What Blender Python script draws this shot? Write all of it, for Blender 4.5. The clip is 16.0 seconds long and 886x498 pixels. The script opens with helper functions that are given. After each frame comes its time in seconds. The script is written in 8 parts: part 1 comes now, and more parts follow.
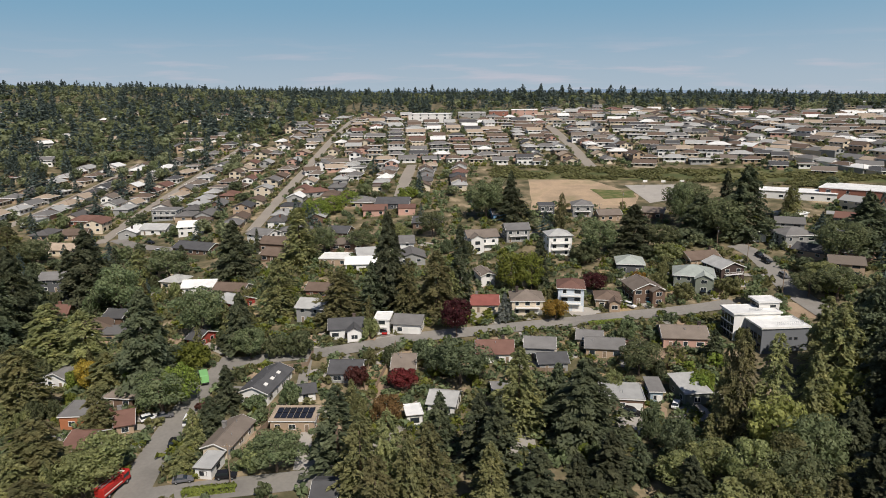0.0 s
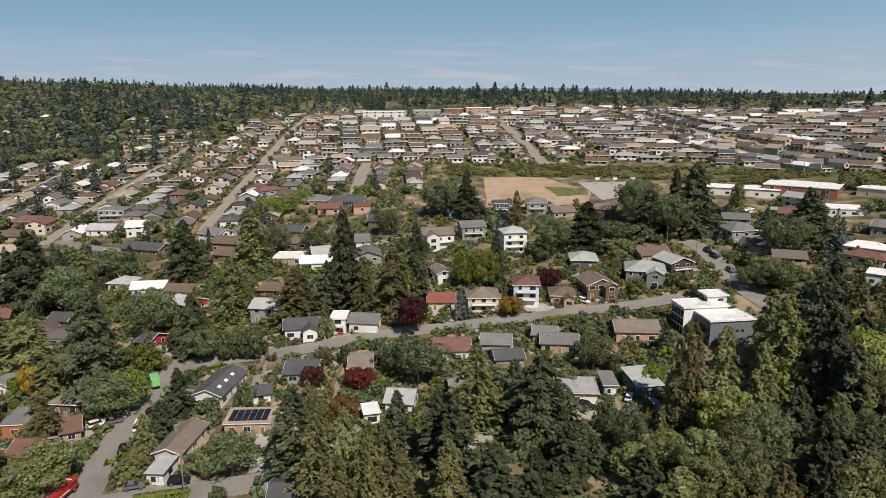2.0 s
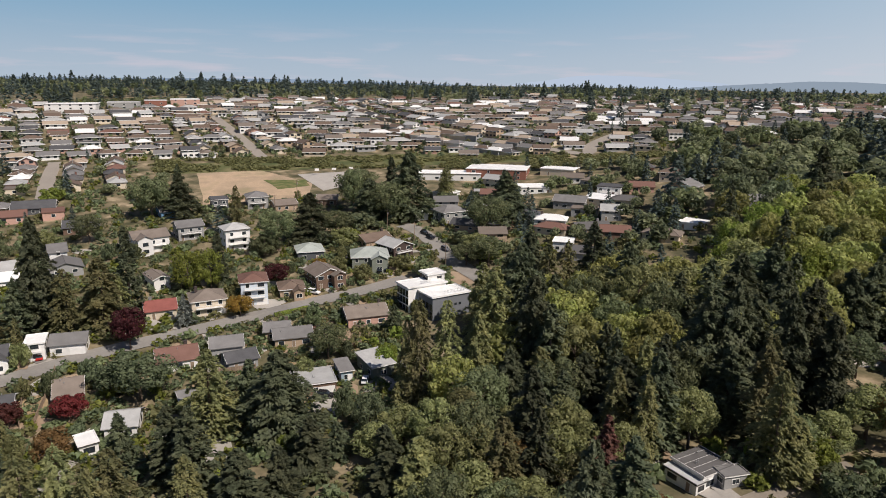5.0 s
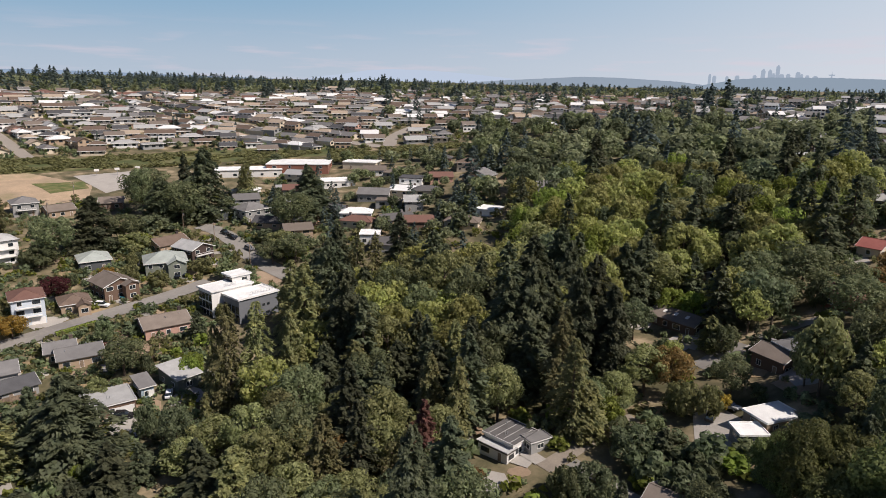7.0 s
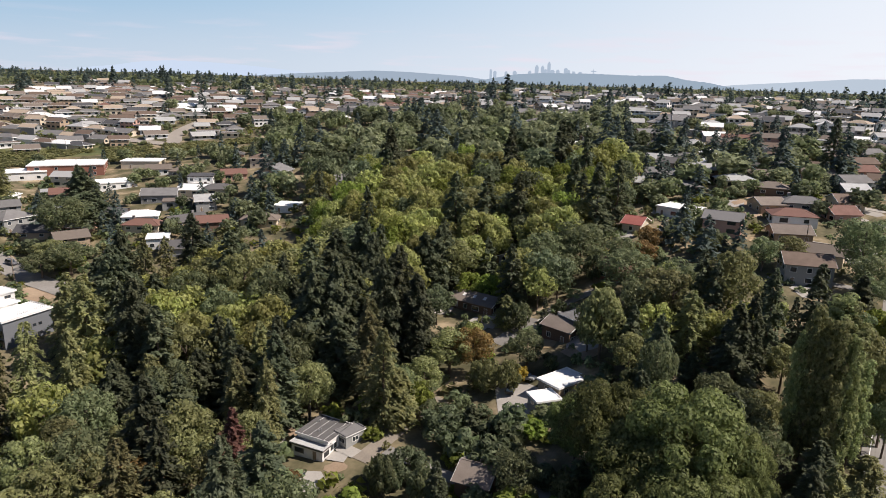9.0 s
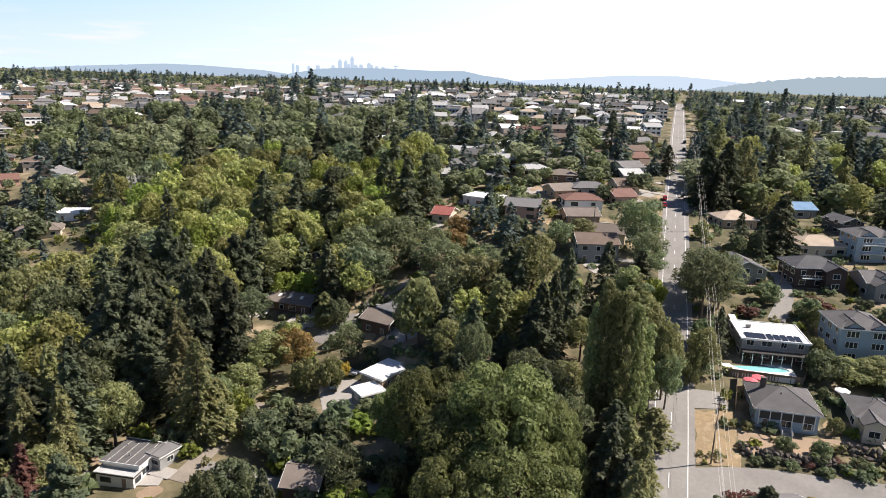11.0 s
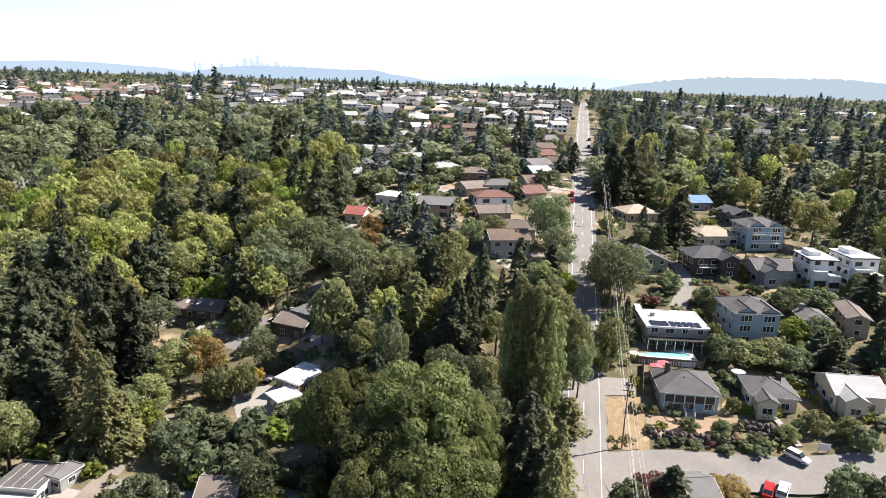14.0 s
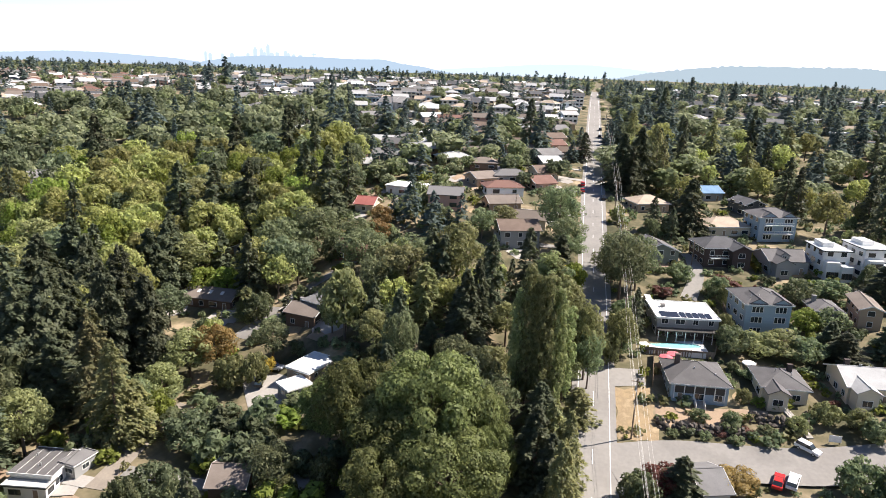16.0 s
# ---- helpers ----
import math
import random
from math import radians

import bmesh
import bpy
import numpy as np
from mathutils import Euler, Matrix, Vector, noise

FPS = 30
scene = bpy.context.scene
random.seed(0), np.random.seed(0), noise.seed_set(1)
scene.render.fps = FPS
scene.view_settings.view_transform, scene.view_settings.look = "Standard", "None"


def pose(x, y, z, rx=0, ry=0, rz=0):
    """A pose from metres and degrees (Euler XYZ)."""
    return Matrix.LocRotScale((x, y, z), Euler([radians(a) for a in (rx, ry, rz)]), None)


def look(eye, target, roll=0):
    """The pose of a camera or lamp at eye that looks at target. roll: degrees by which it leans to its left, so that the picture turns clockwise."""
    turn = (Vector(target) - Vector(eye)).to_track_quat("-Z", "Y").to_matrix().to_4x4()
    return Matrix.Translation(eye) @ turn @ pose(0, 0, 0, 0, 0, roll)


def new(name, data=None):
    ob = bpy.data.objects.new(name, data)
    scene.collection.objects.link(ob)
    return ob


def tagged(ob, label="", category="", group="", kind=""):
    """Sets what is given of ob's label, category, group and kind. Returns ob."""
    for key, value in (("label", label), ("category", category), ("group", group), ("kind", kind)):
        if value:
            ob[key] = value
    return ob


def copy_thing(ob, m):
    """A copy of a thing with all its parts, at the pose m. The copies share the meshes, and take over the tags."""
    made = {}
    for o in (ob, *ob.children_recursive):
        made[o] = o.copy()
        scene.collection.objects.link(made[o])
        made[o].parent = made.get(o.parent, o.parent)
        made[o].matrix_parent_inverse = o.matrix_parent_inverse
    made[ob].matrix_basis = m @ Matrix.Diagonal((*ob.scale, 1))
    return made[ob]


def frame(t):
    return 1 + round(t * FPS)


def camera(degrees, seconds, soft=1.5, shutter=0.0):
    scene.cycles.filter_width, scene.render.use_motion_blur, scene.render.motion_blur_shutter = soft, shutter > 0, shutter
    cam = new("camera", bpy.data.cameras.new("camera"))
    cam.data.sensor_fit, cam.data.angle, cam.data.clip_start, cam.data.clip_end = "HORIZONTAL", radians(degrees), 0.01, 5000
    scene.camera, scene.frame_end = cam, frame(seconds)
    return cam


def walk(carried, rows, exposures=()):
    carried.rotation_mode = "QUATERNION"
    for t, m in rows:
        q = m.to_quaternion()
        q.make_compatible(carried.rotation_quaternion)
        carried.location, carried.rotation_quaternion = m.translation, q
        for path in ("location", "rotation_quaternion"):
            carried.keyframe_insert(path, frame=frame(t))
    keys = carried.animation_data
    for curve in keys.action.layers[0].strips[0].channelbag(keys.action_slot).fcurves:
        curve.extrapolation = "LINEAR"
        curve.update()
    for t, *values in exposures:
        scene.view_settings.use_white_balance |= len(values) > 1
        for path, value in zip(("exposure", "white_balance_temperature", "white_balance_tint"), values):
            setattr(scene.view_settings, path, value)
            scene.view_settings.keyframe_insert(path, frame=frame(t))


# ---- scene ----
# ---- camera: it hovers at one place and turns ----
cam = camera(66.0, 16.0, soft=0.7)
PATH = [
    (0.0, pose(0, 0, 85, 76.88, 0.57, -0.13)),
    (0.5, pose(0, 0, 85, 76.79, 0.32, -0.60)),
    (1.0, pose(0, 0, 85, 76.74, 0.37, -1.68)),
    (1.5, pose(0, 0, 85, 76.73, 0.30, -2.52)),
    (2.0, pose(0, 0, 85, 76.68, 0.25, -3.85)),
    (2.5, pose(0, 0, 85, 76.59, 0.21, -6.61)),
    (3.0, pose(0, 0, 85, 76.49, 0.16, -10.47)),
    (3.5, pose(0, 0, 85, 76.38, 0.04, -14.67)),
    (4.0, pose(0, 0, 85, 76.23, 0.02, -18.90)),
    (4.2, pose(0, 0, 85, 76.21, -0.02, -20.59)),
    (6.3, pose(0, 0, 85, 75.72, -0.71, -37.58)),
    (6.5, pose(0, 0, 85, 75.72, -0.66, -39.30)),
    (7.0, pose(0, 0, 85, 75.66, -0.85, -43.51)),
    (7.5, pose(0, 0, 85, 75.60, -0.96, -47.75)),
    (8.0, pose(0, 0, 85, 75.55, -1.15, -51.99)),
    (8.5, pose(0, 0, 85, 75.52, -1.30, -56.20)),
    (9.0, pose(0, 0, 85, 75.48, -1.43, -60.39)),
    (9.5, pose(0, 0, 85, 75.47, -1.49, -64.39)),
    (10.0, pose(0, 0, 85, 75.45, -1.59, -68.40)),
    (10.2, pose(0, 0, 85, 75.46, -1.59, -69.99)),
    (12.3, pose(0, 0, 85, 75.61, -2.18, -83.59)),
    (12.5, pose(0, 0, 85, 75.62, -2.14, -83.98)),
    (13.0, pose(0, 0, 85, 75.65, -2.11, -84.01)),
    (13.5, pose(0, 0, 85, 75.66, -2.10, -83.81)),
    (14.0, pose(0, 0, 85, 75.67, -2.07, -83.62)),
    (14.5, pose(0, 0, 85, 75.28, -2.05, -83.40)),
    (15.0, pose(0, 0, 85, 74.86, -2.02, -83.20)),
    (15.5, pose(0, 0, 85, 74.84, -1.99, -83.00)),
    (16.0, pose(0, 0, 85, 74.82, -1.98, -82.79)),
]
walk(cam, PATH, exposures=[(0.0, -0.07, 6340, 12), (4.0, 0.0, 6390, 14), (7.0, 0.08, 6390, 17), (9.0, 0.38, 6390, 16), (10.2, 0.58, 6340, 15), (12.3, 1.1, 6270, 15), (16.0, 1.17, 6270, 15)])

# ---- light ----
SUN_TURN, SUN_HIGH = radians(157), radians(49)
sun_way = Vector((math.sin(SUN_TURN) * math.cos(SUN_HIGH), math.cos(SUN_TURN) * math.cos(SUN_HIGH), math.sin(SUN_HIGH)))
sun = new("sun", bpy.data.lights.new("sun", "SUN"))
sun.data.energy, sun.data.angle, sun.data.color = 4.85, radians(0.53), (1.0, 0.92, 0.80)
sun.matrix_world = look(sun_way * 300, (0, 0, 0))

world = bpy.data.worlds.new("sky")
scene.world = world
world.use_nodes = True
wn, wl = world.node_tree.nodes, world.node_tree.links
wn.clear()


def wnode(kind, **values):
    n = wn.new(kind)
    for k, v in values.items():
        n.inputs[int(k[1:]) if k[0] == "i" and k[1:].isdigit() else k].default_value = v
    return n


sky = wn.new("ShaderNodeTexSky")
sky.sky_type, sky.sun_disc = "NISHITA", False
sky.sun_elevation, sky.sun_rotation = SUN_HIGH, SUN_TURN
sky.altitude, sky.air_density, sky.dust_density, sky.ozone_density = 100, 1.0, 0.6, 2.0
coord = wn.new("ShaderNodeTexCoord")
split = wn.new("ShaderNodeSeparateXYZ")
wl.new(coord.outputs["Generated"], split.inputs["Vector"])
# summer haze: pale at the horizon, bluer above, brighter towards the sun
low = wn.new("ShaderNodeMapRange")
low.interpolation_type = "SMOOTHSTEP"
low.inputs["From Min"].default_value, low.inputs["From Max"].default_value = -0.01, 0.13
wl.new(split.outputs["Z"], low.inputs["Value"])
haze = wn.new("ShaderNodeMix")
haze.data_type = "RGBA"
haze.inputs["A"].default_value, haze.inputs["B"].default_value = (4.2, 5.1, 5.8, 1), (2.05, 3.9, 5.35, 1)
wl.new(low.outputs["Result"], haze.inputs["Factor"])
towards = wn.new("ShaderNodeVectorMath")
towards.operation = "DOT_PRODUCT"
towards.inputs[1].default_value = (math.sin(SUN_TURN), math.cos(SUN_TURN), 0)
wl.new(coord.outputs["Generated"], towards.inputs[0])
glare = wn.new("ShaderNodeMapRange")
glare.interpolation_type = "SMOOTHSTEP"
glare.inputs["From Min"].default_value, glare.inputs["From Max"].default_value = -0.8, 0.95
wl.new(towards.outputs["Value"], glare.inputs["Value"])
bright = wn.new("ShaderNodeMix")
bright.data_type = "RGBA"
bright.inputs["B"].default_value = (7.4, 7.6, 7.6, 1)
wl.new(glare.outputs["Result"], bright.inputs["Factor"])
wl.new(haze.outputs["Result"], bright.inputs["A"])
# faint fair-weather clouds low over the horizon
wm = wn.new("ShaderNodeMapping")
wm.inputs["Scale"].default_value = (4.0, 4.0, 40.0)
wl.new(coord.outputs["Generated"], wm.inputs["Vector"])
wz = wn.new("ShaderNodeTexNoise")
wz.inputs["Scale"].default_value, wz.inputs["Detail"].default_value = 2.2, 5
wl.new(wm.outputs["Vector"], wz.inputs["Vector"])
wr = wn.new("ShaderNodeMapRange")
wr.inputs["From Min"].default_value, wr.inputs["From Max"].default_value = 0.52, 0.72
wl.new(wz.outputs["Fac"], wr.inputs["Value"])
wb = wn.new("ShaderNodeMapRange")
wb.inputs["From Min"].default_value, wb.inputs["From Max"].default_value, wb.inputs["To Max"].default_value = 0.075, 0.03, 0.45
wl.new(split.outputs["Z"], wb.inputs["Value"])
wx = wn.new("ShaderNodeMath")
wx.operation = "MULTIPLY"
wl.new(wr.outputs["Result"], wx.inputs[0])
wl.new(wb.outputs["Result"], wx.inputs[1])
clouds = wn.new("ShaderNodeMix")
clouds.data_type = "RGBA"
clouds.inputs["B"].default_value = (6.6, 5.9, 6.3, 1)
wl.new(wx.outputs[0], clouds.inputs["Factor"])
wl.new(bright.outputs["Result"], clouds.inputs["A"])
# above the haze the clear sky
high = wn.new("ShaderNodeMapRange")
high.interpolation_type = "SMOOTHSTEP"
high.inputs["From Min"].default_value, high.inputs["From Max"].default_value = 0.12, 0.26
wl.new(split.outputs["Z"], high.inputs["Value"])
whole = wn.new("ShaderNodeMix")
whole.data_type = "RGBA"
wl.new(high.outputs["Result"], whole.inputs["Factor"])
wl.new(clouds.outputs["Result"], whole.inputs["A"])
clear_sky = wn.new("ShaderNodeMix")
clear_sky.data_type, clear_sky.blend_type = "RGBA", "MULTIPLY"
clear_sky.inputs["Factor"].default_value, clear_sky.inputs["B"].default_value = 1.0, (0.45, 0.47, 0.52, 1)
wl.new(sky.outputs["Color"], clear_sky.inputs["A"])
wl.new(clear_sky.outputs["Result"], whole.inputs["B"])
sky_back = wn.new("ShaderNodeBackground")
sky_back.inputs["Strength"].default_value = 0.1
wl.new(whole.outputs["Result"], sky_back.inputs["Color"])
wo = wn.new("ShaderNodeOutputWorld")
wl.new(sky_back.outputs["Background"], wo.inputs["Surface"])


# ---- materials ----
def ramp_stops(node, stops, mode="LINEAR"):
    el = node.color_ramp.elements
    node.color_ramp.interpolation = mode
    while len(el) < len(stops):
        el.new(0.5)
    for e, (p, c) in zip(el, stops):
        e.position, e.color = p, (*c, 1)


def mat(name, colours, rough=0.85, grain=1.2, fine=9.0, spread=0.25, vary=0.12, bump=0.0, metal=0.0, island=0.0, stretch=(1, 1, 1), by_object=False, by_island=False, space="Object", thin=0.0, gloss=0.3, hue=0.0):
    """A surface of one or more colours: patches at one scale, grain at a finer one, each object a little lighter or darker."""
    m = bpy.data.materials.new(name)
    m.use_nodes = True
    n, k = m.node_tree.nodes, m.node_tree.links
    b = n["Principled BSDF"]
    b.inputs["Roughness"].default_value, b.inputs["Metallic"].default_value = rough, metal
    b.inputs["Specular IOR Level"].default_value = gloss
    co, mp = n.new("ShaderNodeTexCoord"), n.new("ShaderNodeMapping")
    mp.inputs["Scale"].default_value = stretch
    k.new(co.outputs[space], mp.inputs["Vector"])
    info = n.new("ShaderNodeObjectInfo")
    big, small, geo = n.new("ShaderNodeTexNoise"), n.new("ShaderNodeTexNoise"), n.new("ShaderNodeNewGeometry")
    for tex, s, d in ((big, grain, 4), (small, fine, 3)):
        tex.inputs["Scale"].default_value, tex.inputs["Detail"].default_value = s, d
        k.new(mp.outputs["Vector"], tex.inputs["Vector"])
    ramp = n.new("ShaderNodeValToRGB")
    if by_object:
        ramp_stops(ramp, [(i / len(colours), c) for i, c in enumerate(colours)], "CONSTANT")
        k.new(geo.outputs["Random Per Island"] if by_island else info.outputs["Random"], ramp.inputs["Fac"])
    else:
        c = colours if len(colours) > 1 else [colours[0], colours[0]]
        ramp_stops(ramp, [(0.3 + 0.4 * i / (len(c) - 1), q) for i, q in enumerate(c)])
        k.new(big.outputs["Fac"], ramp.inputs["Fac"])
    # one factor from grain, patches, object and piece
    def calc(op, a, bb):
        q = n.new("ShaderNodeMath")
        q.operation = op
        for s, val in ((0, a), (1, bb)):
            if isinstance(val, (int, float)):
                q.inputs[s].default_value = val
            else:
                k.new(val, q.inputs[s])
        return q.outputs[0]
    f = calc("MULTIPLY_ADD", small.outputs["Fac"], spread * 2)
    f.node.inputs[2].default_value = 1 - spread
    g = calc("MULTIPLY_ADD", big.outputs["Fac"], spread)
    g.node.inputs[2].default_value = 1 - spread / 2
    f = calc("MULTIPLY", f, g)
    o = calc("MULTIPLY_ADD", info.outputs["Random"], vary * 2)
    o.node.inputs[2].default_value = 1 - vary
    f = calc("MULTIPLY", f, o)
    if island:
        w = calc("MULTIPLY_ADD", geo.outputs["Random Per Island"], island * 2)
        w.node.inputs[2].default_value = 1 - island
        f = calc("MULTIPLY", f, w)
    hsv = n.new("ShaderNodeHueSaturation")
    k.new(f, hsv.inputs["Value"])
    k.new(ramp.outputs["Color"], hsv.inputs["Color"])
    if hue:
        hu = calc("MULTIPLY_ADD", info.outputs["Random"], hue)
        hu.node.inputs[2].default_value = 0.5 - hue * 0.42
        k.new(hu, hsv.inputs["Hue"])
    k.new(hsv.outputs["Color"], b.inputs["Base Color"])
    if thin:
        # light shines through leaves
        tr, mx = n.new("ShaderNodeBsdfTranslucent"), n.new("ShaderNodeMixShader")
        mx.inputs["Fac"].default_value = thin
        k.new(hsv.outputs["Color"], tr.inputs["Color"])
        k.new(b.outputs["BSDF"], mx.inputs[1])
        k.new(tr.outputs["BSDF"], mx.inputs[2])
        k.new(mx.outputs["Shader"], n["Material Output"].inputs["Surface"])
    if bump:
        bm_ = n.new("ShaderNodeBump")
        bm_.inputs["Strength"].default_value, bm_.inputs["Distance"].default_value = min(1, bump), 0.1
        k.new(small.outputs["Fac"], bm_.inputs["Height"])
        k.new(bm_.outputs["Normal"], b.inputs["Normal"])
    return m


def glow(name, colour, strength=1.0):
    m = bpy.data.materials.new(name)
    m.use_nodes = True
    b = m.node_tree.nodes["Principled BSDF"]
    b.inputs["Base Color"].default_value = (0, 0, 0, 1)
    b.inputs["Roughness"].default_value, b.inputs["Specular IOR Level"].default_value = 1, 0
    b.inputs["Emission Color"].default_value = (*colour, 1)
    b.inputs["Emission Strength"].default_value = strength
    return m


def leafy(name, colours, island=0.3, vary=0.3, hue=0.04, thin=0.52):
    return mat(name, colours, rough=0.6, gloss=0.25, grain=0.3, fine=1.1, spread=0.24, vary=vary, island=island, thin=thin, hue=hue)


M = {}
M["ground"] = mat("ground", [(0.058, 0.058, 0.028), (0.105, 0.095, 0.05), (0.19, 0.155, 0.092), (0.34, 0.27, 0.175)], 0.95, 0.11, 0.9, 0.3, 0, 0.3)
M["dry_grass"] = mat("dry_grass", [(0.22, 0.17, 0.095), (0.33, 0.245, 0.14), (0.26, 0.195, 0.115), (0.39, 0.30, 0.185)], 0.95, 0.3, 4, 0.25, 0.1, 0.3)
M["bank"] = mat("bank_grass", [(0.07, 0.09, 0.032), (0.12, 0.125, 0.05), (0.2, 0.175, 0.09)], 0.95, 0.08, 1.5, 0.3, 0.1)
M["dirt"] = mat("dirt", [(0.37, 0.272, 0.185), (0.28, 0.205, 0.138), (0.40, 0.305, 0.21)], 0.95, 0.1, 2, 0.2, 0.05)
M["lawn"] = mat("lawn", [(0.07, 0.10, 0.03), (0.13, 0.14, 0.05), (0.2, 0.17, 0.08)], 0.95, 0.25, 3, 0.25, 0.1)
M["asphalt"] = mat("asphalt", [(0.205, 0.192, 0.174), (0.255, 0.240, 0.217), (0.22, 0.205, 0.185)], 0.9, 0.07, 1.2, 0.16, 0.04, 0.15)
M["concrete"] = mat("concrete", [(0.40, 0.37, 0.33), (0.32, 0.30, 0.27)], 0.9, 0.25, 2.5, 0.15, 0.08)
M["field"] = mat("ball_field", [(0.25, 0.215, 0.115), (0.34, 0.26, 0.175), (0.43, 0.315, 0.21), (0.30, 0.245, 0.15)], 0.95, 0.045, 1.2, 0.25, 0.05)
M["lane"] = mat("worn_lane", [(0.22, 0.19, 0.155), (0.29, 0.25, 0.20)], 0.95, 0.2, 2.5, 0.2, 0.05)
M["white_line"] = mat("road_paint", [(0.75, 0.75, 0.72)], 0.7, 1, 6, 0.15, 0.05)
M["bark"] = mat("bark", [(0.11, 0.08, 0.06), (0.17, 0.13, 0.10)], 0.95, 2, 9, 0.3, 0.15, 0.4, stretch=(1, 1, 0.2))
M["fir"] = leafy("fir_needles", [(0.102, 0.123, 0.076), (0.169, 0.178, 0.099)])
M["cedar"] = leafy("cedar_sprays", [(0.199, 0.216, 0.101), (0.326, 0.302, 0.136)])
M["maple"] = leafy("broad_leaves", [(0.143, 0.179, 0.088), (0.238, 0.256, 0.131)])
M["alder"] = leafy("alder_leaves", [(0.222, 0.239, 0.104), (0.320, 0.319, 0.139)])
# lit copies of the maple and alder leaves: sunlight brightness put into the colour
M["ravine_maple"] = leafy("brightened_maple_leaves", [(0.284, 0.309, 0.102), (0.441, 0.430, 0.151)], thin=0.56)
M["ravine_alder"] = leafy("brightened_alder_leaves", [(0.277, 0.297, 0.103), (0.401, 0.394, 0.147)], thin=0.56)
M["bigleaf"] = leafy("spreading_maple_leaves", [(0.150, 0.175, 0.065), (0.222, 0.240, 0.088)])
# far leaves: distance haze is put into these paler, bluer greens
M["far_fir"] = leafy("hazed_conifer_needles", [(0.108, 0.147, 0.131), (0.158, 0.197, 0.168)], vary=0.0, hue=0.0)
M["far_maple"] = leafy("hazed_maple_leaves", [(0.178, 0.218, 0.107), (0.260, 0.291, 0.140)], vary=0.0, hue=0.0)
M["far_alder"] = leafy("hazed_alder_leaves", [(0.225, 0.259, 0.141), (0.313, 0.333, 0.187)], vary=0.0, hue=0.0)
M["poplar"] = leafy("poplar_leaves", [(0.214, 0.248, 0.106), (0.304, 0.306, 0.134)])
M["olive"] = leafy("grey_green_leaves", [(0.130, 0.157, 0.084), (0.187, 0.216, 0.120)])
M["red_leaf"] = leafy("red_leaves", [(0.224, 0.057, 0.048), (0.336, 0.085, 0.064)])
M["plum_leaf"] = leafy("plum_leaves", [(0.084, 0.027, 0.028), (0.131, 0.039, 0.037)])
M["gold_leaf"] = leafy("golden_leaves", [(0.363, 0.262, 0.044), (0.477, 0.328, 0.076)])
M["rust_leaf"] = leafy("rusty_leaves", [(0.22, 0.15, 0.06), (0.30, 0.19, 0.075)])
M["pink_leaf"] = leafy("pale_red_leaves", [(0.24, 0.13, 0.095), (0.2, 0.10, 0.08)])
M["spruce"] = leafy("blue_green_needles", [(0.234, 0.270, 0.244), (0.327, 0.347, 0.307)])
M["lime"] = leafy("bright_green_leaves", [(0.198, 0.240, 0.047), (0.276, 0.308, 0.068)])
ROOFS = {
    "dark grey": (0.075, 0.075, 0.078), "grey": (0.165, 0.16, 0.155), "light grey": (0.36, 0.36, 0.35), "brown": (0.135, 0.098, 0.075),
    "grey-brown": (0.175, 0.145, 0.12), "red-brown": (0.165, 0.09, 0.07), "white": (0.68, 0.68, 0.66), "black": (0.03, 0.03, 0.032),
    "tan": (0.36, 0.29, 0.22), "pale green": (0.33, 0.36, 0.33), "blue": (0.13, 0.22, 0.33), "charcoal": (0.105, 0.10, 0.098), "red": (0.25, 0.085, 0.07),
}
WALLS = {
    "white": (0.74, 0.73, 0.70), "cream": (0.60, 0.52, 0.40), "grey": (0.30, 0.30, 0.29), "dark grey": (0.10, 0.105, 0.11), "brown": (0.16, 0.105, 0.075),
    "tan": (0.40, 0.30, 0.21), "blue-grey": (0.30, 0.38, 0.44), "light blue": (0.56, 0.62, 0.68), "red": (0.33, 0.06, 0.045), "brick": (0.27, 0.12, 0.085),
    "green-grey": (0.20, 0.22, 0.18), "pink": (0.48, 0.30, 0.24), "orange": (0.38, 0.15, 0.07), "dark brown": (0.075, 0.052, 0.045), "blue": (0.14, 0.27, 0.42), "slate": (0.165, 0.175, 0.19),
}
RM = {k: mat("roof_" + k.replace(" ", "_"), [c, tuple(min(1, v * 1.18 + 0.006) for v in c)], 0.85, 0.35, 5, 0.16, 0.1, 0.25, stretch=(1, 1, 2)) for k, c in ROOFS.items()}
WM = {k: mat("wall_" + k.replace(" ", "_"), [c, tuple(v * 0.9 for v in c)], 0.8, 0.5, 4, 0.1, 0.06, 0.1, stretch=(0.4, 0.4, 6)) for k, c in WALLS.items()}
M["roof_mix"] = mat("roof_shingles", [ROOFS[k] for k in ("grey-brown", "grey", "light grey", "brown", "dark grey", "grey-brown", "light grey", "charcoal", "grey", "red-brown", "white")], 0.85, 0.35, 5, 0.16, 0.12, 0.2, by_object=True)
M["wall_mix"] = mat("house_siding", [WALLS[k] for k in ("cream", "white", "tan", "grey", "tan", "white", "cream", "pink", "brown", "cream", "grey")], 0.8, 0.5, 4, 0.1, 0.08, by_object=True)
M["roof_many"] = mat("roof_shingles_far", [ROOFS[k] for k in ("brown", "dark grey", "brown", "grey-brown", "brown", "grey", "brown", "dark grey", "grey-brown", "light grey", "brown", "grey", "red-brown", "white", "tan", "light grey", "tan", "grey", "light grey", "white")], 0.85, 0.35, 5, 0.16, 0, by_object=True, by_island=True)
M["wall_many"] = mat("house_siding_far", [WALLS[k] for k in ("cream", "white", "tan", "white", "tan", "white", "cream", "pink", "white", "cream", "grey")], 0.8, 0.5, 4, 0.1, 0, by_object=True, by_island=True)
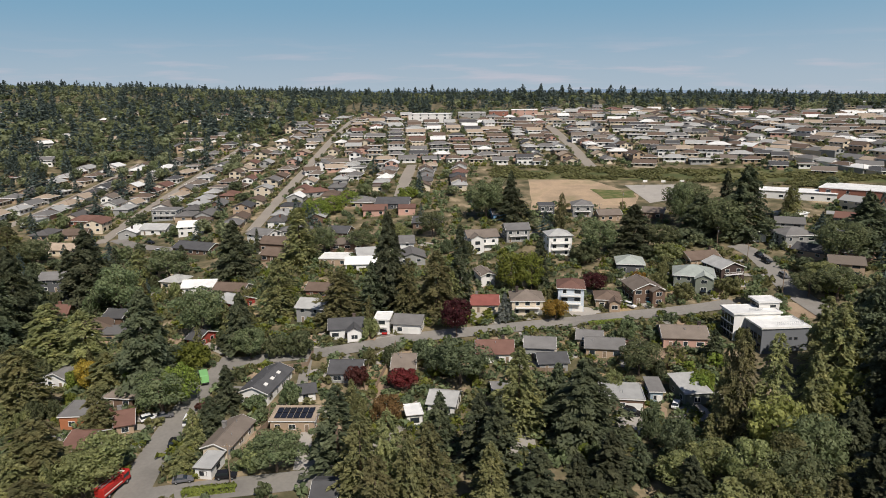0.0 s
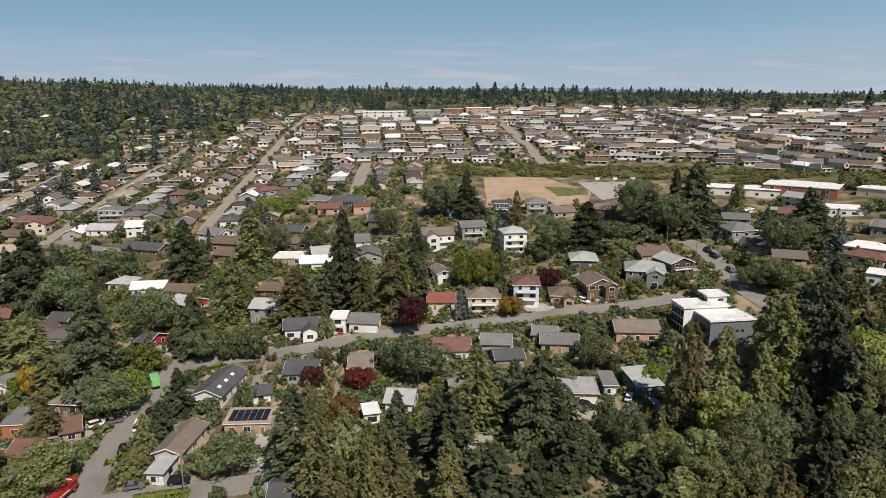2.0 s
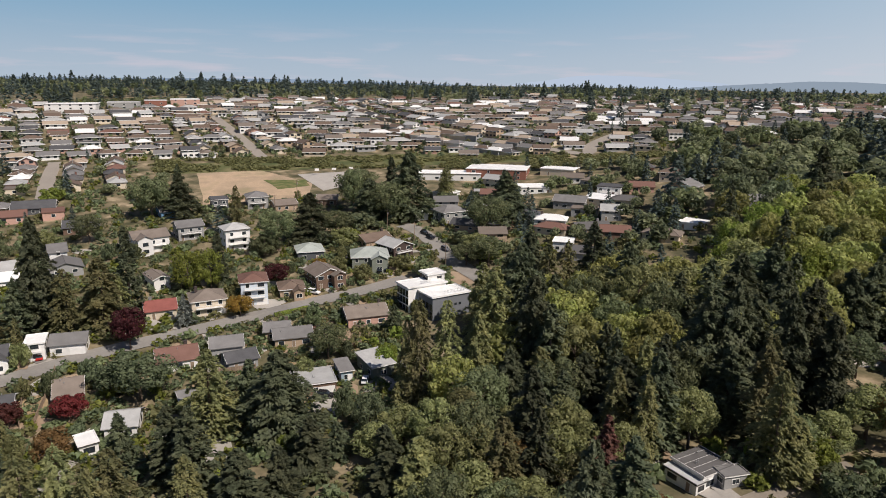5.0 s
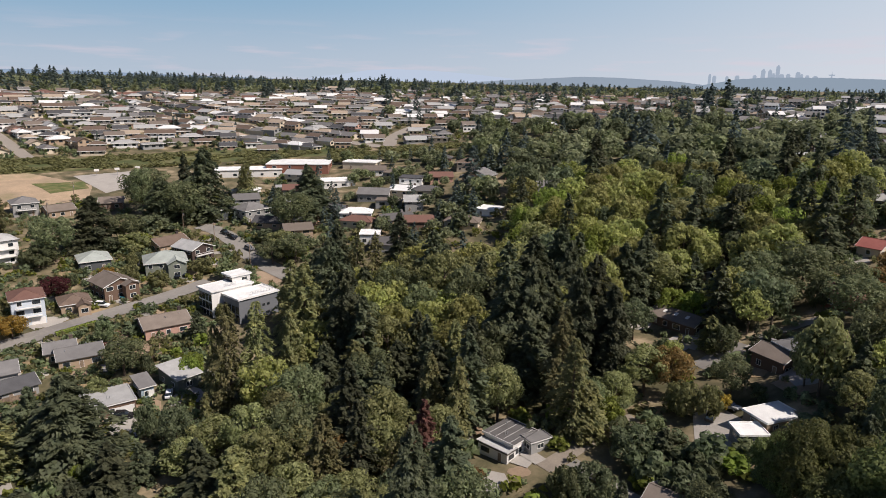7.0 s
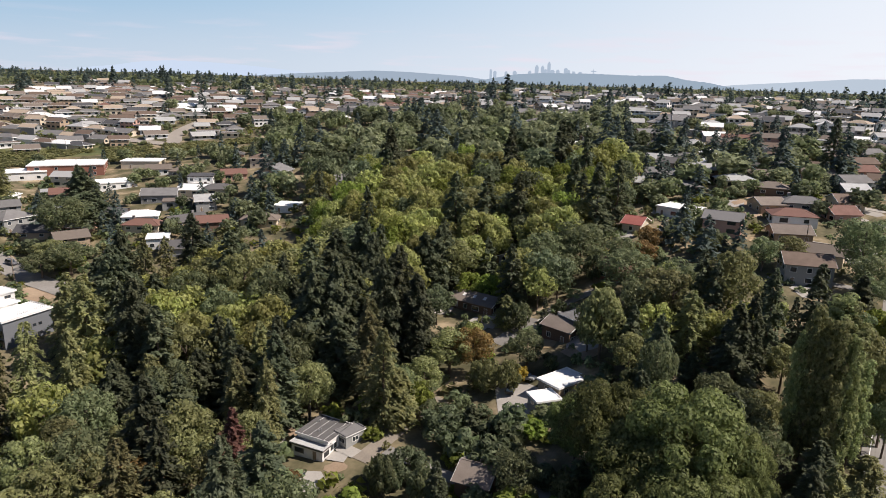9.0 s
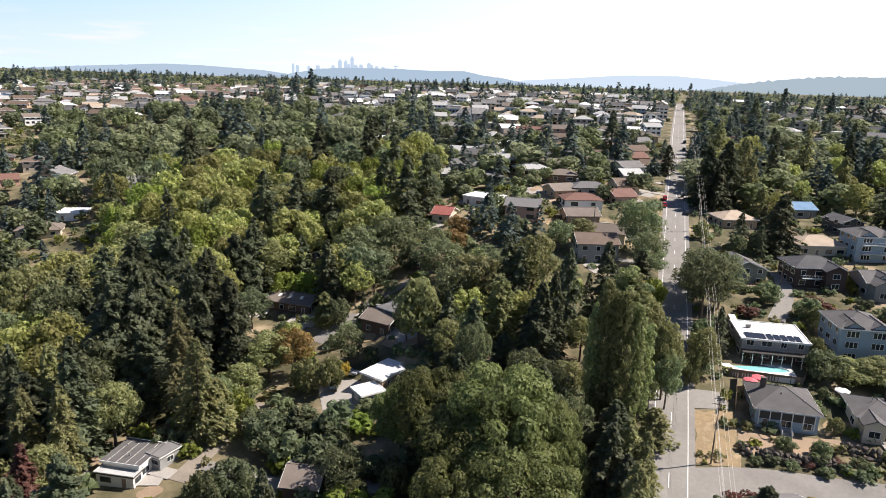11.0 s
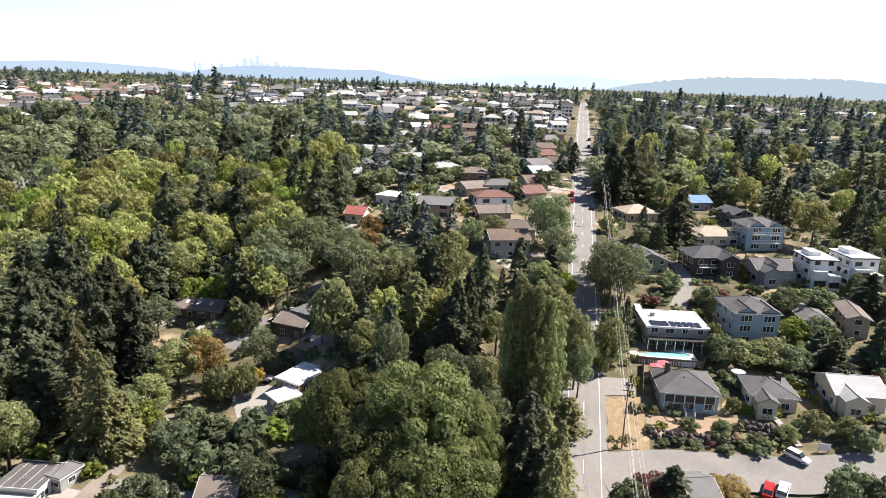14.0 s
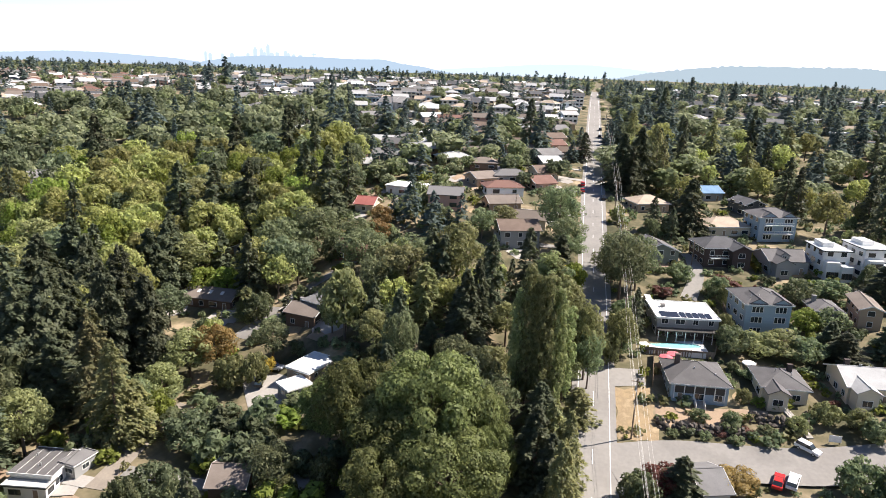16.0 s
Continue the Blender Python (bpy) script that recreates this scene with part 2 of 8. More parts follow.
M["roof_pale"] = mat("roof_shingles_town", [ROOFS[k] for k in ("grey", "light grey", "grey-brown", "white", "dark grey", "grey", "light grey", "tan")], 0.85, 0.35, 5, 0.16, 0, by_object=True, by_island=True)
M["wall_pale"] = mat("house_siding_town", [WALLS[k] for k in ("white", "cream", "light blue", "white", "grey", "white", "blue-grey", "cream", "tan")], 0.8, 0.5, 4, 0.1, 0, by_object=True, by_island=True)
M["trim"] = mat("white_trim", [(0.72, 0.71, 0.68)], 0.6, 1, 5, 0.08, 0.05)
M["dark_trim"] = mat("dark_trim", [(0.06, 0.055, 0.05)], 0.6, 1, 5, 0.1, 0.05)
M["glass"] = mat("window_glass", [(0.025, 0.032, 0.038)], 0.06, 0.6, 2, 0.2, 0.3)
M["glass"].node_tree.nodes["Principled BSDF"].inputs["Specular IOR Level"].default_value = 0.7
M["brick"] = mat("brick", [WALLS["brick"], (0.33, 0.16, 0.11)], 0.9, 1, 8, 0.2, 0.1)
M["chimney"] = mat("chimney_masonry", [(0.07, 0.055, 0.05), (0.13, 0.10, 0.085), (0.17, 0.085, 0.065), (0.2, 0.19, 0.18)], 0.9, 1, 8, 0.2, 0.15, by_object=True)
M["rock"] = mat("rock", [(0.055, 0.047, 0.04), (0.115, 0.098, 0.08)], 0.9, 1.5, 6, 0.3, 0.2, 0.4)
M["wood"] = mat("weathered_wood", [(0.20, 0.15, 0.11), (0.28, 0.21, 0.15)], 0.9, 2, 8, 0.25, 0.15, stretch=(1, 1, 0.2))
M["tyre"] = mat("tyre_rubber", [(0.02, 0.02, 0.02)], 0.9)
M["chrome"] = mat("bright_metal", [(0.6, 0.6, 0.62)], 0.3, metal=0.9)
M["wire"] = mat("wire", [(0.55, 0.53, 0.48)], 0.5)
M["steel"] = mat("galvanised_steel", [(0.45, 0.46, 0.47)], 0.45, metal=0.7)
M["solar"] = mat("solar_glass", [(0.02, 0.022, 0.03)], 0.15, 1, 3, 0.2)
M["water"] = mat("pool_water", [(0.20, 0.50, 0.50), (0.27, 0.58, 0.57)], 0.05, 0.4, 2, 0.08)
M["pink"] = mat("pink_canvas", [(0.62, 0.16, 0.18)], 0.9)
M["canvas"] = mat("white_canvas", [(0.74, 0.72, 0.68)], 0.9)
CARS = {"white": (0.75, 0.75, 0.75), "black": (0.018, 0.018, 0.02), "red": (0.45, 0.03, 0.025), "silver": (0.42, 0.43, 0.45), "blue": (0.05, 0.12, 0.25), "grey": (0.14, 0.14, 0.15), "green": (0.24, 0.52, 0.20), "teal": (0.05, 0.25, 0.32)}
CM = {k: mat("car_paint_" + k, [c], 0.25, 1, 5, 0.04, 0.03) for k, c in CARS.items()}
M["street"] = mat("sunlit_concrete_street", [(0.33, 0.295, 0.25), (0.28, 0.25, 0.215)], 0.9, 0.07, 1.2, 0.14, 0.05)


# The lie of the land: heights by turn from the first view (degrees, left positive) and distance (metres)
TURNS = [-180, -115, -85, -60, -30, 0, 35, 70, 180]
REACH = [0, 120, 170, 220, 300, 400, 500, 600, 700, 900, 1400, 2500, 4900]
LAND = {
    -180: (6, 10, 12, 14, 16, 18, 20, 22, 24, 28, 34, 40, 40),
    -115: (6, 12, 19, 26, 34, 40, 46, 50, 52, 54, 54, 44, 30),
    -85: (6, 14, 24, 31, 42, 49, 55, 59, 59, 57, 53, 40, 20),
    -60: (6, 4, 8, 16, 28, 38, 46, 53, 57, 58, 54, 40, 20),
    -30: (6, 0, 0, 4, 13, 24, 33, 45, 55, 60, 60, 50, 40),
    0: (6, 0, 0, 5, 15, 24, 33, 47, 59, 65, 69, 68, 66),
    35: (6, 0, 0, 0, 2, 6, 14, 22, 32, 54, 90, 104, 100),
    70: (6, 2, 2, 2, 4, 8, 14, 22, 32, 52, 86, 98, 96),
    180: (6, 10, 12, 14, 16, 18, 20, 22, 24, 28, 34, 40, 40),
}
HEIGHTS = np.array([LAND[a] for a in TURNS], float)


def ground(x, y):
    d, a = math.hypot(x, y), math.degrees(math.atan2(-x, y))
    i = max(0, min(len(TURNS) - 2, int(np.searchsorted(TURNS, a)) - 1))
    j = max(0, min(len(REACH) - 2, int(np.searchsorted(REACH, d)) - 1))
    u = (a - TURNS[i]) / (TURNS[i + 1] - TURNS[i])
    u = u * u * (3 - 2 * u)
    v = (d - REACH[j]) / (REACH[j + 1] - REACH[j])
    low = HEIGHTS[i, j] * (1 - u) + HEIGHTS[i + 1, j] * u
    high = HEIGHTS[i, j + 1] * (1 - u) + HEIGHTS[i + 1, j + 1] * u
    return float(low * (1 - v) + high * v)


# ---- builders ----
rng = np.random.default_rng(11)
TAKEN = []          # round keep-outs: x, y, radius
LANES = []          # road pieces: x0, y0, x1, y1, half width


def part(name, bm, material, parent=None, label="", smooth=False):
    """Links a bmesh as one mesh object, under a thing or a part."""
    me = bpy.data.meshes.new(name)
    bm.normal_update()
    bm.to_mesh(me)
    bm.free()
    me.materials.append(material)
    if smooth:
        me.polygons.foreach_set("use_smooth", [True] * len(me.polygons))
    ob = new(name, me)
    if parent is not None:
        ob.parent = parent
    if label:
        ob["label"] = label
    return ob


def array_mesh(name, verts, faces, material):
    """A mesh of quads or triangles (all of one kind) from number arrays."""
    me = bpy.data.meshes.new(name)
    n, k = faces.shape
    me.vertices.add(len(verts))
    me.vertices.foreach_set("co", np.ascontiguousarray(verts, np.float32).ravel())
    me.loops.add(n * k)
    me.loops.foreach_set("vertex_index", np.ascontiguousarray(faces, np.int32).ravel())
    me.polygons.add(n)
    me.polygons.foreach_set("loop_start", np.arange(0, n * k, k, dtype=np.int32))
    me.update(calc_edges=True)
    me.materials.append(material)
    return me


def box(bm, x0, y0, z0, x1, y1, z1):
    v = [bm.verts.new(p) for p in ((x0, y0, z0), (x1, y0, z0), (x1, y1, z0), (x0, y1, z0), (x0, y0, z1), (x1, y0, z1), (x1, y1, z1), (x0, y1, z1))]
    for f in ((3, 2, 1, 0), (4, 5, 6, 7), (0, 1, 5, 4), (1, 2, 6, 5), (2, 3, 7, 6), (3, 0, 4, 7)):
        bm.faces.new([v[i] for i in f])
    return v


def boxed(name, dims, material, parent=None, label="", bevel=0.0):
    bm = bmesh.new()
    box(bm, *dims)
    if bevel:
        bmesh.ops.bevel(bm, geom=bm.edges[:], offset=bevel, segments=1, affect="EDGES")
    return part(name, bm, material, parent, label)


def tube(bm, p, q, r0, r1, sides=7):
    p, q = Vector(p), Vector(q)
    z = (q - p).normalized()
    x = z.orthogonal().normalized()
    y = z.cross(x)
    rings = []
    for c, r in ((p, r0), (q, r1)):
        rings.append([bm.verts.new(c + (x * math.cos(a) + y * math.sin(a)) * r) for a in (2 * math.pi * i / sides for i in range(sides))])
    for i in range(sides):
        j = (i + 1) % sides
        bm.faces.new((rings[0][i], rings[0][j], rings[1][j], rings[1][i]))
    bm.faces.new(rings[0][::-1])
    bm.faces.new(rings[1])


def solid(bm, bottom, rise):
    """A slab: the polygon, and the same raised."""
    a = [bm.verts.new(p) for p in bottom]
    b = [bm.verts.new((p[0], p[1], p[2] + rise)) for p in bottom]
    n = len(a)
    bm.faces.new(a[::-1])
    bm.faces.new(b)
    for i in range(n):
        j = (i + 1) % n
        bm.faces.new((a[i], a[j], b[j], b[i]))


HOUSES = []
FRONT = []          # open yards before houses and paving, free of tall trees
BARRED = [(-5, -29, 378, 446), (-3, -56, 446, 484), (-23.5, -31, 168, 222)]      # open ground: turns and distances


def clear(x, y, r):
    d, a = math.hypot(x, y), math.degrees(math.atan2(-x, y))
    for a0, a1, d0, d1 in BARRED:
        if a1 < a < a0 and d0 < d < d1:
            return False
    for tx, ty, tr in TAKEN:
        if (tx - x) ** 2 + (ty - y) ** 2 < (tr + r) ** 2:
            return False
    for x0, y0, x1, y1, w in LANES:
        dx, dy = x1 - x0, y1 - y0
        u = max(0, min(1, ((x - x0) * dx + (y - y0) * dy) / (dx * dx + dy * dy + 1e-9)))
        if math.hypot(x0 + u * dx - x, y0 + u * dy - y) < w + r:
            return False
    return True


def open_yard(x, y):
    return any((fx - x) ** 2 + (fy - y) ** 2 < fr * fr for fx, fy, fr in FRONT)


# -- leaves: small tilted blades in clouds
def cards(centres, along, up, size, slim=0.6, fold=0.25):
    n = len(centres)
    along = along / (np.linalg.norm(along, axis=1)[:, None] + 1e-9)
    side = np.cross(along, up)
    side /= np.linalg.norm(side, axis=1)[:, None] + 1e-9
    nor = np.cross(side, along)
    s = size[:, None]
    v = np.stack([centres - along * s * 0.5 + side * s * slim, centres - along * s * 0.35 - side * s * slim - nor * s * fold, centres + along * s * 0.85 - nor * s * fold * 0.6], 1)
    return v.reshape(-1, 3), np.arange(n * 3).reshape(n, 3)


def fir_cloud(h, r, branches, per, card, seed, low=0.1, droop=0.35, power=0.85):
    g = np.random.default_rng(seed)
    q = low + (1 - low) * np.linspace(0, 0.985, branches) ** 0.92
    a = np.arange(branches) * 2.39996 + g.normal(0, 0.35, branches)
    lobes = 1 + 0.2 * np.sin(a * 2 + seed) + 0.2 * np.sin(q * 43 + seed)
    length = (r * (1 - q) ** power * lobes * g.uniform(0.66, 1.16, branches) + 0.25)
    u = g.uniform(0.22, 1.0, (branches, per)) ** 0.75
    rad = length[:, None] * u
    wide = g.normal(0, 0.17, (branches, per)) * length[:, None] * (1.2 - u * 0.75)
    ca, sa = np.cos(a)[:, None], np.sin(a)[:, None]
    x, y = ca * rad - sa * wide, sa * rad + ca * wide
    z = (q * h)[:, None] - droop * rad * u + g.normal(0, 0.11, (branches, per)) * (1 + 0.05 * h)
    c = np.stack([x, y, np.maximum(z, 0.3)], -1).reshape(-1, 3)
    out = np.stack([ca + 0 * x, sa + 0 * x, -0.45 + g.normal(0, 0.3, x.shape)], -1).reshape(-1, 3) + g.normal(0, 0.35, (branches * per, 3))
    up = np.tile([0, 0, 1.0], (len(c), 1)) + g.normal(0, 0.28, (len(c), 3))
    size = (card * (0.55 + 0.75 * np.repeat(length / length.max(), per)) * g.uniform(0.7, 1.3, len(c)))
    return cards(c, out, up, size, 0.5)


def leaf_cloud(h, r, lobes, per, card, seed, low=0.22, slim_top=0.0, lobe=(0.34, 0.52), hold=(0.38, 0.78), column=False):
    g = np.random.default_rng(seed)
    cs, out = [], []
    mid, tall = h * (1 + low) / 2, h * (1 - low) / 2
    for i in range(lobes):
        a, zz = i * 2.39996 + g.normal(0, 0.3), -0.85 + 1.75 * (i + 0.5) / lobes
        reach = math.sqrt(max(0.02, 1 - zz * zz)) * (1 - slim_top * max(0, zz))
        k = g.uniform(*hold)
        if column:
            reach = 0.45 + 0.55 * reach
        centre = np.array([math.cos(a) * r * reach * k, math.sin(a) * r * reach * k, mid + tall * zz * (1.0 if column else 0.75)])
        rr = np.array([r, r, r * 0.85]) * g.uniform(*lobe) * (0.75 + 0.25 * reach)
        d = g.normal(0, 1, (per, 3))
        d[:, 2] += 0.25
        d /= np.linalg.norm(d, axis=1)[:, None]
        f = g.uniform(0.58, 1.05, (per, 1)) ** 0.5
        cs.append(centre + d * rr * f)
        out.append(d)
    c, d = np.concatenate(cs), np.concatenate(out)
    n = len(c)
    along = np.cross(d, g.normal(0, 1, (n, 3))) + 0.1 * d - np.array([0, 0, 0.2])
    up = d + g.normal(0, 0.3, (n, 3))
    c[:, 2] = np.maximum(c[:, 2], 0.15)
    return cards(c, along, up, card * g.uniform(0.6, 1.35, n), 0.62, 0.2)


def trunk_mesh(h, r, limbs, seed, spread):
    g = random.Random(seed)
    bm = bmesh.new()
    p = Vector((0, 0, -0.8))
    for i in range(4):
        q = Vector((g.uniform(-0.2, 0.2), g.uniform(-0.2, 0.2), h * (i + 1) / 4))
        tube(bm, p, q, r * (1 - i * 0.24), r * (1 - (i + 1) * 0.24) + 0.02, 7)
        p = q
    for i in range(limbs):
        a, z = i * 2.4 + g.random(), h * g.uniform(0.35, 0.85)
        tube(bm, (0, 0, z), (math.cos(a) * spread, math.sin(a) * spread, z + spread * g.uniform(0.3, 0.9)), r * 0.35, 0.03, 5)
    return bm


KINDS = {}


def tree_kind(key, name, label, category, crown, trunk, leaf):
    """Keeps the meshes of one kind of tree (several shapes), built once."""
    shapes = []
    for v, f in crown:
        tb = None
        if trunk:
            tb = bpy.data.meshes.new("trunk")
            b = trunk(len(shapes))
            b.to_mesh(tb)
            b.free()
            tb.materials.append(M["bark"])
        shapes.append((array_mesh("crown", v, f, M[leaf]), tb, v[:, 2].max(), np.percentile(np.hypot(v[:, 0], v[:, 1]), 97)))
    KINDS[key] = (name, label, category, shapes, leaf)


# every kind is kept at height 1 x its own height; h and r in metres
def firs(n, h, r, br, per, card, **k):
    return [fir_cloud(h, r, br, per, card, 100 + i * 7, **k) for i in range(n)]


def broad(n, h, r, lobes, per, card, **k):
    return [leaf_cloud(h, r, lobes, per, card, 300 + i * 5, **k) for i in range(n)]


FIR_T = lambda i: trunk_mesh(22, 0.42, 0, i, 1)
LEAF_T = lambda i: trunk_mesh(11, 0.35, 6, i, 2.6)
tree_kind("fir", "fir_tree", "tall dark green fir tree with drooping boughs", "tree", firs(4, 24, 4.3, 105, 44, 0.55, power=0.72), FIR_T, "fir")
tree_kind("bigfir", "fir_tree", "broad old dark green fir tree with heavy boughs", "tree", firs(3, 28, 8.0, 150, 80, 0.62, power=0.7), FIR_T, "fir")
tree_kind("cedar", "cedar_tree", "tall yellow-green cedar with feathery sprays", "tree", firs(3, 24, 4.9, 120, 44, 0.52, droop=0.6, power=0.5, low=0.02), FIR_T, "cedar")
tree_kind("spruce", "spruce_tree", "small blue-green spruce in a front garden", "tree", firs(1, 24, 6.5, 120, 30, 0.85), FIR_T, "spruce")
tree_kind("cone", "conifer_tree", "dark green conifer with a ragged pointed top", "tree", firs(4, 24, 4.6, 84, 26, 0.76, power=0.68), FIR_T, "fir")
tree_kind("cypress", "cedar_tree", "yellow-green cedar standing among other trees", "tree", firs(3, 24, 4.9, 84, 26, 0.72, droop=0.55, power=0.52), FIR_T, "cedar")
tree_kind("maple", "maple_tree", "broad green maple tree with a rounded crown", "tree", broad(3, 14, 6.0, 34, 120, 0.37, lobe=(0.24, 0.4), hold=(0.42, 0.88)), LEAF_T, "maple")
tree_kind("bigmaple", "maple_tree", "large spreading green maple with a billowing crown", "tree", broad(3, 17, 9, 80, 330, 0.3, low=0.06, lobe=(0.17, 0.3), hold=(0.55, 0.95)), LEAF_T, "bigleaf")
tree_kind("alder", "alder_tree", "light green alder with a loose open crown", "tree", broad(3, 14, 5.4, 34, 115, 0.34, slim_top=0.35, lobe=(0.22, 0.36), hold=(0.42, 0.9)), LEAF_T, "alder")
tree_kind("poplar", "poplar_tree", "tall narrow green poplar beside the street", "tree", broad(3, 28, 3.3, 90, 90, 0.36, low=0.03, slim_top=0.55, lobe=(0.26, 0.46), column=True), LEAF_T, "poplar")
tree_kind("willow", "birch_tree", "yellow-green drooping birch beside a house", "tree", broad(1, 14, 5, 24, 110, 0.55, low=0.1, slim_top=0.5), LEAF_T, "alder")
tree_kind("olive", "broadleaf_tree", "grey-green broadleaf tree with a loose crown", "tree", broad(2, 14, 6, 30, 110, 0.42, lobe=(0.22, 0.38), hold=(0.42, 0.88)), LEAF_T, "olive")
tree_kind("red", "red_maple_tree", "small dark red maple tree in a garden", "tree", broad(1, 14, 7.5, 30, 130, 0.5, lobe=(0.22, 0.38)), LEAF_T, "red_leaf")
tree_kind("plum", "plum_tree", "purple-leaved plum tree in a garden", "tree", broad(1, 14, 7, 30, 130, 0.48, lobe=(0.22, 0.38)), LEAF_T, "plum_leaf")
tree_kind("gold", "golden_tree", "bright golden-yellow leaved small tree", "tree", broad(1, 14, 7.5, 30, 130, 0.5, lobe=(0.22, 0.38)), LEAF_T, "gold_leaf")
tree_kind("rust", "rusty_tree", "broadleaf tree with rusty brown leaves", "tree", broad(1, 14, 6, 30, 130, 0.42, lobe=(0.22, 0.38)), LEAF_T, "rust_leaf")
tree_kind("pinkish", "red_leaved_tree", "slender tree with faded red leaves", "tree", firs(1, 24, 5, 100, 26, 0.75), FIR_T, "pink_leaf")
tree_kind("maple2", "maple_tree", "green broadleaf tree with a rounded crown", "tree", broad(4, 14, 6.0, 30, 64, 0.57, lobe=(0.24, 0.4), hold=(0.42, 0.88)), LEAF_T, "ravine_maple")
tree_kind("alder2", "alder_tree", "light green alder with a loose crown", "tree", broad(4, 14, 5.6, 30, 60, 0.54, slim_top=0.35, lobe=(0.22, 0.37), hold=(0.42, 0.9)), LEAF_T, "ravine_alder")
tree_kind("olive2", "broadleaf_tree", "grey-green broadleaf tree among others", "tree", broad(2, 14, 6, 26, 64, 0.62), LEAF_T, "olive")
SMALL = {}
for key, word, leaf in (("maple", "small leafy green garden tree", "maple"), ("alder", "small light green garden tree", "alder"), ("olive", "small grey-green garden tree", "olive"), ("limetree", "small bright green garden tree", "lime")):
    SMALL[key] = SMALL[{"limetree": "limetree"}.get(key, key + "2")] = "small_" + key
    tree_kind("small_" + key, "garden_tree", word, "tree", broad(3, 6, 4, 30, 80, 0.36, low=0.0, lobe=(0.2, 0.36), hold=(0.35, 0.85)), lambda i: trunk_mesh(4.5, 0.14, 5, i, 1.2), leaf)
tree_kind("bush", "bush", "rounded green garden bush", "bush", broad(3, 2.2, 1.5, 9, 40, 0.34, low=0.0), None, "maple")
tree_kind("limetree", "broadleaf_tree", "bright green leafy tree in a garden", "tree", broad(2, 14, 6, 30, 100, 0.42, low=0.05, lobe=(0.24, 0.4), hold=(0.42, 0.88)), LEAF_T, "lime")
tree_kind("lime", "bush", "bright green clipped garden bush", "bush", broad(2, 2.2, 1.5, 9, 40, 0.34, low=0.0), None, "lime")
tree_kind("redbush", "bush", "small red-leaved garden bush", "bush", broad(1, 2.2, 1.5, 9, 40, 0.34, low=0.0), None, "pink_leaf")
tree_kind("greybush", "bush", "loose grey-green garden bush", "bush", broad(2, 2.2, 1.5, 9, 40, 0.34, low=0.0), None, "olive")
N_TREES = 0


def tree(kind, x, y, h, r, group="", room=0.5):
    """One tree as a thing: an Empty at its foot, trunk and crown."""
    global N_TREES
    if kind == "fir" and r > 6.4:
        kind = "bigfir"
    if h < 9:
        kind = SMALL.get(kind, kind)
    name, label, category, shapes, leaf = KINDS[kind]
    crown, trunk, h0, r0 = shapes[N_TREES % len(shapes)]
    N_TREES += 1
    ob = new(name, crown if category == "bush" else None)
    ob.matrix_world = Matrix.LocRotScale((x, y, ground(x, y) - 0.1), Euler((0, 0, rng.uniform(0, 6.28))), (r / r0, r / r0, h / h0))
    tagged(ob, label, category, group)
    for nm, me in () if category == "bush" else (("crown", crown), ("trunk", trunk)):
        o = new(nm, me)
        o.parent = ob
    TAKEN.append((x, y, min(r * room, 3.5)))
    return ob


def many(name, label, category, spots, shapes, material):
    """Things past counting, joined: spots are x, y, h scale, r scale, turn."""
    vs, fs, at = [], [], 0
    for i, (x, y, z, hs, rs, a) in enumerate(spots):
        v, f = shapes[i % len(shapes)]
        c, s = math.cos(a), math.sin(a)
        w = np.stack([(v[:, 0] * c - v[:, 1] * s) * rs + x, (v[:, 0] * s + v[:, 1] * c) * rs + y, v[:, 2] * hs + z], 1)
        vs.append(w)
        fs.append(f + at)
        at += len(v)
    if not vs:
        return
    ob = new(name, array_mesh(name, np.concatenate(vs), np.concatenate(fs), material))
    return tagged(ob, label, category, "", "stuff")


# -- houses
WIN_CACHE = {}


def window_meshes(w, h, frame_mat):
    key = (round(w, 1), round(h, 1), frame_mat.name)
    if key not in WIN_CACHE:
        bm = bmesh.new()
        t = 0.09
        for d in ((-w / 2 - t, -0.07, -t, w / 2 + t, 0.0, 0), (-w / 2 - t, -0.07, h, w / 2 + t, 0.0, h + t), (-w / 2 - t, -0.07, 0, -w / 2, 0, h), (w / 2, -0.07, 0, w / 2 + t, 0, h)):
            box(bm, *d)
        if w > 1.1:
            box(bm, -0.03, -0.06, 0, 0.03, 0, h)
        a = bpy.data.meshes.new("window_frame")
        bm.to_mesh(a)
        a.materials.append(frame_mat)
        bm.free()
        bm = bmesh.new()
        box(bm, -w / 2, -0.035, 0, w / 2, 0.0, h)
        b = bpy.data.meshes.new("pane")
        bm.to_mesh(b)
        b.materials.append(M["glass"])
        bm.free()
        WIN_CACHE[key] = (a, b)
    return WIN_CACHE[key]


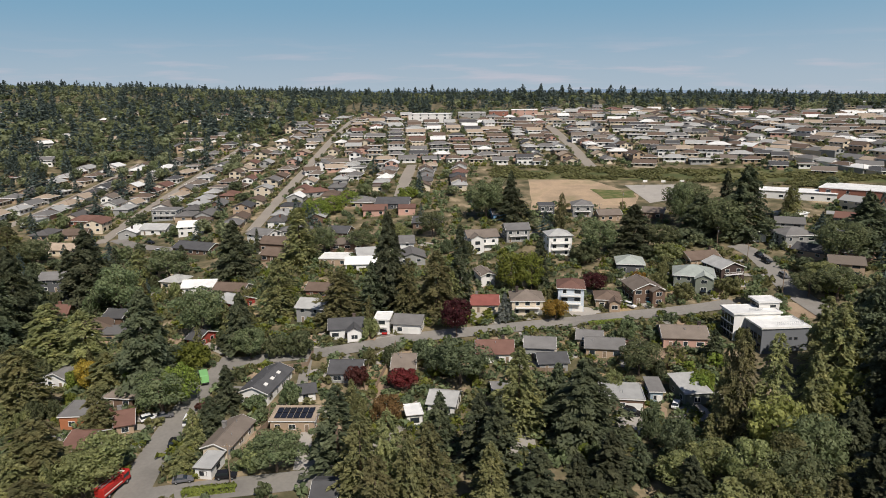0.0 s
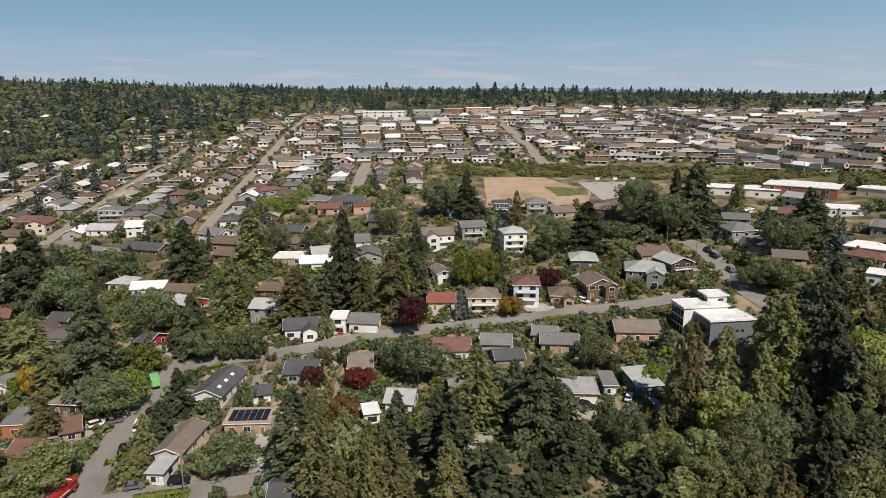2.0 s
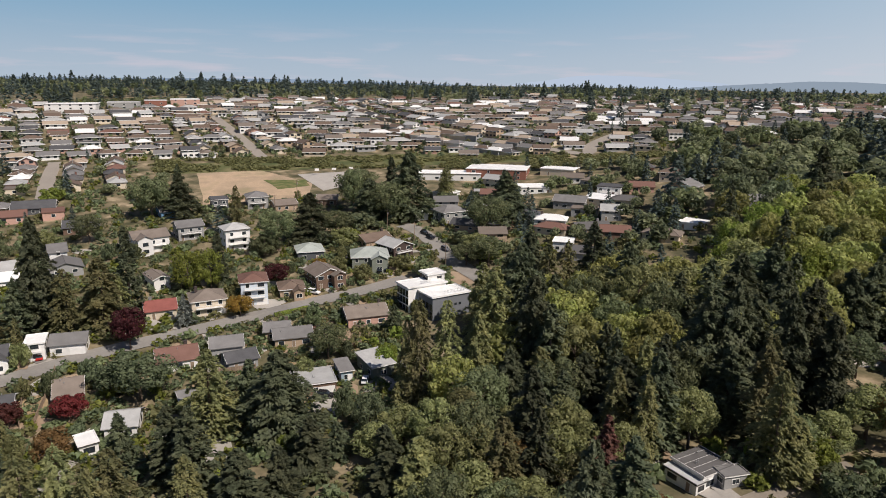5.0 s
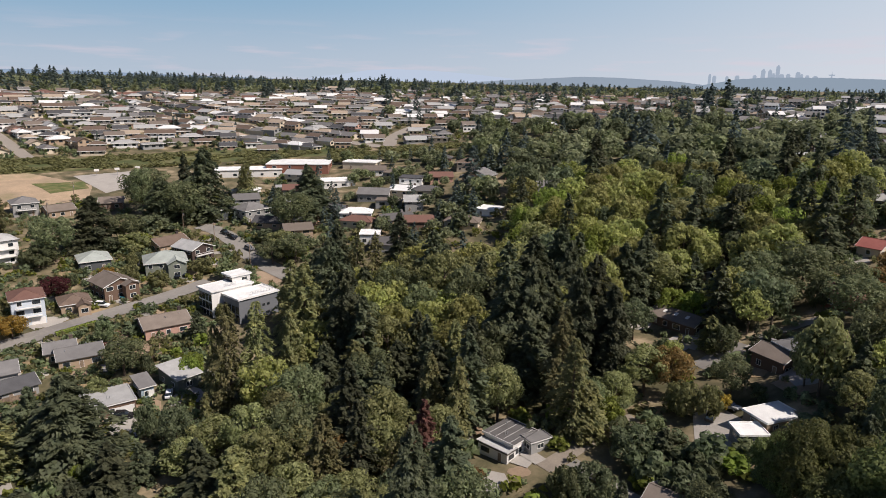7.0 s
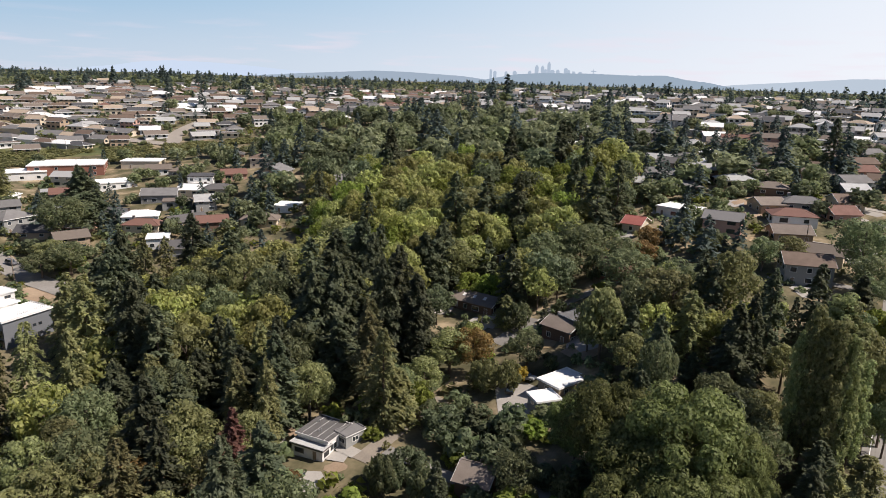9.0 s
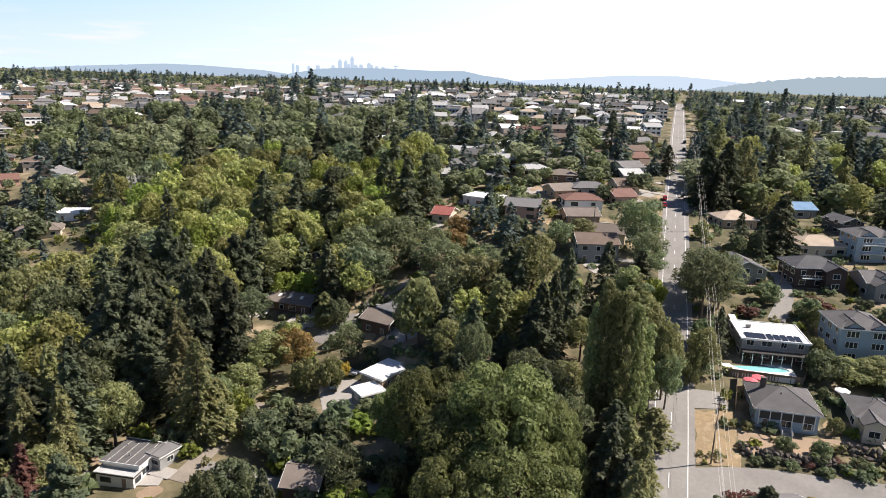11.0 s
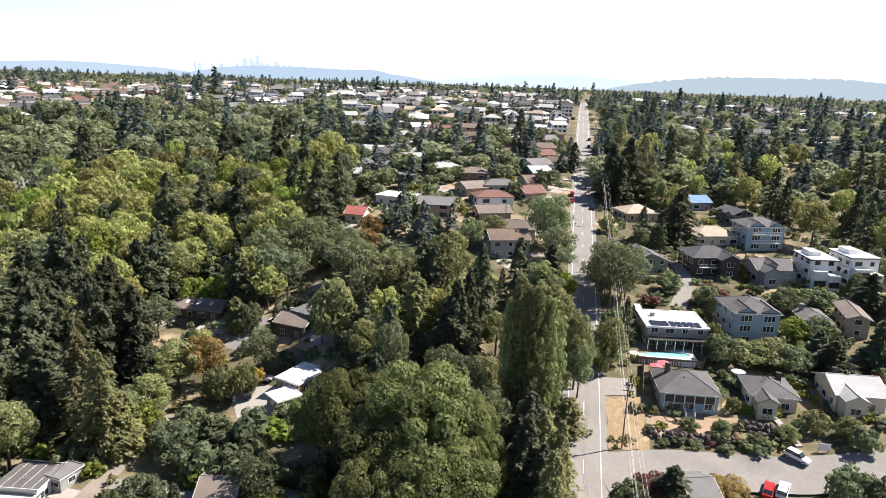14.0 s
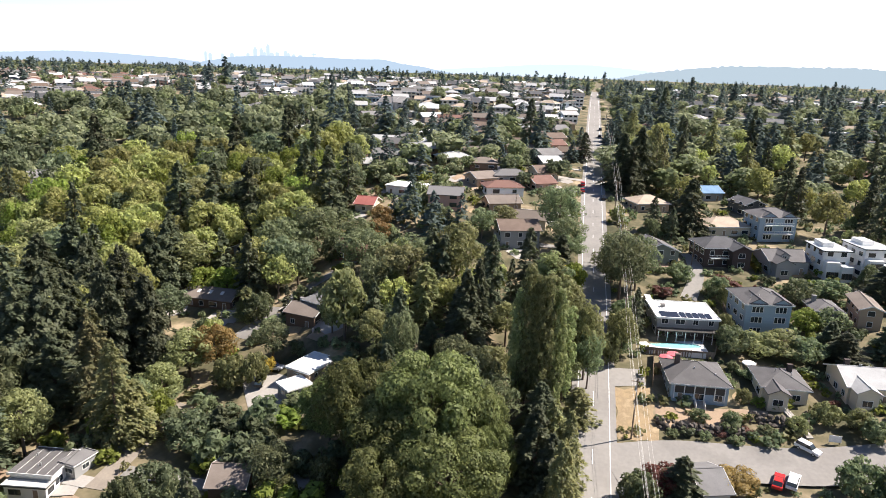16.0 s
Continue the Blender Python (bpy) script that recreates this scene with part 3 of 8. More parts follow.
def add_window(parent, x, y, z, turn, w, h, frame_mat, simple=False):
    if simple:
        key = (round(w, 1), round(h, 1), "one")
        if key not in WIN_CACHE:
            bm = bmesh.new()
            box(bm, -w / 2 - 0.12, -0.05, -0.12, w / 2 + 0.12, 0, h + 0.12)
            box(bm, -w / 2, -0.08, 0, w / 2, 0.0, h)
            me = bpy.data.meshes.new("window")
            bm.to_mesh(me)
            bm.free()
            me.materials.append(frame_mat)
            me.materials.append(M["glass"])
            for f in me.polygons[6:]:
                f.material_index = 1
            WIN_CACHE[key] = me
        fr = new("window", WIN_CACHE[key])
        fr.parent = parent
        fr.matrix_basis = pose(x, y, z, 0, 0, turn)
        return fr
    a, b = window_meshes(w, h, frame_mat)
    fr = new("window", a)
    fr.parent = parent
    fr.matrix_basis = pose(x, y, z, 0, 0, turn)
    pn = new("pane", b)
    pn.parent = fr
    return fr


def roof_mesh(kind, w, d, h, rise, o, along="x"):
    bm = bmesh.new()
    t = 0.2
    X, Y = w / 2 + o, d / 2 + o
    if kind == "gable":
        if along == "y":
            X, Y = Y, X
        half = Y
        dz = rise * (half / (half - o))
        drop = rise * o / (half - o)
        f = lambda x, y, z: (x, y, z) if along == "x" else (y, -x, z)
        e = h - drop
        solid(bm, [f(-X, -Y, e), f(X, -Y, e), f(X, 0, e + dz), f(-X, 0, e + dz)], t)
        solid(bm, [f(-X, 0, e + dz), f(X, 0, e + dz), f(X, Y, e), f(-X, Y, e)], t)
        # ridge cap
        bmesh.ops.remove_doubles(bm, verts=bm.verts, dist=0.0001)
        c = [f(-X, 0, 0), f(X, 0, 0)]
        tube(bm, (c[0][0], c[0][1], e + dz + t), (c[1][0], c[1][1], e + dz + t), 0.12, 0.12, 6)
    elif kind == "hip":
        dz = rise
        if X >= Y:
            k = X - Y * 0.95
            r1, r2 = (-k, 0, h + dz), (k, 0, h + dz)
            quads = [[(-X, -Y, h), (X, -Y, h), r2, r1], [(X, Y, h), (-X, Y, h), r1, r2]]
            tris = [[(X, -Y, h), (X, Y, h), r2], [(-X, Y, h), (-X, -Y, h), r1]]
        else:
            k = Y - X * 0.95
            r1, r2 = (0, -k, h + dz), (0, k, h + dz)
            quads = [[(X, -Y, h), (X, Y, h), r2, r1], [(-X, Y, h), (-X, -Y, h), r1, r2]]
            tris = [[(-X, -Y, h), (X, -Y, h), r1], [(X, Y, h), (-X, Y, h), r2]]
        for p in quads + tris:
            bm.faces.new([bm.verts.new((a, b, c + t)) for a, b, c in p])
        base = [(-X, -Y), (X, -Y), (X, Y), (-X, Y)]
        bm.faces.new([bm.verts.new((a, b, h)) for a, b in base[::-1]])
        for i in range(4):
            (a, b), (c, e) = base[i], base[(i + 1) % 4]
            bm.faces.new([bm.verts.new(p) for p in ((a, b, h), (c, e, h), (c, e, h + t), (a, b, h + t))])
        bmesh.ops.remove_doubles(bm, verts=bm.verts, dist=0.001)
        ends = ((r1, r2),)
        for p, q in ends:
            tube(bm, (p[0], p[1], p[2] + t), (q[0], q[1], q[2] + t), 0.12, 0.12, 6)
        for cx, cy in base:
            near = r1 if (Vector((cx, cy)) - Vector(r1[:2])).length < (Vector((cx, cy)) - Vector(r2[:2])).length else r2
            tube(bm, (cx, cy, h + t), (near[0], near[1], near[2] + t), 0.09, 0.09, 5)
    elif kind == "shed":
        solid(bm, [(-X, -Y, h), (X, -Y, h), (X, Y, h + rise), (-X, Y, h + rise)], t + 0.05)
    else:
        box(bm, -X, -Y, h, X, Y, h + 0.22)
        for q in ((-X, -Y, X, -Y + 0.22), (-X, Y - 0.22, X, Y), (-X, -Y + 0.22, -X + 0.22, Y - 0.22), (X - 0.22, -Y + 0.22, X, Y - 0.22)):
            box(bm, q[0], q[1], h + 0.22, q[2], q[3], h + 0.4)
    return bm


def wall_mesh(kind, w, d, h, rise, along="x", foot=2.0):
    bm = bmesh.new()
    X, Y = w / 2, d / 2
    if kind == "gable":
        if along == "x":
            prof = [(-Y, -foot), (Y, -foot), (Y, h), (0, h + rise), (-Y, h)]
            a = [bm.verts.new((-X, y, z)) for y, z in prof]
            b = [bm.verts.new((X, y, z)) for y, z in prof]
        else:
            prof = [(-X, -foot), (X, -foot), (X, h), (0, h + rise), (-X, h)]
            a = [bm.verts.new((x, Y, z)) for x, z in prof]
            b = [bm.verts.new((x, -Y, z)) for x, z in prof]
        bm.faces.new(a[::-1])
        bm.faces.new(b)
        for i in range(5):
            j = (i + 1) % 5
            bm.faces.new((a[i], a[j], b[j], b[i]))
    elif kind == "shed":
        prof = [(-Y, -foot), (Y, -foot), (Y, h + rise), (-Y, h)]
        a = [bm.verts.new((-X, y, z)) for y, z in prof]
        b = [bm.verts.new((X, y, z)) for y, z in prof]
        bm.faces.new(a[::-1])
        bm.faces.new(b)
        for i in range(4):
            j = (i + 1) % 4
            bm.faces.new((a[i], a[j], b[j], b[i]))
    else:
        box(bm, -X, -Y, -foot, X, Y, h)
    bmesh.ops.recalc_face_normals(bm, faces=bm.faces[:])
    return bm


def house(x, y, turn, w, d, h, roof="gable", along="x", rise=0, walls="white", top="grey", floor=None, name="house", label="", extras="", group="", wm=None, tm=None, simple=False, seed=0):
    """A house as a thing: walls, roof, fascia, windows with panes, door, chimney or whatever is named in extras."""
    g = random.Random(int(x * 13 + y * 7) + seed)
    z = ground(x, y) if floor is None else floor
    base = new(name)
    base.matrix_world = pose(x, y, z, 0, 0, turn)
    rise = rise or {"gable": (d if along == "x" else w) * 0.2, "hip": min(w, d) * 0.22, "shed": d * 0.12}.get(roof, 0)
    storeys = max(1, round(h / 3.0))
    words = {1: "single-storey", 2: "two-storey", 3: "three-storey"}.get(storeys, "tall")
    tagged(base, label or f"{walls} {words} house with {'an' if roof == 'x' else 'a'} {top} {roof if roof != 'shed' else 'mono-pitch'} roof", "house" if name == "house" else name.replace("_", " "), group)
    wall = part("wall", wall_mesh(roof, w, d, h, rise, along, 3.0), wm or WM[walls], base)
    o = 0.35 if roof == "flat" else 0.6
    part("roof", roof_mesh(roof, w, d, h, rise, o, along), tm or RM[top], base)
    trim = M["trim"] if walls not in ("white",) or g.random() < 0.6 else M["dark_trim"]
    if not simple and roof in ("flat", "shed", "hip"):
        bm = bmesh.new()
        X, Y = w / 2 + o + 0.02, d / 2 + o + 0.02
        hb = h if roof == "shed" else None
        box(bm, -X, -Y, h - 0.06, X, -Y + 0.1, h + 0.2)
        if roof != "shed":
            box(bm, -X, Y - 0.1, h - 0.06, X, Y, h + 0.2)
            box(bm, -X, -Y + 0.1, h - 0.06, -X + 0.1, Y - 0.1, h + 0.2)
            box(bm, X - 0.1, -Y + 0.1, h - 0.06, X, Y - 0.1, h + 0.2)
        part("fascia", bm, trim, base)
    sides = ((0, -d / 2, 0, w), (w / 2, 0, 90, d), (0, d / 2, 180, w), (-w / 2, 0, -90, d))
    for si, (sx, sy, a, length) in enumerate(sides):
        # blank backs: the sides that face the hill behind carry no windows
        out = radians(turn + a - 90)
        wx_, wy_ = x + sx * math.cos(radians(turn)) - sy * math.sin(radians(turn)), y + sx * math.sin(radians(turn)) + sy * math.cos(radians(turn))
        if (si == 2) if simple else wx_ * math.cos(out) + wy_ * math.sin(out) > 0.1 * math.hypot(wx_, wy_):
            continue
        if si == 0 and "triples" in extras:
            continue
        ca, sa = math.cos(radians(a)), math.sin(radians(a))
        for s in range(storeys):
            zb = s * 2.9 + 0.95
            n = max(1, int(length / (7.5 if name == "building" else 5.0 if simple else 3.6)))
            door_at = g.randrange(n) if (s == 0 and si == 0 and n > 1) else -1
            garage = "garage" in extras and si == 0 and s == 0
            for i in range(n):
                u = (i + 0.5) / n * length - length / 2
                if garage and u > length * 0.02:
                    continue
                px, py = sx + ca * u, sy + sa * u
                if i == door_at and not simple and not garage:
                    dr = new("door", window_meshes(0.95, 2.05, M["trim"])[0])
                    dr.parent = base
                    dr.matrix_basis = pose(px, py, 0.12, 0, 0, a)
                    bm = bmesh.new()
                    box(bm, -0.47, -0.05, 0, 0.47, 0.0, 2.05)
                    box(bm, 0.3, -0.12, 0.95, 0.38, -0.05, 1.05)
                    part("door_leaf", bm, M["wood"], dr)
                    continue
                ww = g.choice((1.2, 1.6, 2.2)) if not simple else g.choice((1.6, 2.4))
                ww = min(ww, length / n * 0.72)
                hh = 1.3 if h > 2.9 else 1.0
                add_window(base, px, py, zb, a, round(ww, 1), hh, trim, simple or math.hypot(x, y) > 195)
            if garage:
                bm = bmesh.new()
                gw = min(4.8, length * 0.42)
                cx = length * 0.26
                box(bm, cx - gw / 2, -0.06, 0.05, cx + gw / 2, 0, 2.25)
                for q in range(1, 4):
                    box(bm, cx - gw / 2, -0.08, 0.05 + q * 0.55, cx + gw / 2, -0.06, 0.09 + q * 0.55)
                gd = part("garage_door", bm, M["trim"], base)
                gd.matrix_basis = pose(sx, sy, 0, 0, 0, a)
    if roof == "gable" and not simple:
        # gable vents and barge boards
        for s in (-1, 1):
            bm = bmesh.new()
            half = (d if along == "x" else w) / 2
            k = rise / half
            for q in (-1, 1):
                a0, a1 = (half + o) * q, 0
                z0, z1 = h - k * o, h + rise
                pts = [(a0, z0 - 0.08), (a1, z1 - 0.08), (a1, z1 + 0.22), (a0, z0 + 0.22)]
                e = ((w if along == "x" else d) / 2 + o) * s
                for off in (0,):
                    vs = [bm.verts.new((e, a, c) if along == "x" else (a, e, c)) for a, c in pts]
                    ws_ = [bm.verts.new((e + 0.06 * s, a, c) if along == "x" else (a, e + 0.06 * s, c)) for a, c in pts]
                    bm.faces.new(vs)
                    bm.faces.new(ws_[::-1])
                    for i in range(4):
                        j = (i + 1) % 4
                        bm.faces.new((vs[j], vs[i], ws_[i], ws_[j]))
            bmesh.ops.recalc_face_normals(bm, faces=bm.faces[:])
            part("barge_board", bm, trim, base)
    if "chimney" in extras:
        cx = w * g.choice((-0.3, 0.25, 0.4))
        bm = bmesh.new()
        top_z = h + rise + 0.9
        box(bm, cx - 0.5, d * 0.1, 0, cx + 0.5, d * 0.1 + 0.8, top_z)
        box(bm, cx - 0.58, d * 0.1 - 0.08, top_z, cx + 0.58, d * 0.1 + 0.88, top_z + 0.16)
        part("chimney", bm, M["chimney"], base)
    if "vents" in extras:
        for i in range(3):
            vx, vy = g.uniform(-w * 0.35, w * 0.35), g.uniform(-d * 0.3, d * 0.3)
            zt = h + (rise * (1 - abs(vy if along == "x" else vx) / ((d if along == "x" else w) / 2)) if roof in ("gable", "hip") else 0.2)
            bm = bmesh.new()
            tube(bm, (vx, vy, zt - 0.1), (vx, vy, zt + 0.55), 0.09, 0.09, 8)
            tube(bm, (vx, vy, zt + 0.55), (vx, vy, zt + 0.65), 0.15, 0.12, 8)
            part("roof_vent", bm, M["steel"], base)
    if "skylights" in extras:
        for i in range(3):
            ux = w * (-0.25 + 0.25 * i) if along == "x" else w * 0.27
            uy = -d * 0.22 if along == "x" else d * (-0.3 + 0.25 * i)
            zt = h + rise * 0.5 + 0.2
            k = math.degrees(math.atan2(rise, (d if along == "x" else w) / 2))
            sk = boxed("skylight", (-0.5, -0.7, 0.0, 0.5, 0.7, 0.18), M["canvas"], base)
            sk.matrix_basis = pose(ux, uy, zt, k, 0, 0) if along == "x" else pose(ux, uy, zt, 0, k, 0)
    if "solar" in extras and roof == "flat" and top == "white":
        # one wide bank of panels and five single ones along the front edge
        for u, half in [(-0.28, 0.15)] + [(-0.06 + 0.105 * i, 0.042) for i in range(5)]:
            sp = boxed("solar_panel", (-w * half, -d * 0.13, 0, w * half, d * 0.13, 0.06), M["solar"], base)
            sp.matrix_basis = pose(w * u, -d * 0.33, h + 0.34, 3, 0, 0)
    elif "solar" in extras:
        for i in range(6):
            for j in range(1 if roof == "flat" and top == "white" else 2):
                sp = boxed("solar_panel", (-w * 0.065, -d * 0.17, 0, w * 0.065, d * 0.17, 0.06), M["solar"], base)
                zt = h + 0.5 if roof == "flat" else h + rise * (0.25 + 0.45 * j) + 0.32
                k = 0 if roof == "flat" else math.degrees(math.atan2(rise, d if roof == "shed" else d / 2))
                sp.matrix_basis = pose(w * (-0.36 + 0.145 * i), -d * 0.22 + d * 0.38 * j if roof != "gable" else -d * 0.36 + d * 0.2 * j, zt, k, 0, 0)
    if "deck" in extras:
        dy = -d / 2
        boxed("deck", (-w * 0.35, dy - 2.8, 0.55, w * 0.35, dy - 0.12, 0.7), M["wood"], base, "wooden deck")
        for i in range(11):
            cx = -w * 0.35 + 0.05 + (w * 0.7 - 0.1) * i / 10
            boxed("post", (cx - 0.05, dy - 2.9, -2, cx + 0.05, dy - 2.81, 1.65), M["wood"], base)
        boxed("handrail", (-w * 0.35, dy - 2.94, 1.66, w * 0.35, dy - 2.76, 1.74), M["wood"], base)
    if "balcony" in extras:
        for s in range(1, storeys):
            bm = bmesh.new()
            dy, zb = -d / 2, s * 2.9 + 0.1
            box(bm, -w * 0.38, dy - 1.5, zb, w * 0.38, dy - 0.1, zb + 0.15)
            for i in range(13):
                cx = -w * 0.38 + 0.04 + (w * 0.76 - 0.08) * i / 12
                box(bm, cx - 0.025, dy - 1.5, zb + 0.15, cx + 0.025, dy - 1.45, zb + 1.05)
            box(bm, -w * 0.38, dy - 1.52, zb + 1.05, w * 0.38, dy - 1.43, zb + 1.12)
            part("balcony", bm, M["trim"], base, "white balcony with a railing")
    if "veranda" in extras:
        # an upper deck on posts along the whole front, shading the ground floor
        dy = -d / 2
        boxed("deck", (-w / 2, dy - 2.3, 2.55, w / 2 + 0.6, dy - 0.1, 2.75), M["dark_trim"], base, "dark upper deck")
        for i in range(8):
            cx = -w / 2 + 0.1 + (w + 0.3) * i / 7
            boxed("post", (cx - 0.08, dy - 2.25, -2.0, cx + 0.08, dy - 2.09, 2.54), M["trim"], base)
        bm = bmesh.new()
        box(bm, -w / 2, dy - 2.3, 3.62, w / 2 + 0.6, dy - 2.22, 3.7)
        for i in range(25):
            cx = -w / 2 + 0.03 + (w + 0.5) * i / 24
            box(bm, cx - 0.02, dy - 2.28, 2.75, cx + 0.02, dy - 2.24, 3.62)
        part("railing", bm, M["dark_trim"], base, "dark deck railing")
        boxed("wall_panel", (-w / 2 + 0.05, dy - 0.06, 0.0, w / 2 - 0.05, dy - 0.02, 2.5), WM["dark brown"], base)
    if "stairs" in extras:
        # front steps with pale railings up to a porch
        dy = -d / 2
        for i in range(7):
            boxed("step", (-0.8, dy - 0.4 - 0.3 * (i + 1), -1.2, 0.8, dy - 0.4 - 0.3 * i, 0.9 - 0.17 * i), M["concrete"], base)
        for s in (-0.95, 0.95):
            bm = bmesh.new()
            tube(bm, (s, dy - 0.2, 1.9), (s, dy - 2.6, 0.6), 0.06, 0.06, 6)
            for i in range(7):
                yy = dy - 0.3 - 0.35 * i
                tube(bm, (s, yy, -1.0), (s, yy, 1.85 - 0.19 * i), 0.05, 0.05, 6)
            part("railing", bm, M["trim"], base, "pale stair railing")
        # no real opening: a flat dark panel stands in for the porch's shade
        boxed("porch_recess", (-w * 0.44, dy - 0.05, 2.3, w * 0.44, dy - 0.01, h - 0.5), M["dark_trim"], base, "flat dark panel for porch shade")
        for i in range(6):
            u = -w * 0.44 + w * 0.88 * i / 5
            boxed("post", (u - 0.1, dy - 0.14, 0.9, u + 0.1, dy - 0.05, h - 0.3), M["trim"], base)
    if "triples" in extras:
        # rows of three white-framed windows under each front gable
        for s in (-0.25, 0.27):
            for zz in (1.0, 3.9, 6.6):
                for k in (-1, 0, 1):
                    add_window(base, w * s + k * 0.95, -d / 2 - 0.1, zz, 0, 0.8, 1.45, M["trim"])
    if "stepped" in extras:
        # white boxes of different heights, with tall glazing
        for u, ww, dd, hh in ((-0.2, 0.52, 2.2, h - 2.8), (0.26, 0.4, 3.4, h * 0.55)):
            bx = boxed("wing", (-w * ww / 2, -dd, -2.5, w * ww / 2, -0.1, hh), wm or WM[walls], base, "white box wing", 0.04)
            bx.matrix_basis = pose(w * u, -d / 2, 0)
            for s in range(max(1, int(hh / 2.8))):
                for k in (-0.28, 0.0, 0.28):
                    add_window(base, w * (u + ww * k), -d / 2 - dd, s * 2.8 + 0.8, 0, 1.0, 1.6, M["dark_trim"])
        boxed("parapet", (-w * 0.3, -d * 0.1, h + 0.1, w * 0.12, d * 0.4, h + 1.6), wm or WM[walls], base, "white rooftop stair box", 0.04)
    if "dormer" in extras:
        gb = part("dormer", wall_mesh("gable", w * 0.26, d * 0.45, 1.2, w * 0.08, "y", 1.0), wm or WM[walls], base, "gabled dormer")
        gb.matrix_basis = pose(-w * 0.1, -d * 0.18, h + 0.2)
        rf = part("roof", roof_mesh("gable", w * 0.26, d * 0.45, 1.2, w * 0.08, 0.35, "y"), tm or RM[top], base)
        rf.matrix_basis = pose(-w * 0.1, -d * 0.18, h + 0.2)
        add_window(base, -w * 0.1, -d * 0.405, h + 0.35, 0, 1.2, 0.9, trim)
    if "seams" in extras:
        for i in range(4):
            u = -w / 2 + w * (i + 0.5) / 4
            boxed("seam", (u - 0.03, -d / 2 - 0.3, h + 0.21, u + 0.03, d / 2 + 0.3, h + 0.25), M["trim"], base, "white raised roof batten")
        for s in (-1, 1):
            boxed("gutter", (-w / 2 - 0.5, s * (d / 2 + 0.42) - 0.05, h - 0.1, w / 2 + 0.5, s * (d / 2 + 0.42) + 0.08, h + 0.45), M["trim"], base)
    if "wing" in extras:
        # a gabled wing standing out in front
        ww, wd = w * 0.42, 3.2
        wx = w * (0.24 if g.random() < 0.6 else -0.24)
        wr = ww * 0.25
        bm = wall_mesh("gable", ww, wd + d / 2, h, wr, "y", 3.0)
        wg = part("wing", bm, wm or WM[walls], base, "gabled wing")
        wg.matrix_basis = pose(wx, -d / 4 - wd / 2, 0)
        rf = part("roof", roof_mesh("gable", ww, wd + d / 2, h, wr, 0.45, "y"), tm or RM[top], base)
        rf.matrix_basis = pose(wx, -d / 4 - wd / 2, 0.02)
        for s in range(storeys):
            add_window(base, wx, -d / 2 - wd, 0.95 + s * 2.9, 0, 2.0, 1.35, trim)
    if "gables" in extras:
        for s in (-0.25, 0.27):
            ww = w * 0.34
            gb = part("dormer", wall_mesh("gable", ww, d * 0.5, 0.5, ww * 0.28, "y", 0.4), wm or WM[walls], base, "gabled dormer")
            gb.matrix_basis = pose(w * s, -d * 0.26, h)
            rf = part("roof", roof_mesh("gable", ww, d * 0.5, 0.5, ww * 0.28, 0.35, "y"), tm or RM[top], base)
            rf.matrix_basis = pose(w * s, -d * 0.26, h)
    TAKEN.append((x, y, max(2.5, math.hypot(w, d) * 0.4)))
    if not simple:
        HOUSES.append((x, y, turn, w, d))
        ca, sa = math.cos(radians(turn)), math.sin(radians(turn))
        for k in ((4, 10, 17, 25, 33) if math.hypot(x, y) < 345 else (4, 10, 17)):
            FRONT.append((x + sa * (d / 2 + k), y - ca * (d / 2 + k), max(4.5, w * 0.52)))
    return base


# -- roads and paving
def drape(points, step):
    out = []
    for (x0, y0), (x1, y1) in zip(points, points[1:]):
        n = max(1, int(math.hypot(x1 - x0, y1 - y0) / step))
        out += [(x0 + (x1 - x0) * i / n, y0 + (y1 - y0) * i / n) for i in range(n)]
    return out + [points[-1]]


def smooth_line(points, rounds=2):
    for _ in range(rounds):
        q = [points[0]]
        for a, b in zip(points, points[1:]):
            q += [(a[0] * 0.75 + b[0] * 0.25, a[1] * 0.75 + b[1] * 0.25), (a[0] * 0.25 + b[0] * 0.75, a[1] * 0.25 + b[1] * 0.75)]
        points = q + [points[-1]]
    return points


def ribbon(points, left, right, lift, step=4.0, thick=0.0):
    """A strip that follows the land; left and right are its edges' distances from the line."""
    pts = drape(points, step)
    bm, rows = bmesh.new(), []
    for i, (x, y) in enumerate(pts):
        a, b = pts[max(0, i - 1)], pts[min(len(pts) - 1, i + 1)]
        dx, dy = b[0] - a[0], b[1] - a[1]
        k = math.hypot(dx, dy) + 1e-9
        nx, ny = -dy / k, dx / k
        zc = ground(x, y)
        row = []
        for s in np.linspace(left, right, 5):
            px, py = x + nx * s, y + ny * s
            row.append(bm.verts.new((px, py, max(ground(px, py), zc * 0.5 + ground(px, py) * 0.5) + lift)))
        rows.append(row)
    for r, q in zip(rows, rows[1:]):
        for i in range(4):
            bm.faces.new((r[i + 1], r[i], q[i], q[i + 1]))
    if thick:
        bmesh.ops.recalc_face_normals(bm, faces=bm.faces[:])
        ext = bmesh.ops.extrude_face_region(bm, geom=bm.faces[:])
        bmesh.ops.translate(bm, verts=[v for v in ext["geom"] if isinstance(v, bmesh.types.BMVert)], vec=(0, 0, thick))
        bmesh.ops.recalc_face_normals(bm, faces=bm.faces[:])
    return bm


STREETS = []


def road(name, points, width, label, lift=0.10, rounds=2, material="asphalt"):
    line = smooth_line(points, rounds)
    if material == "street":
        STREETS.append((line, width, (9, 31)))
    for (a, b), (c, d) in zip(line, line[1:]):
        LANES.append((a, b, c, d, width / 2))
        for k in (0.97, 0.93):
            FRONT.append((a * k, b * k, width * 0.6))
    ob = part(name, ribbon(line, width / 2, -width / 2, lift), M[material])
    tagged(ob, label, "road", "", "structure")
    return line


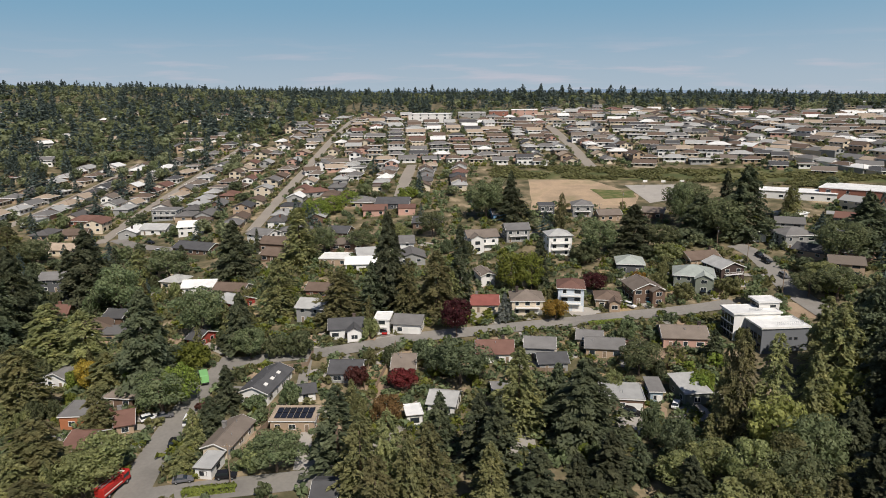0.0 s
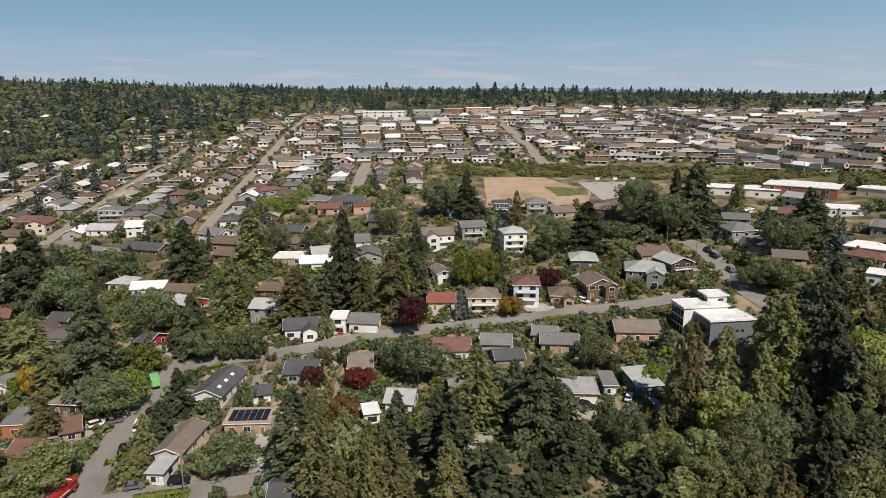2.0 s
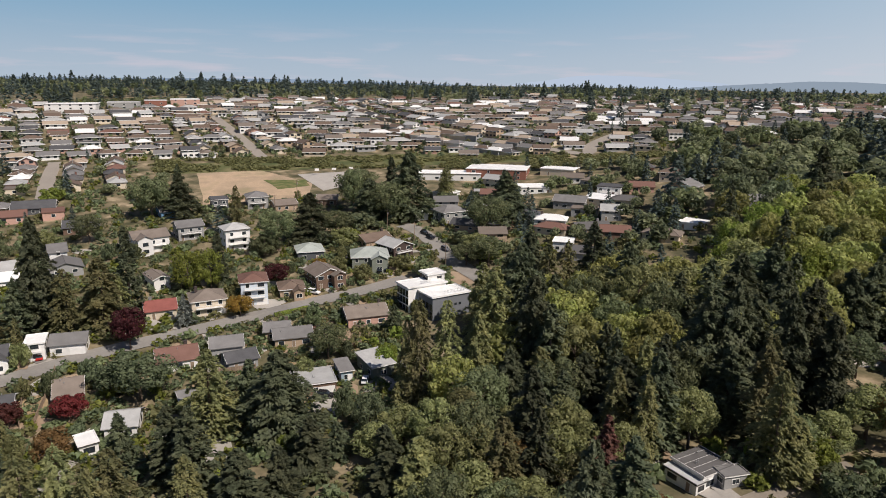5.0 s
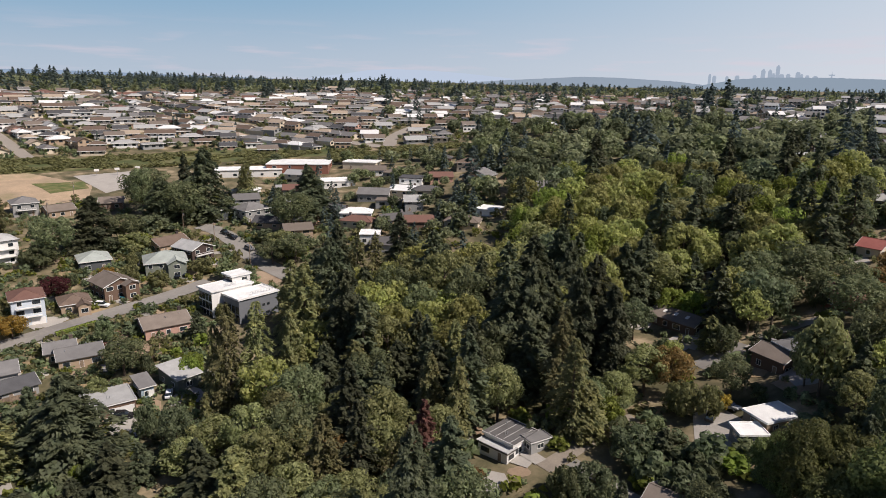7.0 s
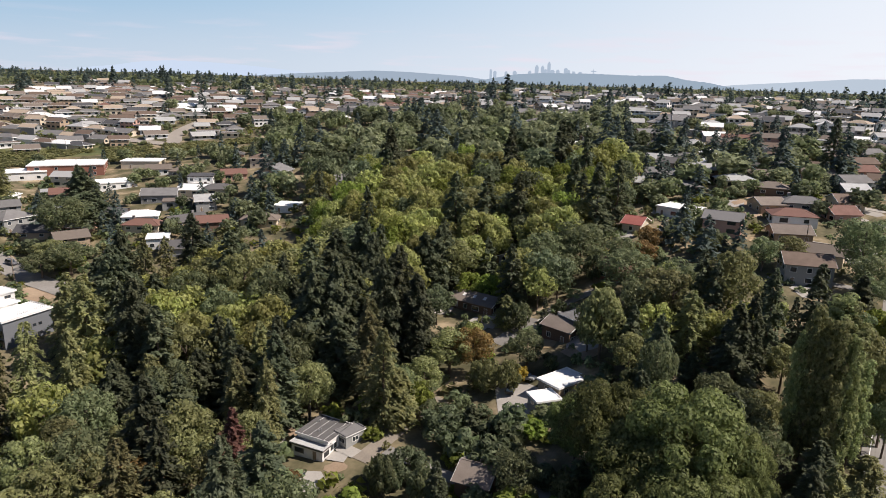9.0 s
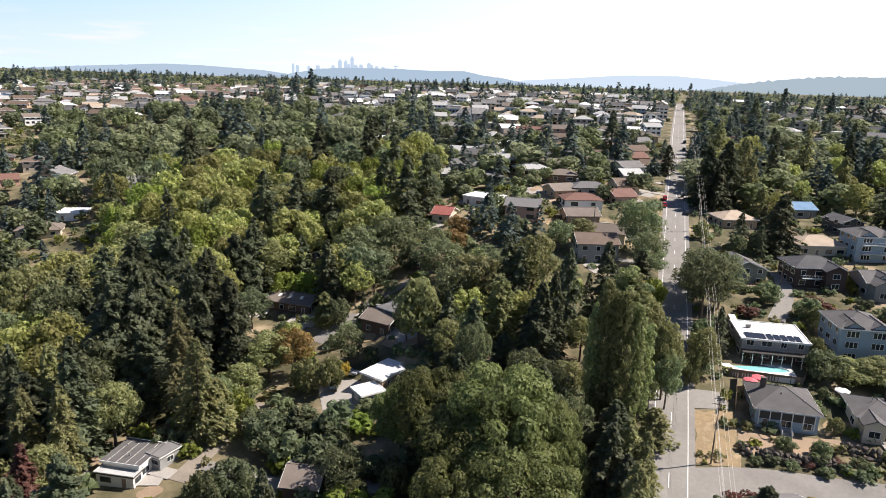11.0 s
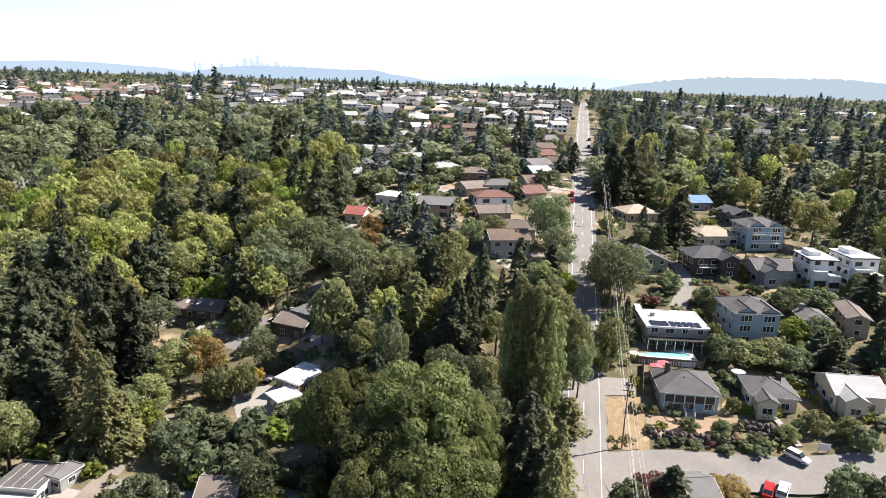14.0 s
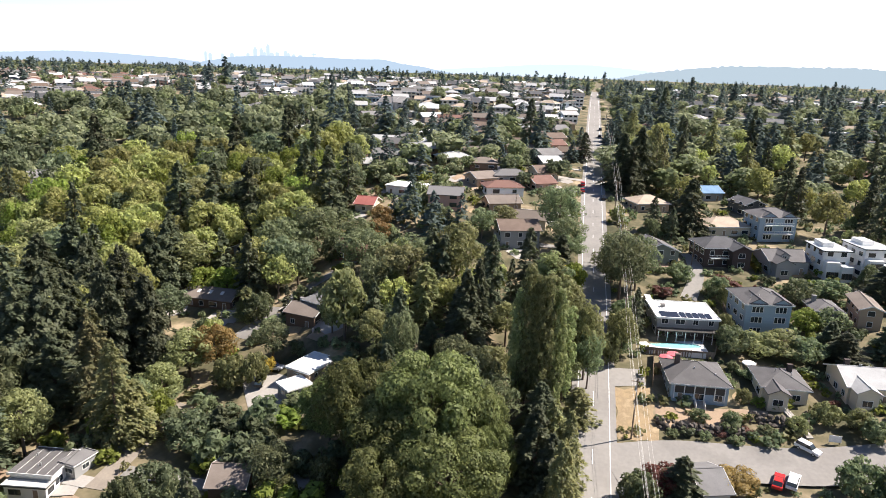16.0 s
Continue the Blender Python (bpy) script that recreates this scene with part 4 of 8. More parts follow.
def paved(name, spots, label, material="concrete", lift=0.08, category="driveway"):
    """A flat patch over the land with the corners given."""
    bm = bmesh.new()
    cx, cy = sum(p[0] for p in spots) / len(spots), sum(p[1] for p in spots) / len(spots)
    rings = []
    for f in (0.0, 0.34, 0.67, 1.0):
        ring = []
        for (x0, y0), (x1, y1) in zip(spots, spots[1:] + spots[:1]):
            for i in range(4):
                x, y = x0 + (x1 - x0) * i / 4, y0 + (y1 - y0) * i / 4
                if material not in ("concrete", "asphalt"):
                    x += 1.3 * noise.noise(Vector((x * 0.35, y * 0.35, 2)))
                    y += 1.3 * noise.noise(Vector((x * 0.35, y * 0.35, 7)))
                x, y = cx + (x - cx) * f, cy + (y - cy) * f
                ring.append(bm.verts.new((x, y, ground(x, y) + lift)))
            if f == 0.0:
                break
        rings.append(ring[:1] if f == 0.0 else ring)
    n = len(rings[1])
    for i in range(n):
        j = (i + 1) % n
        bm.faces.new((rings[0][0], rings[1][i], rings[1][j]))
        for a, b in ((1, 2), (2, 3)):
            bm.faces.new((rings[a][i], rings[b][i], rings[b][j], rings[a][j]))
    bmesh.ops.recalc_face_normals(bm, faces=bm.faces[:])
    for f in bm.faces:
        if f.normal.z < 0:
            f.normal_flip()
    ob = part(name, bm, M[material])
    xs, ys = [p[0] for p in spots], [p[1] for p in spots]
    for k in (0.99, 0.95, 0.91, 0.86):
        FRONT.append((cx * k, cy * k, min(12, 0.55 * max(max(xs) - min(xs), max(ys) - min(ys)))))
    TAKEN.append((cx, cy, 0.42 * min(max(xs) - min(xs), max(ys) - min(ys))))
    return tagged(ob, label, category, "", "structure")


# ---- the land ----
def land_mesh():
    reach = sorted(set(REACH) | set(np.arange(10, 720, 9.0)) | set(np.geomspace(720, 4900, 34).round(1)))
    reach = [r for r in reach if r > 0]
    turns = np.linspace(-180, 180, 361)[:-1]
    vs, fs = [(0, 0, ground(0, 0.01))], []
    for r in reach:
        for a in turns:
            x, y = -r * math.sin(radians(a)), r * math.cos(radians(a))
            vs.append((x, y, ground(x, y)))
    n = len(turns)
    for i in range(len(reach) - 1):
        for j in range(n):
            k = (j + 1) % n
            fs.append((1 + i * n + j, 1 + i * n + k, 1 + (i + 1) * n + k, 1 + (i + 1) * n + j))
    vs, fs = np.array(vs), np.array(fs)[:, ::-1]
    me = array_mesh("ground", vs, fs, M["ground"])
    return me


tagged(new("ground", land_mesh()), "dry grass and bare soil covering rolling hills", "ground", "", "structure")
cap = bmesh.new()
bmesh.ops.create_circle(cap, cap_ends=True, radius=10.3, segments=60)
bmesh.ops.translate(cap, verts=cap.verts, vec=(0, 0, 5.7))
tagged(part("ground", cap, M["ground"]), "dry grass under the viewpoint", "ground", "", "structure")


# ---- streets and paving ----
road("road", [(-67.9, 129.5), (-70.4, 150.5), (-71.3, 173.8), (-69.3, 194.7), (-67.3, 205.6)], 7.4, "grey asphalt residential street with parked vehicles", lift=0.1, material="asphalt")
road("road", [(-68.5, 200.4), (-51.5, 204.2), (-37.4, 206.3), (-23.3, 210.6), (-8.6, 215.7), (8.5, 219.0), (30.1, 223.1), (48.3, 226.2), (67.0, 229.7), (81.5, 231.5), (96.7, 234.4), (105.8, 237.0)], 7.4, "curving grey asphalt residential street between houses", lift=0.11, material="asphalt")
road("road", [(132.3, 221.7), (130.2, 244.9), (133.2, 265.1), (134.7, 286.8), (130.8, 298.0)], 9, "sloping grey asphalt street with utility poles", lift=0.09, material="asphalt")
road("road", [(-66.5, 130.5), (-56.5, 133.0), (-46.0, 135.0), (-33.9, 137.1), (-23.0, 140.1)], 8, "short asphalt cross street", lift=0.12, material="asphalt")
road("road", [(-100.3, 350.5), (-101.0, 427.4), (-99.1, 516.0), (-94.1, 632.5), (-86.1, 731.6)], 6.6, "long straight pale street climbing the far hillside", lift=0.1, material="street")
road("road", [(-180.9, 350.4), (-182.5, 399.6), (-181.8, 451.2), (-177.9, 521.1), (-171.2, 610.0)], 6.4, "straight street between rows of houses", lift=0.1, material="street")
road("road", [(-255.7, 358.0), (-249.9, 377.8), (-248.8, 428.4), (-245.6, 490.1), (-244.9, 557.1)], 6.4, "straight street between rows of houses", lift=0.1, material="street")
road("road", [(-174.6, 356.3), (-157.3, 340.5), (-125.6, 325.4)], 7, "short asphalt street among bungalows", lift=0.1, material="asphalt")
road("road", [(-24.9, 396.1), (-24.6, 444.0), (-21.5, 495.6)], 8, "short pale street below the hillside", lift=0.1, material="street")
road("road", [(104.3, 470.8), (103.4, 540.0), (100.1, 602.6), (98.5, 641.0)], 8, "wide pale street climbing the hillside", lift=0.1, material="street")
road("road", [(296.5, 423.6), (302.1, 403.4), (305.7, 375.2), (328.0, 402.6), (353.3, 416.0), (381.7, 427.8)], 10, "pale street curving up the hillside", lift=0.1, material="street")
road("road", [(244.2, 547.0), (269.2, 500.3), (289.6, 443.2), (301.0, 401.8)], 7, "pale street along the foot of the hillside", lift=0.09, material="street")
road("road", [(247.4, 701.2), (241.2, 617.5), (259.5, 557.3), (274.2, 498.8)], 8, "pale street crossing the hillside", lift=0.09, material="street")
MAIN = [(105.8, -15.2), (122.9, -16.7), (141.2, -18.1), (164.5, -19.8), (198.0, -22.1), (247.9, -25.4), (338.6, -32.6), (481.7, -44.1), (944.8, -84.1)]
road("road", MAIN, 9.4, "long straight two-lane street with white edge lines")
road("road", [(117.1, -19.0), (121.2, -33.4), (121.1, -46.0), (121.3, -60.4), (126.1, -82.9)], 11, "wide grey asphalt side street", lift=0.12, material="asphalt")
road("road", [(104.9, 77.9), (115.7, 76.9), (127.4, 76.6), (134.8, 74.2)], 4.2, "narrow worn paved lane between gardens", lift=0.09, material="lane")
road("road", [(163.6, 73.7), (170.5, 70.9), (177.9, 68.8)], 5, "narrow asphalt driveway", lift=0.09, material="asphalt")
road("road", [(187.9, -47.5), (201.5, -52.7), (214.1, -54.5), (220.9, -53.7)], 4.5, "narrow driveway beside houses", lift=0.09, material="asphalt")
paved("driveway", [(143.2, 64.3), (148.1, 60.6), (142.7, 50.2), (132.1, 50.5), (127.2, 46.5), (129.8, 56.7)], "pale concrete forecourt with parked cars", "concrete", 0.08, "driveway")
paved("driveway", [(117.4, 81.8), (120.4, 80.6), (121.9, 77.1), (115.5, 75.8)], "dark asphalt parking bay", "asphalt", 0.08, "driveway")
paved("driveway", [(45.5, 169.5), (53.2, 169.9), (51.5, 156.4), (44.5, 156.5)], "pale concrete driveway in front of garages", "concrete", 0.08, "driveway")
paved("driveway", [(-35.3, 149.8), (-31.4, 151.1), (-29.6, 140.9), (-33.0, 138.6)], "pale gravel driveway", "concrete", 0.08, "driveway")
paved("driveway", [(15.4, 157.1), (22.7, 158.4), (21.9, 147.4), (15.0, 146.2)], "pale paved yard under trees", "concrete", 0.08, "driveway")
paved("driveway", [(-24.7, 215.3), (-16.4, 219.1), (-15.0, 211.4), (-22.1, 207.7)], "pale driveway in front of a white house", "concrete", 0.08, "driveway")
paved("field", [(55.7, 440.5), (93.3, 436.1), (113.6, 391.9), (104.5, 364.4), (48.1, 365.3)], "dry sandy ball field", "field", 0.1, "field")
paved("field", [(89.5, 409.7), (113.1, 402.0), (110.3, 385.6), (92.2, 384.2)], "strip of green grass on the ball field", "lawn", 0.16, "field")
paved("field", [(112.0, 417.3), (142.1, 413.9), (132.4, 379.5), (114.5, 372.4)], "pale gravel play court", "concrete", 0.13, "field")
paved("bank", [(34.1, 471.2), (140.3, 461.0), (229.2, 448.1), (301.9, 425.2), (274.2, 384.2), (209.4, 407.6), (130.5, 427.2), (43.0, 441.7)], "overgrown bank of dry grass above the field", "bank", 0.06, "bank")
paved("driveway", [(149.0, -21.6), (149.8, -30.0), (143.8, -29.9), (141.8, -21.5)], "paved pull-in beside the street", "asphalt", 0.125, "driveway")
paved("lawn", [(141.4, -22.7), (143.6, -31.4), (124.8, -29.1), (125.3, -21.8)], "bank of dry golden grass", "dry_grass", 0.06, "grass")
paved("lawn", [(136.6, -30.9), (138.9, -54.4), (135.0, -53.2), (129.2, -30.4)], "dry brown garden bank", "dirt", 0.05, "garden")
paved("lawn", [(145.5, -49.1), (145.2, -55.1), (140.9, -53.8), (140.0, -46.5)], "dry grass lawn", "dry_grass", 0.06, "grass")
paved("lawn", [(218.1, -72.9), (216.5, -93.1), (209.3, -90.4), (206.9, -73.1)], "dry grass slope", "dry_grass", 0.06, "grass")
paved("lawn", [(285.7, 29.3), (284.3, 17.1), (270.1, 11.6), (263.8, 22.3)], "dry gravel yard", "dirt", 0.06, "yard")
paved("lawn", [(123.0, 236.4), (131.7, 231.5), (127.7, 220.2), (118.9, 223.7)], "bare brown planting bed beside the street", "dirt", 0.06, "garden")
paved("lawn", [(-57.0, 141.4), (-48.2, 142.5), (-46.8, 137.7), (-56.6, 136.8)], "dry grass verge", "dry_grass", 0.05, "grass")
paved("lawn", [(-52.8, 158.5), (-50.8, 167.2), (-46.4, 161.3), (-45.5, 142.4)], "bare brown yard", "dirt", 0.05, "yard")


# ---- houses near and half-way ----
house(-51.2, 182.9, -11.0, 8.2, 17.0, 3.6, "gable", "y", walls="white", top="dark grey", floor=0.6, extras="skylights,vents")
house(-53.2, 153.3, -9.4, 6.3, 14.1, 3.2, "gable", "y", walls="cream", top="grey-brown", floor=0.0, extras="chimney,vents")
house(-38.9, 163.4, -1.2, 11.3, 8, 3.2, "flat", "x", walls="tan", top="tan", floor=0.0, extras="solar")
house(-29.0, 191.1, -1.7, 9.1, 10, 3.2, "gable", "x", walls="grey", top="dark grey", floor=1.5, extras="vents")
house(-12.0, 194.4, -1.5, 6.5, 12, 3, "gable", "x", walls="brown", top="grey-brown", floor=1.8, extras="vents")
house(-33.3, 221.0, 7.8, 11.0, 10, 3.6, "gable", "x", walls="white", top="dark grey", floor=4.1, extras="chimney,wing")
house(-20.6, 222.0, -4.0, 5.0, 8, 5.4, "flat", "x", walls="white", top="white", floor=4.5, extras="balcony")
house(-11.8, 222.9, -10.1, 9.5, 9, 3.6, "gable", "x", walls="white", top="grey", floor=4.7, extras="garage")
house(-46.4, 234.5, -14.0, 9.6, 10, 5.5, "gable", "x", walls="grey", top="light grey", floor=5.1)
house(-48.1, 256.3, -8.4, 8.5, 9, 3, "gable", "x", walls="brick", top="brown", floor=7.5)
house(-78.9, 249.4, -32.3, 9.7, 9, 3, "gable", "x", walls="red", top="light grey", floor=5.0)
house(-84.2, 262.5, -10.7, 12.5, 9, 3, "gable", "x", walls="cream", top="brown", floor=6.0)
house(-99.1, 268.3, 3.8, 12.7, 9, 3.2, "gable", "x", walls="white", top="white", floor=5.6)
house(-112.5, 277.0, -11.8, 8.7, 9, 3.2, "hip", "x", walls="cream", top="light grey", floor=5.4)
house(-166.0, 281.6, 3.5, 9.2, 10, 5.6, "gable", "x", walls="dark grey", top="grey", floor=3.4)
house(-142.0, 257.6, -6.3, 12.1, 10, 3, "gable", "x", walls="cream", top="grey", floor=2.5)
house(-120.5, 241.5, -6.8, 7.0, 9, 3, "gable", "x", walls="brown", top="dark grey", floor=2.4)
house(-113.3, 192.9, -13.2, 7.2, 12, 3.6, "gable", "y", walls="white", top="grey", floor=0.1)
house(-89.0, 179.2, -8.8, 8.5, 11, 3, "hip", "x", walls="brown", top="grey-brown", floor=0.3, extras="chimney")
house(-96.9, 166.6, 3.2, 6.1, 9, 3.6, "flat", "x", walls="orange", top="grey", floor=0.1)
house(-87.8, 152.3, -7.6, 5.6, 9, 3, "gable", "x", walls="tan", top="red-brown", floor=0.0)
house(-83.0, 162.9, 21.6, 4.0, 9, 3, "gable", "x", walls="tan", top="red-brown", floor=0.1, extras="chimney")
house(-81.9, 218.1, -22.7, 4.8, 9, 3, "gable", "x", walls="red", top="dark grey", floor=2.2)
house(-54.1, 141.7, -7.0, 3.8, 7, 2.7, "flat", "x", walls="white", top="light grey", floor=0.0, extras="garage")
house(-39.5, 178.9, 16.0, 5.3, 6, 2.6, "gable", "x", walls="white", top="dark grey", floor=0.7)
house(15.0, 238.9, -1.6, 9.5, 10, 3.2, "gable", "x", walls="cream", top="red", floor=6.7, extras="chimney")
house(1.4, 236.4, -1.4, 5.4, 9, 3, "gable", "x", walls="pink", top="red", floor=6.4)
house(30.0, 236.8, -2.1, 11.1, 11, 5.4, "hip", "x", walls="cream", top="grey-brown", floor=6.4, extras="chimney,balcony,garage")
house(46.5, 239.6, -8.4, 9.1, 11, 8.5, "hip", "x", walls="light blue", top="red-brown", floor=6.9, extras="balcony,garage")
house(60.3, 240.7, -9.0, 8.7, 10, 3.3, "hip", "x", walls="tan", top="brown", floor=7.2, extras="wing")
house(74.4, 245.1, 5.4, 11.1, 12, 5.5, "gable", "y", walls="brown", top="grey-brown", floor=7.9, extras="wing")
house(97.2, 255.7, -18.1, 14.5, 13, 5.6, "hip", "x", walls="green-grey", top="pale green", floor=9.6, extras="garage,wing")
house(111.4, 262.6, 14.4, 10.4, 12, 5.6, "gable", "y", walls="dark brown", top="light grey", floor=10.9, extras="balcony")
house(108.1, 279.6, 9.6, 13.4, 11, 3, "gable", "x", walls="tan", top="brown", floor=12.7, extras="chimney")
house(77.3, 274.3, -10.0, 10.6, 12, 3.8, "hip", "x", walls="dark grey", top="pale green", floor=11.4)
house(50.7, 294.4, 4.8, 10.3, 10, 9, "hip", "x", walls="white", top="light grey", floor=13.7, extras="balcony")
house(34.3, 314.4, 6.7, 10.8, 10, 6, "gable", "x", walls="grey", top="grey", floor=15.8, extras="balcony")
house(17.1, 302.7, 9.9, 13.8, 11, 6.5, "gable", "x", walls="white", top="grey-brown", floor=14.6, extras="balcony,wing")
house(16.4, 263.0, 12.7, 5.7, 11, 4.5, "gable", "y", walls="white", top="grey-brown", floor=9.6)
house(54.6, 355.6, -4.1, 8.0, 10, 6, "flat", "x", walls="dark grey", top="dark grey", floor=19.7, extras="balcony")
house(73.3, 354.8, -5.1, 10.3, 11, 6, "hip", "x", walls="grey", top="grey", floor=19.8, extras="balcony")
house(85.0, 346.2, 4.0, 11.4, 10, 3.2, "gable", "x", walls="tan", top="grey-brown", floor=19.2)
house(109.2, 348.1, -23.2, 10.2, 10, 3.2, "gable", "x", walls="brown", top="grey-brown", floor=19.8)
house(30.8, 351.3, 7.6, 10.7, 10, 3.4, "gable", "x", walls="blue", top="dark grey", floor=19.2)
house(155.0, 294.9, 4.1, 14.0, 12, 6, "hip", "x", walls="grey", top="grey", floor=16.0)
house(143.2, 305.0, -9.3, 6.5, 8, 3, "flat", "x", walls="white", top="white", floor=16.7, extras="garage")
house(77.5, 209.8, -7.0, 13.7, 11, 3.6, "gable", "x", walls="pink", top="grey-brown", floor=4.0, extras="deck,vents,chimney")
house(50.7, 203.6, -9.8, 11.4, 9, 3.2, "gable", "x", walls="tan", top="grey", floor=3.2, extras="vents")
house(47.3, 209.2, -13.1, 7.6, 8, 3.4, "gable", "x", walls="tan", top="grey", floor=3.7, extras="chimney")
house(32.6, 195.0, 3.9, 8.5, 8, 3, "gable", "x", walls="grey", top="dark grey", floor=2.2)
house(30.3, 203.0, -8.5, 9.0, 9, 4.2, "gable", "x", walls="grey", top="grey", floor=2.9)
house(15.9, 202.7, -1.7, 11.1, 11, 3.2, "gable", "x", walls="white", top="red-brown", floor=2.7, extras="vents,chimney")
house(48.5, 173.9, -7.6, 11.2, 10, 3.3, "flat", "x", walls="brown", top="light grey", floor=0.5, extras="garage,vents")
house(58.1, 175.6, -3.7, 3.3, 7, 3.4, "shed", "x", walls="blue-grey", top="grey", floor=1.0, extras="garage")
house(67.8, 175.3, 6.7, 6.8, 10, 3.6, "shed", "x", walls="green-grey", top="light grey", floor=1.1)
house(-8.3, 165.3, 10.3, 4.0, 6, 3, "flat", "x", walls="white", top="white", floor=0.0)
house(-0.0, 172.5, -12.7, 7.3, 9, 3.2, "gable", "x", walls="white", top="light grey", floor=0.0)
house(15.6, 178.2, 4.3, 4.3, 7, 3, "gable", "x", walls="grey", top="grey", floor=0.5)
house(-160.6, 393.4, -0.7, 14.4, 11, 6, "flat", "x", walls="grey", top="grey", floor=12.9, extras="balcony")
house(-134.3, 358.2, 10.0, 12.0, 11, 5, "gable", "x", walls="white", top="white", floor=11.2)
house(-156.0, 366.6, -7.4, 14.1, 11, 3, "gable", "x", walls="white", top="light grey", floor=10.2)
house(-204.4, 390.6, -5.9, 20.8, 11, 3, "hip", "x", walls="brick", top="red-brown", floor=10.7)
house(-199.2, 364.2, 8.1, 12.2, 11, 3, "gable", "x", walls="tan", top="brown", floor=8.2)
house(-191.8, 337.2, -6.6, 15.8, 11, 3, "gable", "x", walls="cream", top="tan", floor=6.2)
house(-206.6, 426.6, -8.3, 9.5, 13, 3.5, "gable", "y", walls="white", top="grey", floor=14.3)
house(-119.5, 324.3, -19.5, 20.3, 11, 3, "gable", "x", walls="brown", top="dark grey", floor=9.0)
house(-88.4, 330.4, -28.6, 12.0, 11, 5, "gable", "x", walls="white", top="grey", floor=12.1)
house(-79.0, 317.3, -16.3, 12.8, 11, 4, "gable", "x", walls="brown", top="brown", floor=11.7)
house(-75.3, 302.7, -18.8, 11.1, 11, 3, "gable", "x", walls="brown", top="brown", floor=10.6)
house(-47.1, 291.1, -5.0, 12.0, 11, 3, "flat", "x", walls="tan", top="white", floor=11.5)
house(-34.1, 291.9, 13.6, 7.6, 11, 3.4, "gable", "x", walls="white", top="light grey", floor=12.4)
house(-16.4, 300.6, 5.5, 6.1, 11, 5, "gable", "x", walls="white", top="grey", floor=14.1)
house(-50.4, 328.7, -10.2, 10.2, 11, 3.3, "gable", "x", walls="brown", top="dark grey", floor=15.0)
house(-7.5, 337.8, -4.9, 14.0, 11, 3.2, "gable", "x", walls="brown", top="dark grey", floor=17.8)
house(-27.5, 379.6, -3.9, 18.0, 13, 3.2, "gable", "x", walls="dark grey", top="dark grey", floor=20.9)
house(-47.3, 386.4, -8.1, 17.5, 12, 3.2, "hip", "x", walls="tan", top="grey", floor=20.6)
house(244.4, 280.7, -51.4, 12.3, 12, 6, "flat", "x", walls="white", top="dark grey", floor=24.5, extras="balcony")
house(218.3, 280.5, -49.3, 15.9, 12, 4, "gable", "x", walls="grey", top="grey", floor=20.7)
house(221.6, 319.4, -22.9, 17.8, 14, 3.4, "flat", "x", walls="white", top="white", floor=23.0)
house(217.5, 248.9, -36.7, 8.9, 11, 5, "gable", "x", walls="grey", top="light grey", floor=20.4)
house(268.5, 252.8, -66.4, 15.1, 14, 5, "gable", "y", walls="tan", top="grey", floor=27.9)
house(286.5, 279.2, -53.6, 11.9, 12, 5, "hip", "x", walls="cream", top="brown", floor=30.7)
house(263.3, 202.8, -48.1, 9.4, 11, 5.5, "gable", "x", walls="grey", top="grey", floor=28.3)
house(284.1, 242.7, -66.6, 5.1, 11, 5, "gable", "y", walls="pink", top="grey", floor=30.6)
house(229.6, 208.9, -67.4, 10.2, 11, 3, "flat", "x", walls="white", top="white", floor=22.7)
house(177.7, 231.9, -42.8, 8.3, 10, 4, "flat", "x", walls="white", top="white", floor=13.7)
house(107.2, 89.2, -87.7, 8.0, 8.3, 3.6, "flat", "x", walls="white", top="charcoal", floor=3.7, extras="vents,seams")
house(102.3, 88.9, -86.2, 8.1, 3.0, 2.7, "flat", "x", walls="white", top="light grey", floor=3.5)
house(109.8, 83.9, -13.4, 5.2, 3.3, 2.8, "flat", "x", walls="grey", top="grey", floor=4.6)
house(169.7, 56.3, -106.2, 9.0, 8, 4, "gable", "x", walls="brown", top="grey-brown", floor=15.1, extras="chimney")
house(172.5, 50.8, -116.9, 11.6, 9, 4.4, "hip", "x", walls="brown", top="grey", floor=16.9, extras="chimney")
house(205.8, 51.2, -105.3, 11.4, 10, 3.5, "gable", "x", walls="brick", top="red-brown", floor=24.1)
house(183.0, 89.4, -95.0, 14.8, 9, 3.2, "gable", "x", walls="brown", top="grey-brown", floor=13.4, extras="skylights")
house(179.4, 106.3, -60.4, 7.2, 9, 3.2, "gable", "x", walls="brown", top="grey-brown", floor=13.3)
house(146.0, 47.8, -112.4, 6.6, 10, 3, "flat", "x", walls="tan", top="white", floor=11.6)
house(136.9, 49.0, -42.2, 5.8, 5, 2.6, "flat", "x", walls="grey", top="white", floor=10.9)
house(108.3, 51.3, -83.0, 6.6, 9, 4, "gable", "x", walls="brown", top="grey-brown", floor=4.7, extras="chimney")
house(213.4, 91.2, -101.8, 4.2, 11, 5, "gable", "y", walls="grey", top="grey", floor=19.2)
house(256.2, 195.8, -62.7, 9.8, 11, 5.5, "flat", "x", walls="grey", top="grey", floor=27.3)
house(246.9, 57.9, -95.1, 6.8, 10, 3.2, "gable", "x", walls="cream", top="red", floor=30.9)
house(263.0, 45.6, -105.6, 13.9, 11, 3.4, "flat", "x", walls="white", top="white", floor=35.0)
house(216.0, 1.6, -75.2, 12.5, 11, 6, "gable", "x", walls="grey", top="brown", floor=29.3)
house(248.4, 8.0, -69.4, 11.7, 10, 3.2, "gable", "x", walls="tan", top="grey-brown", floor=34.0)
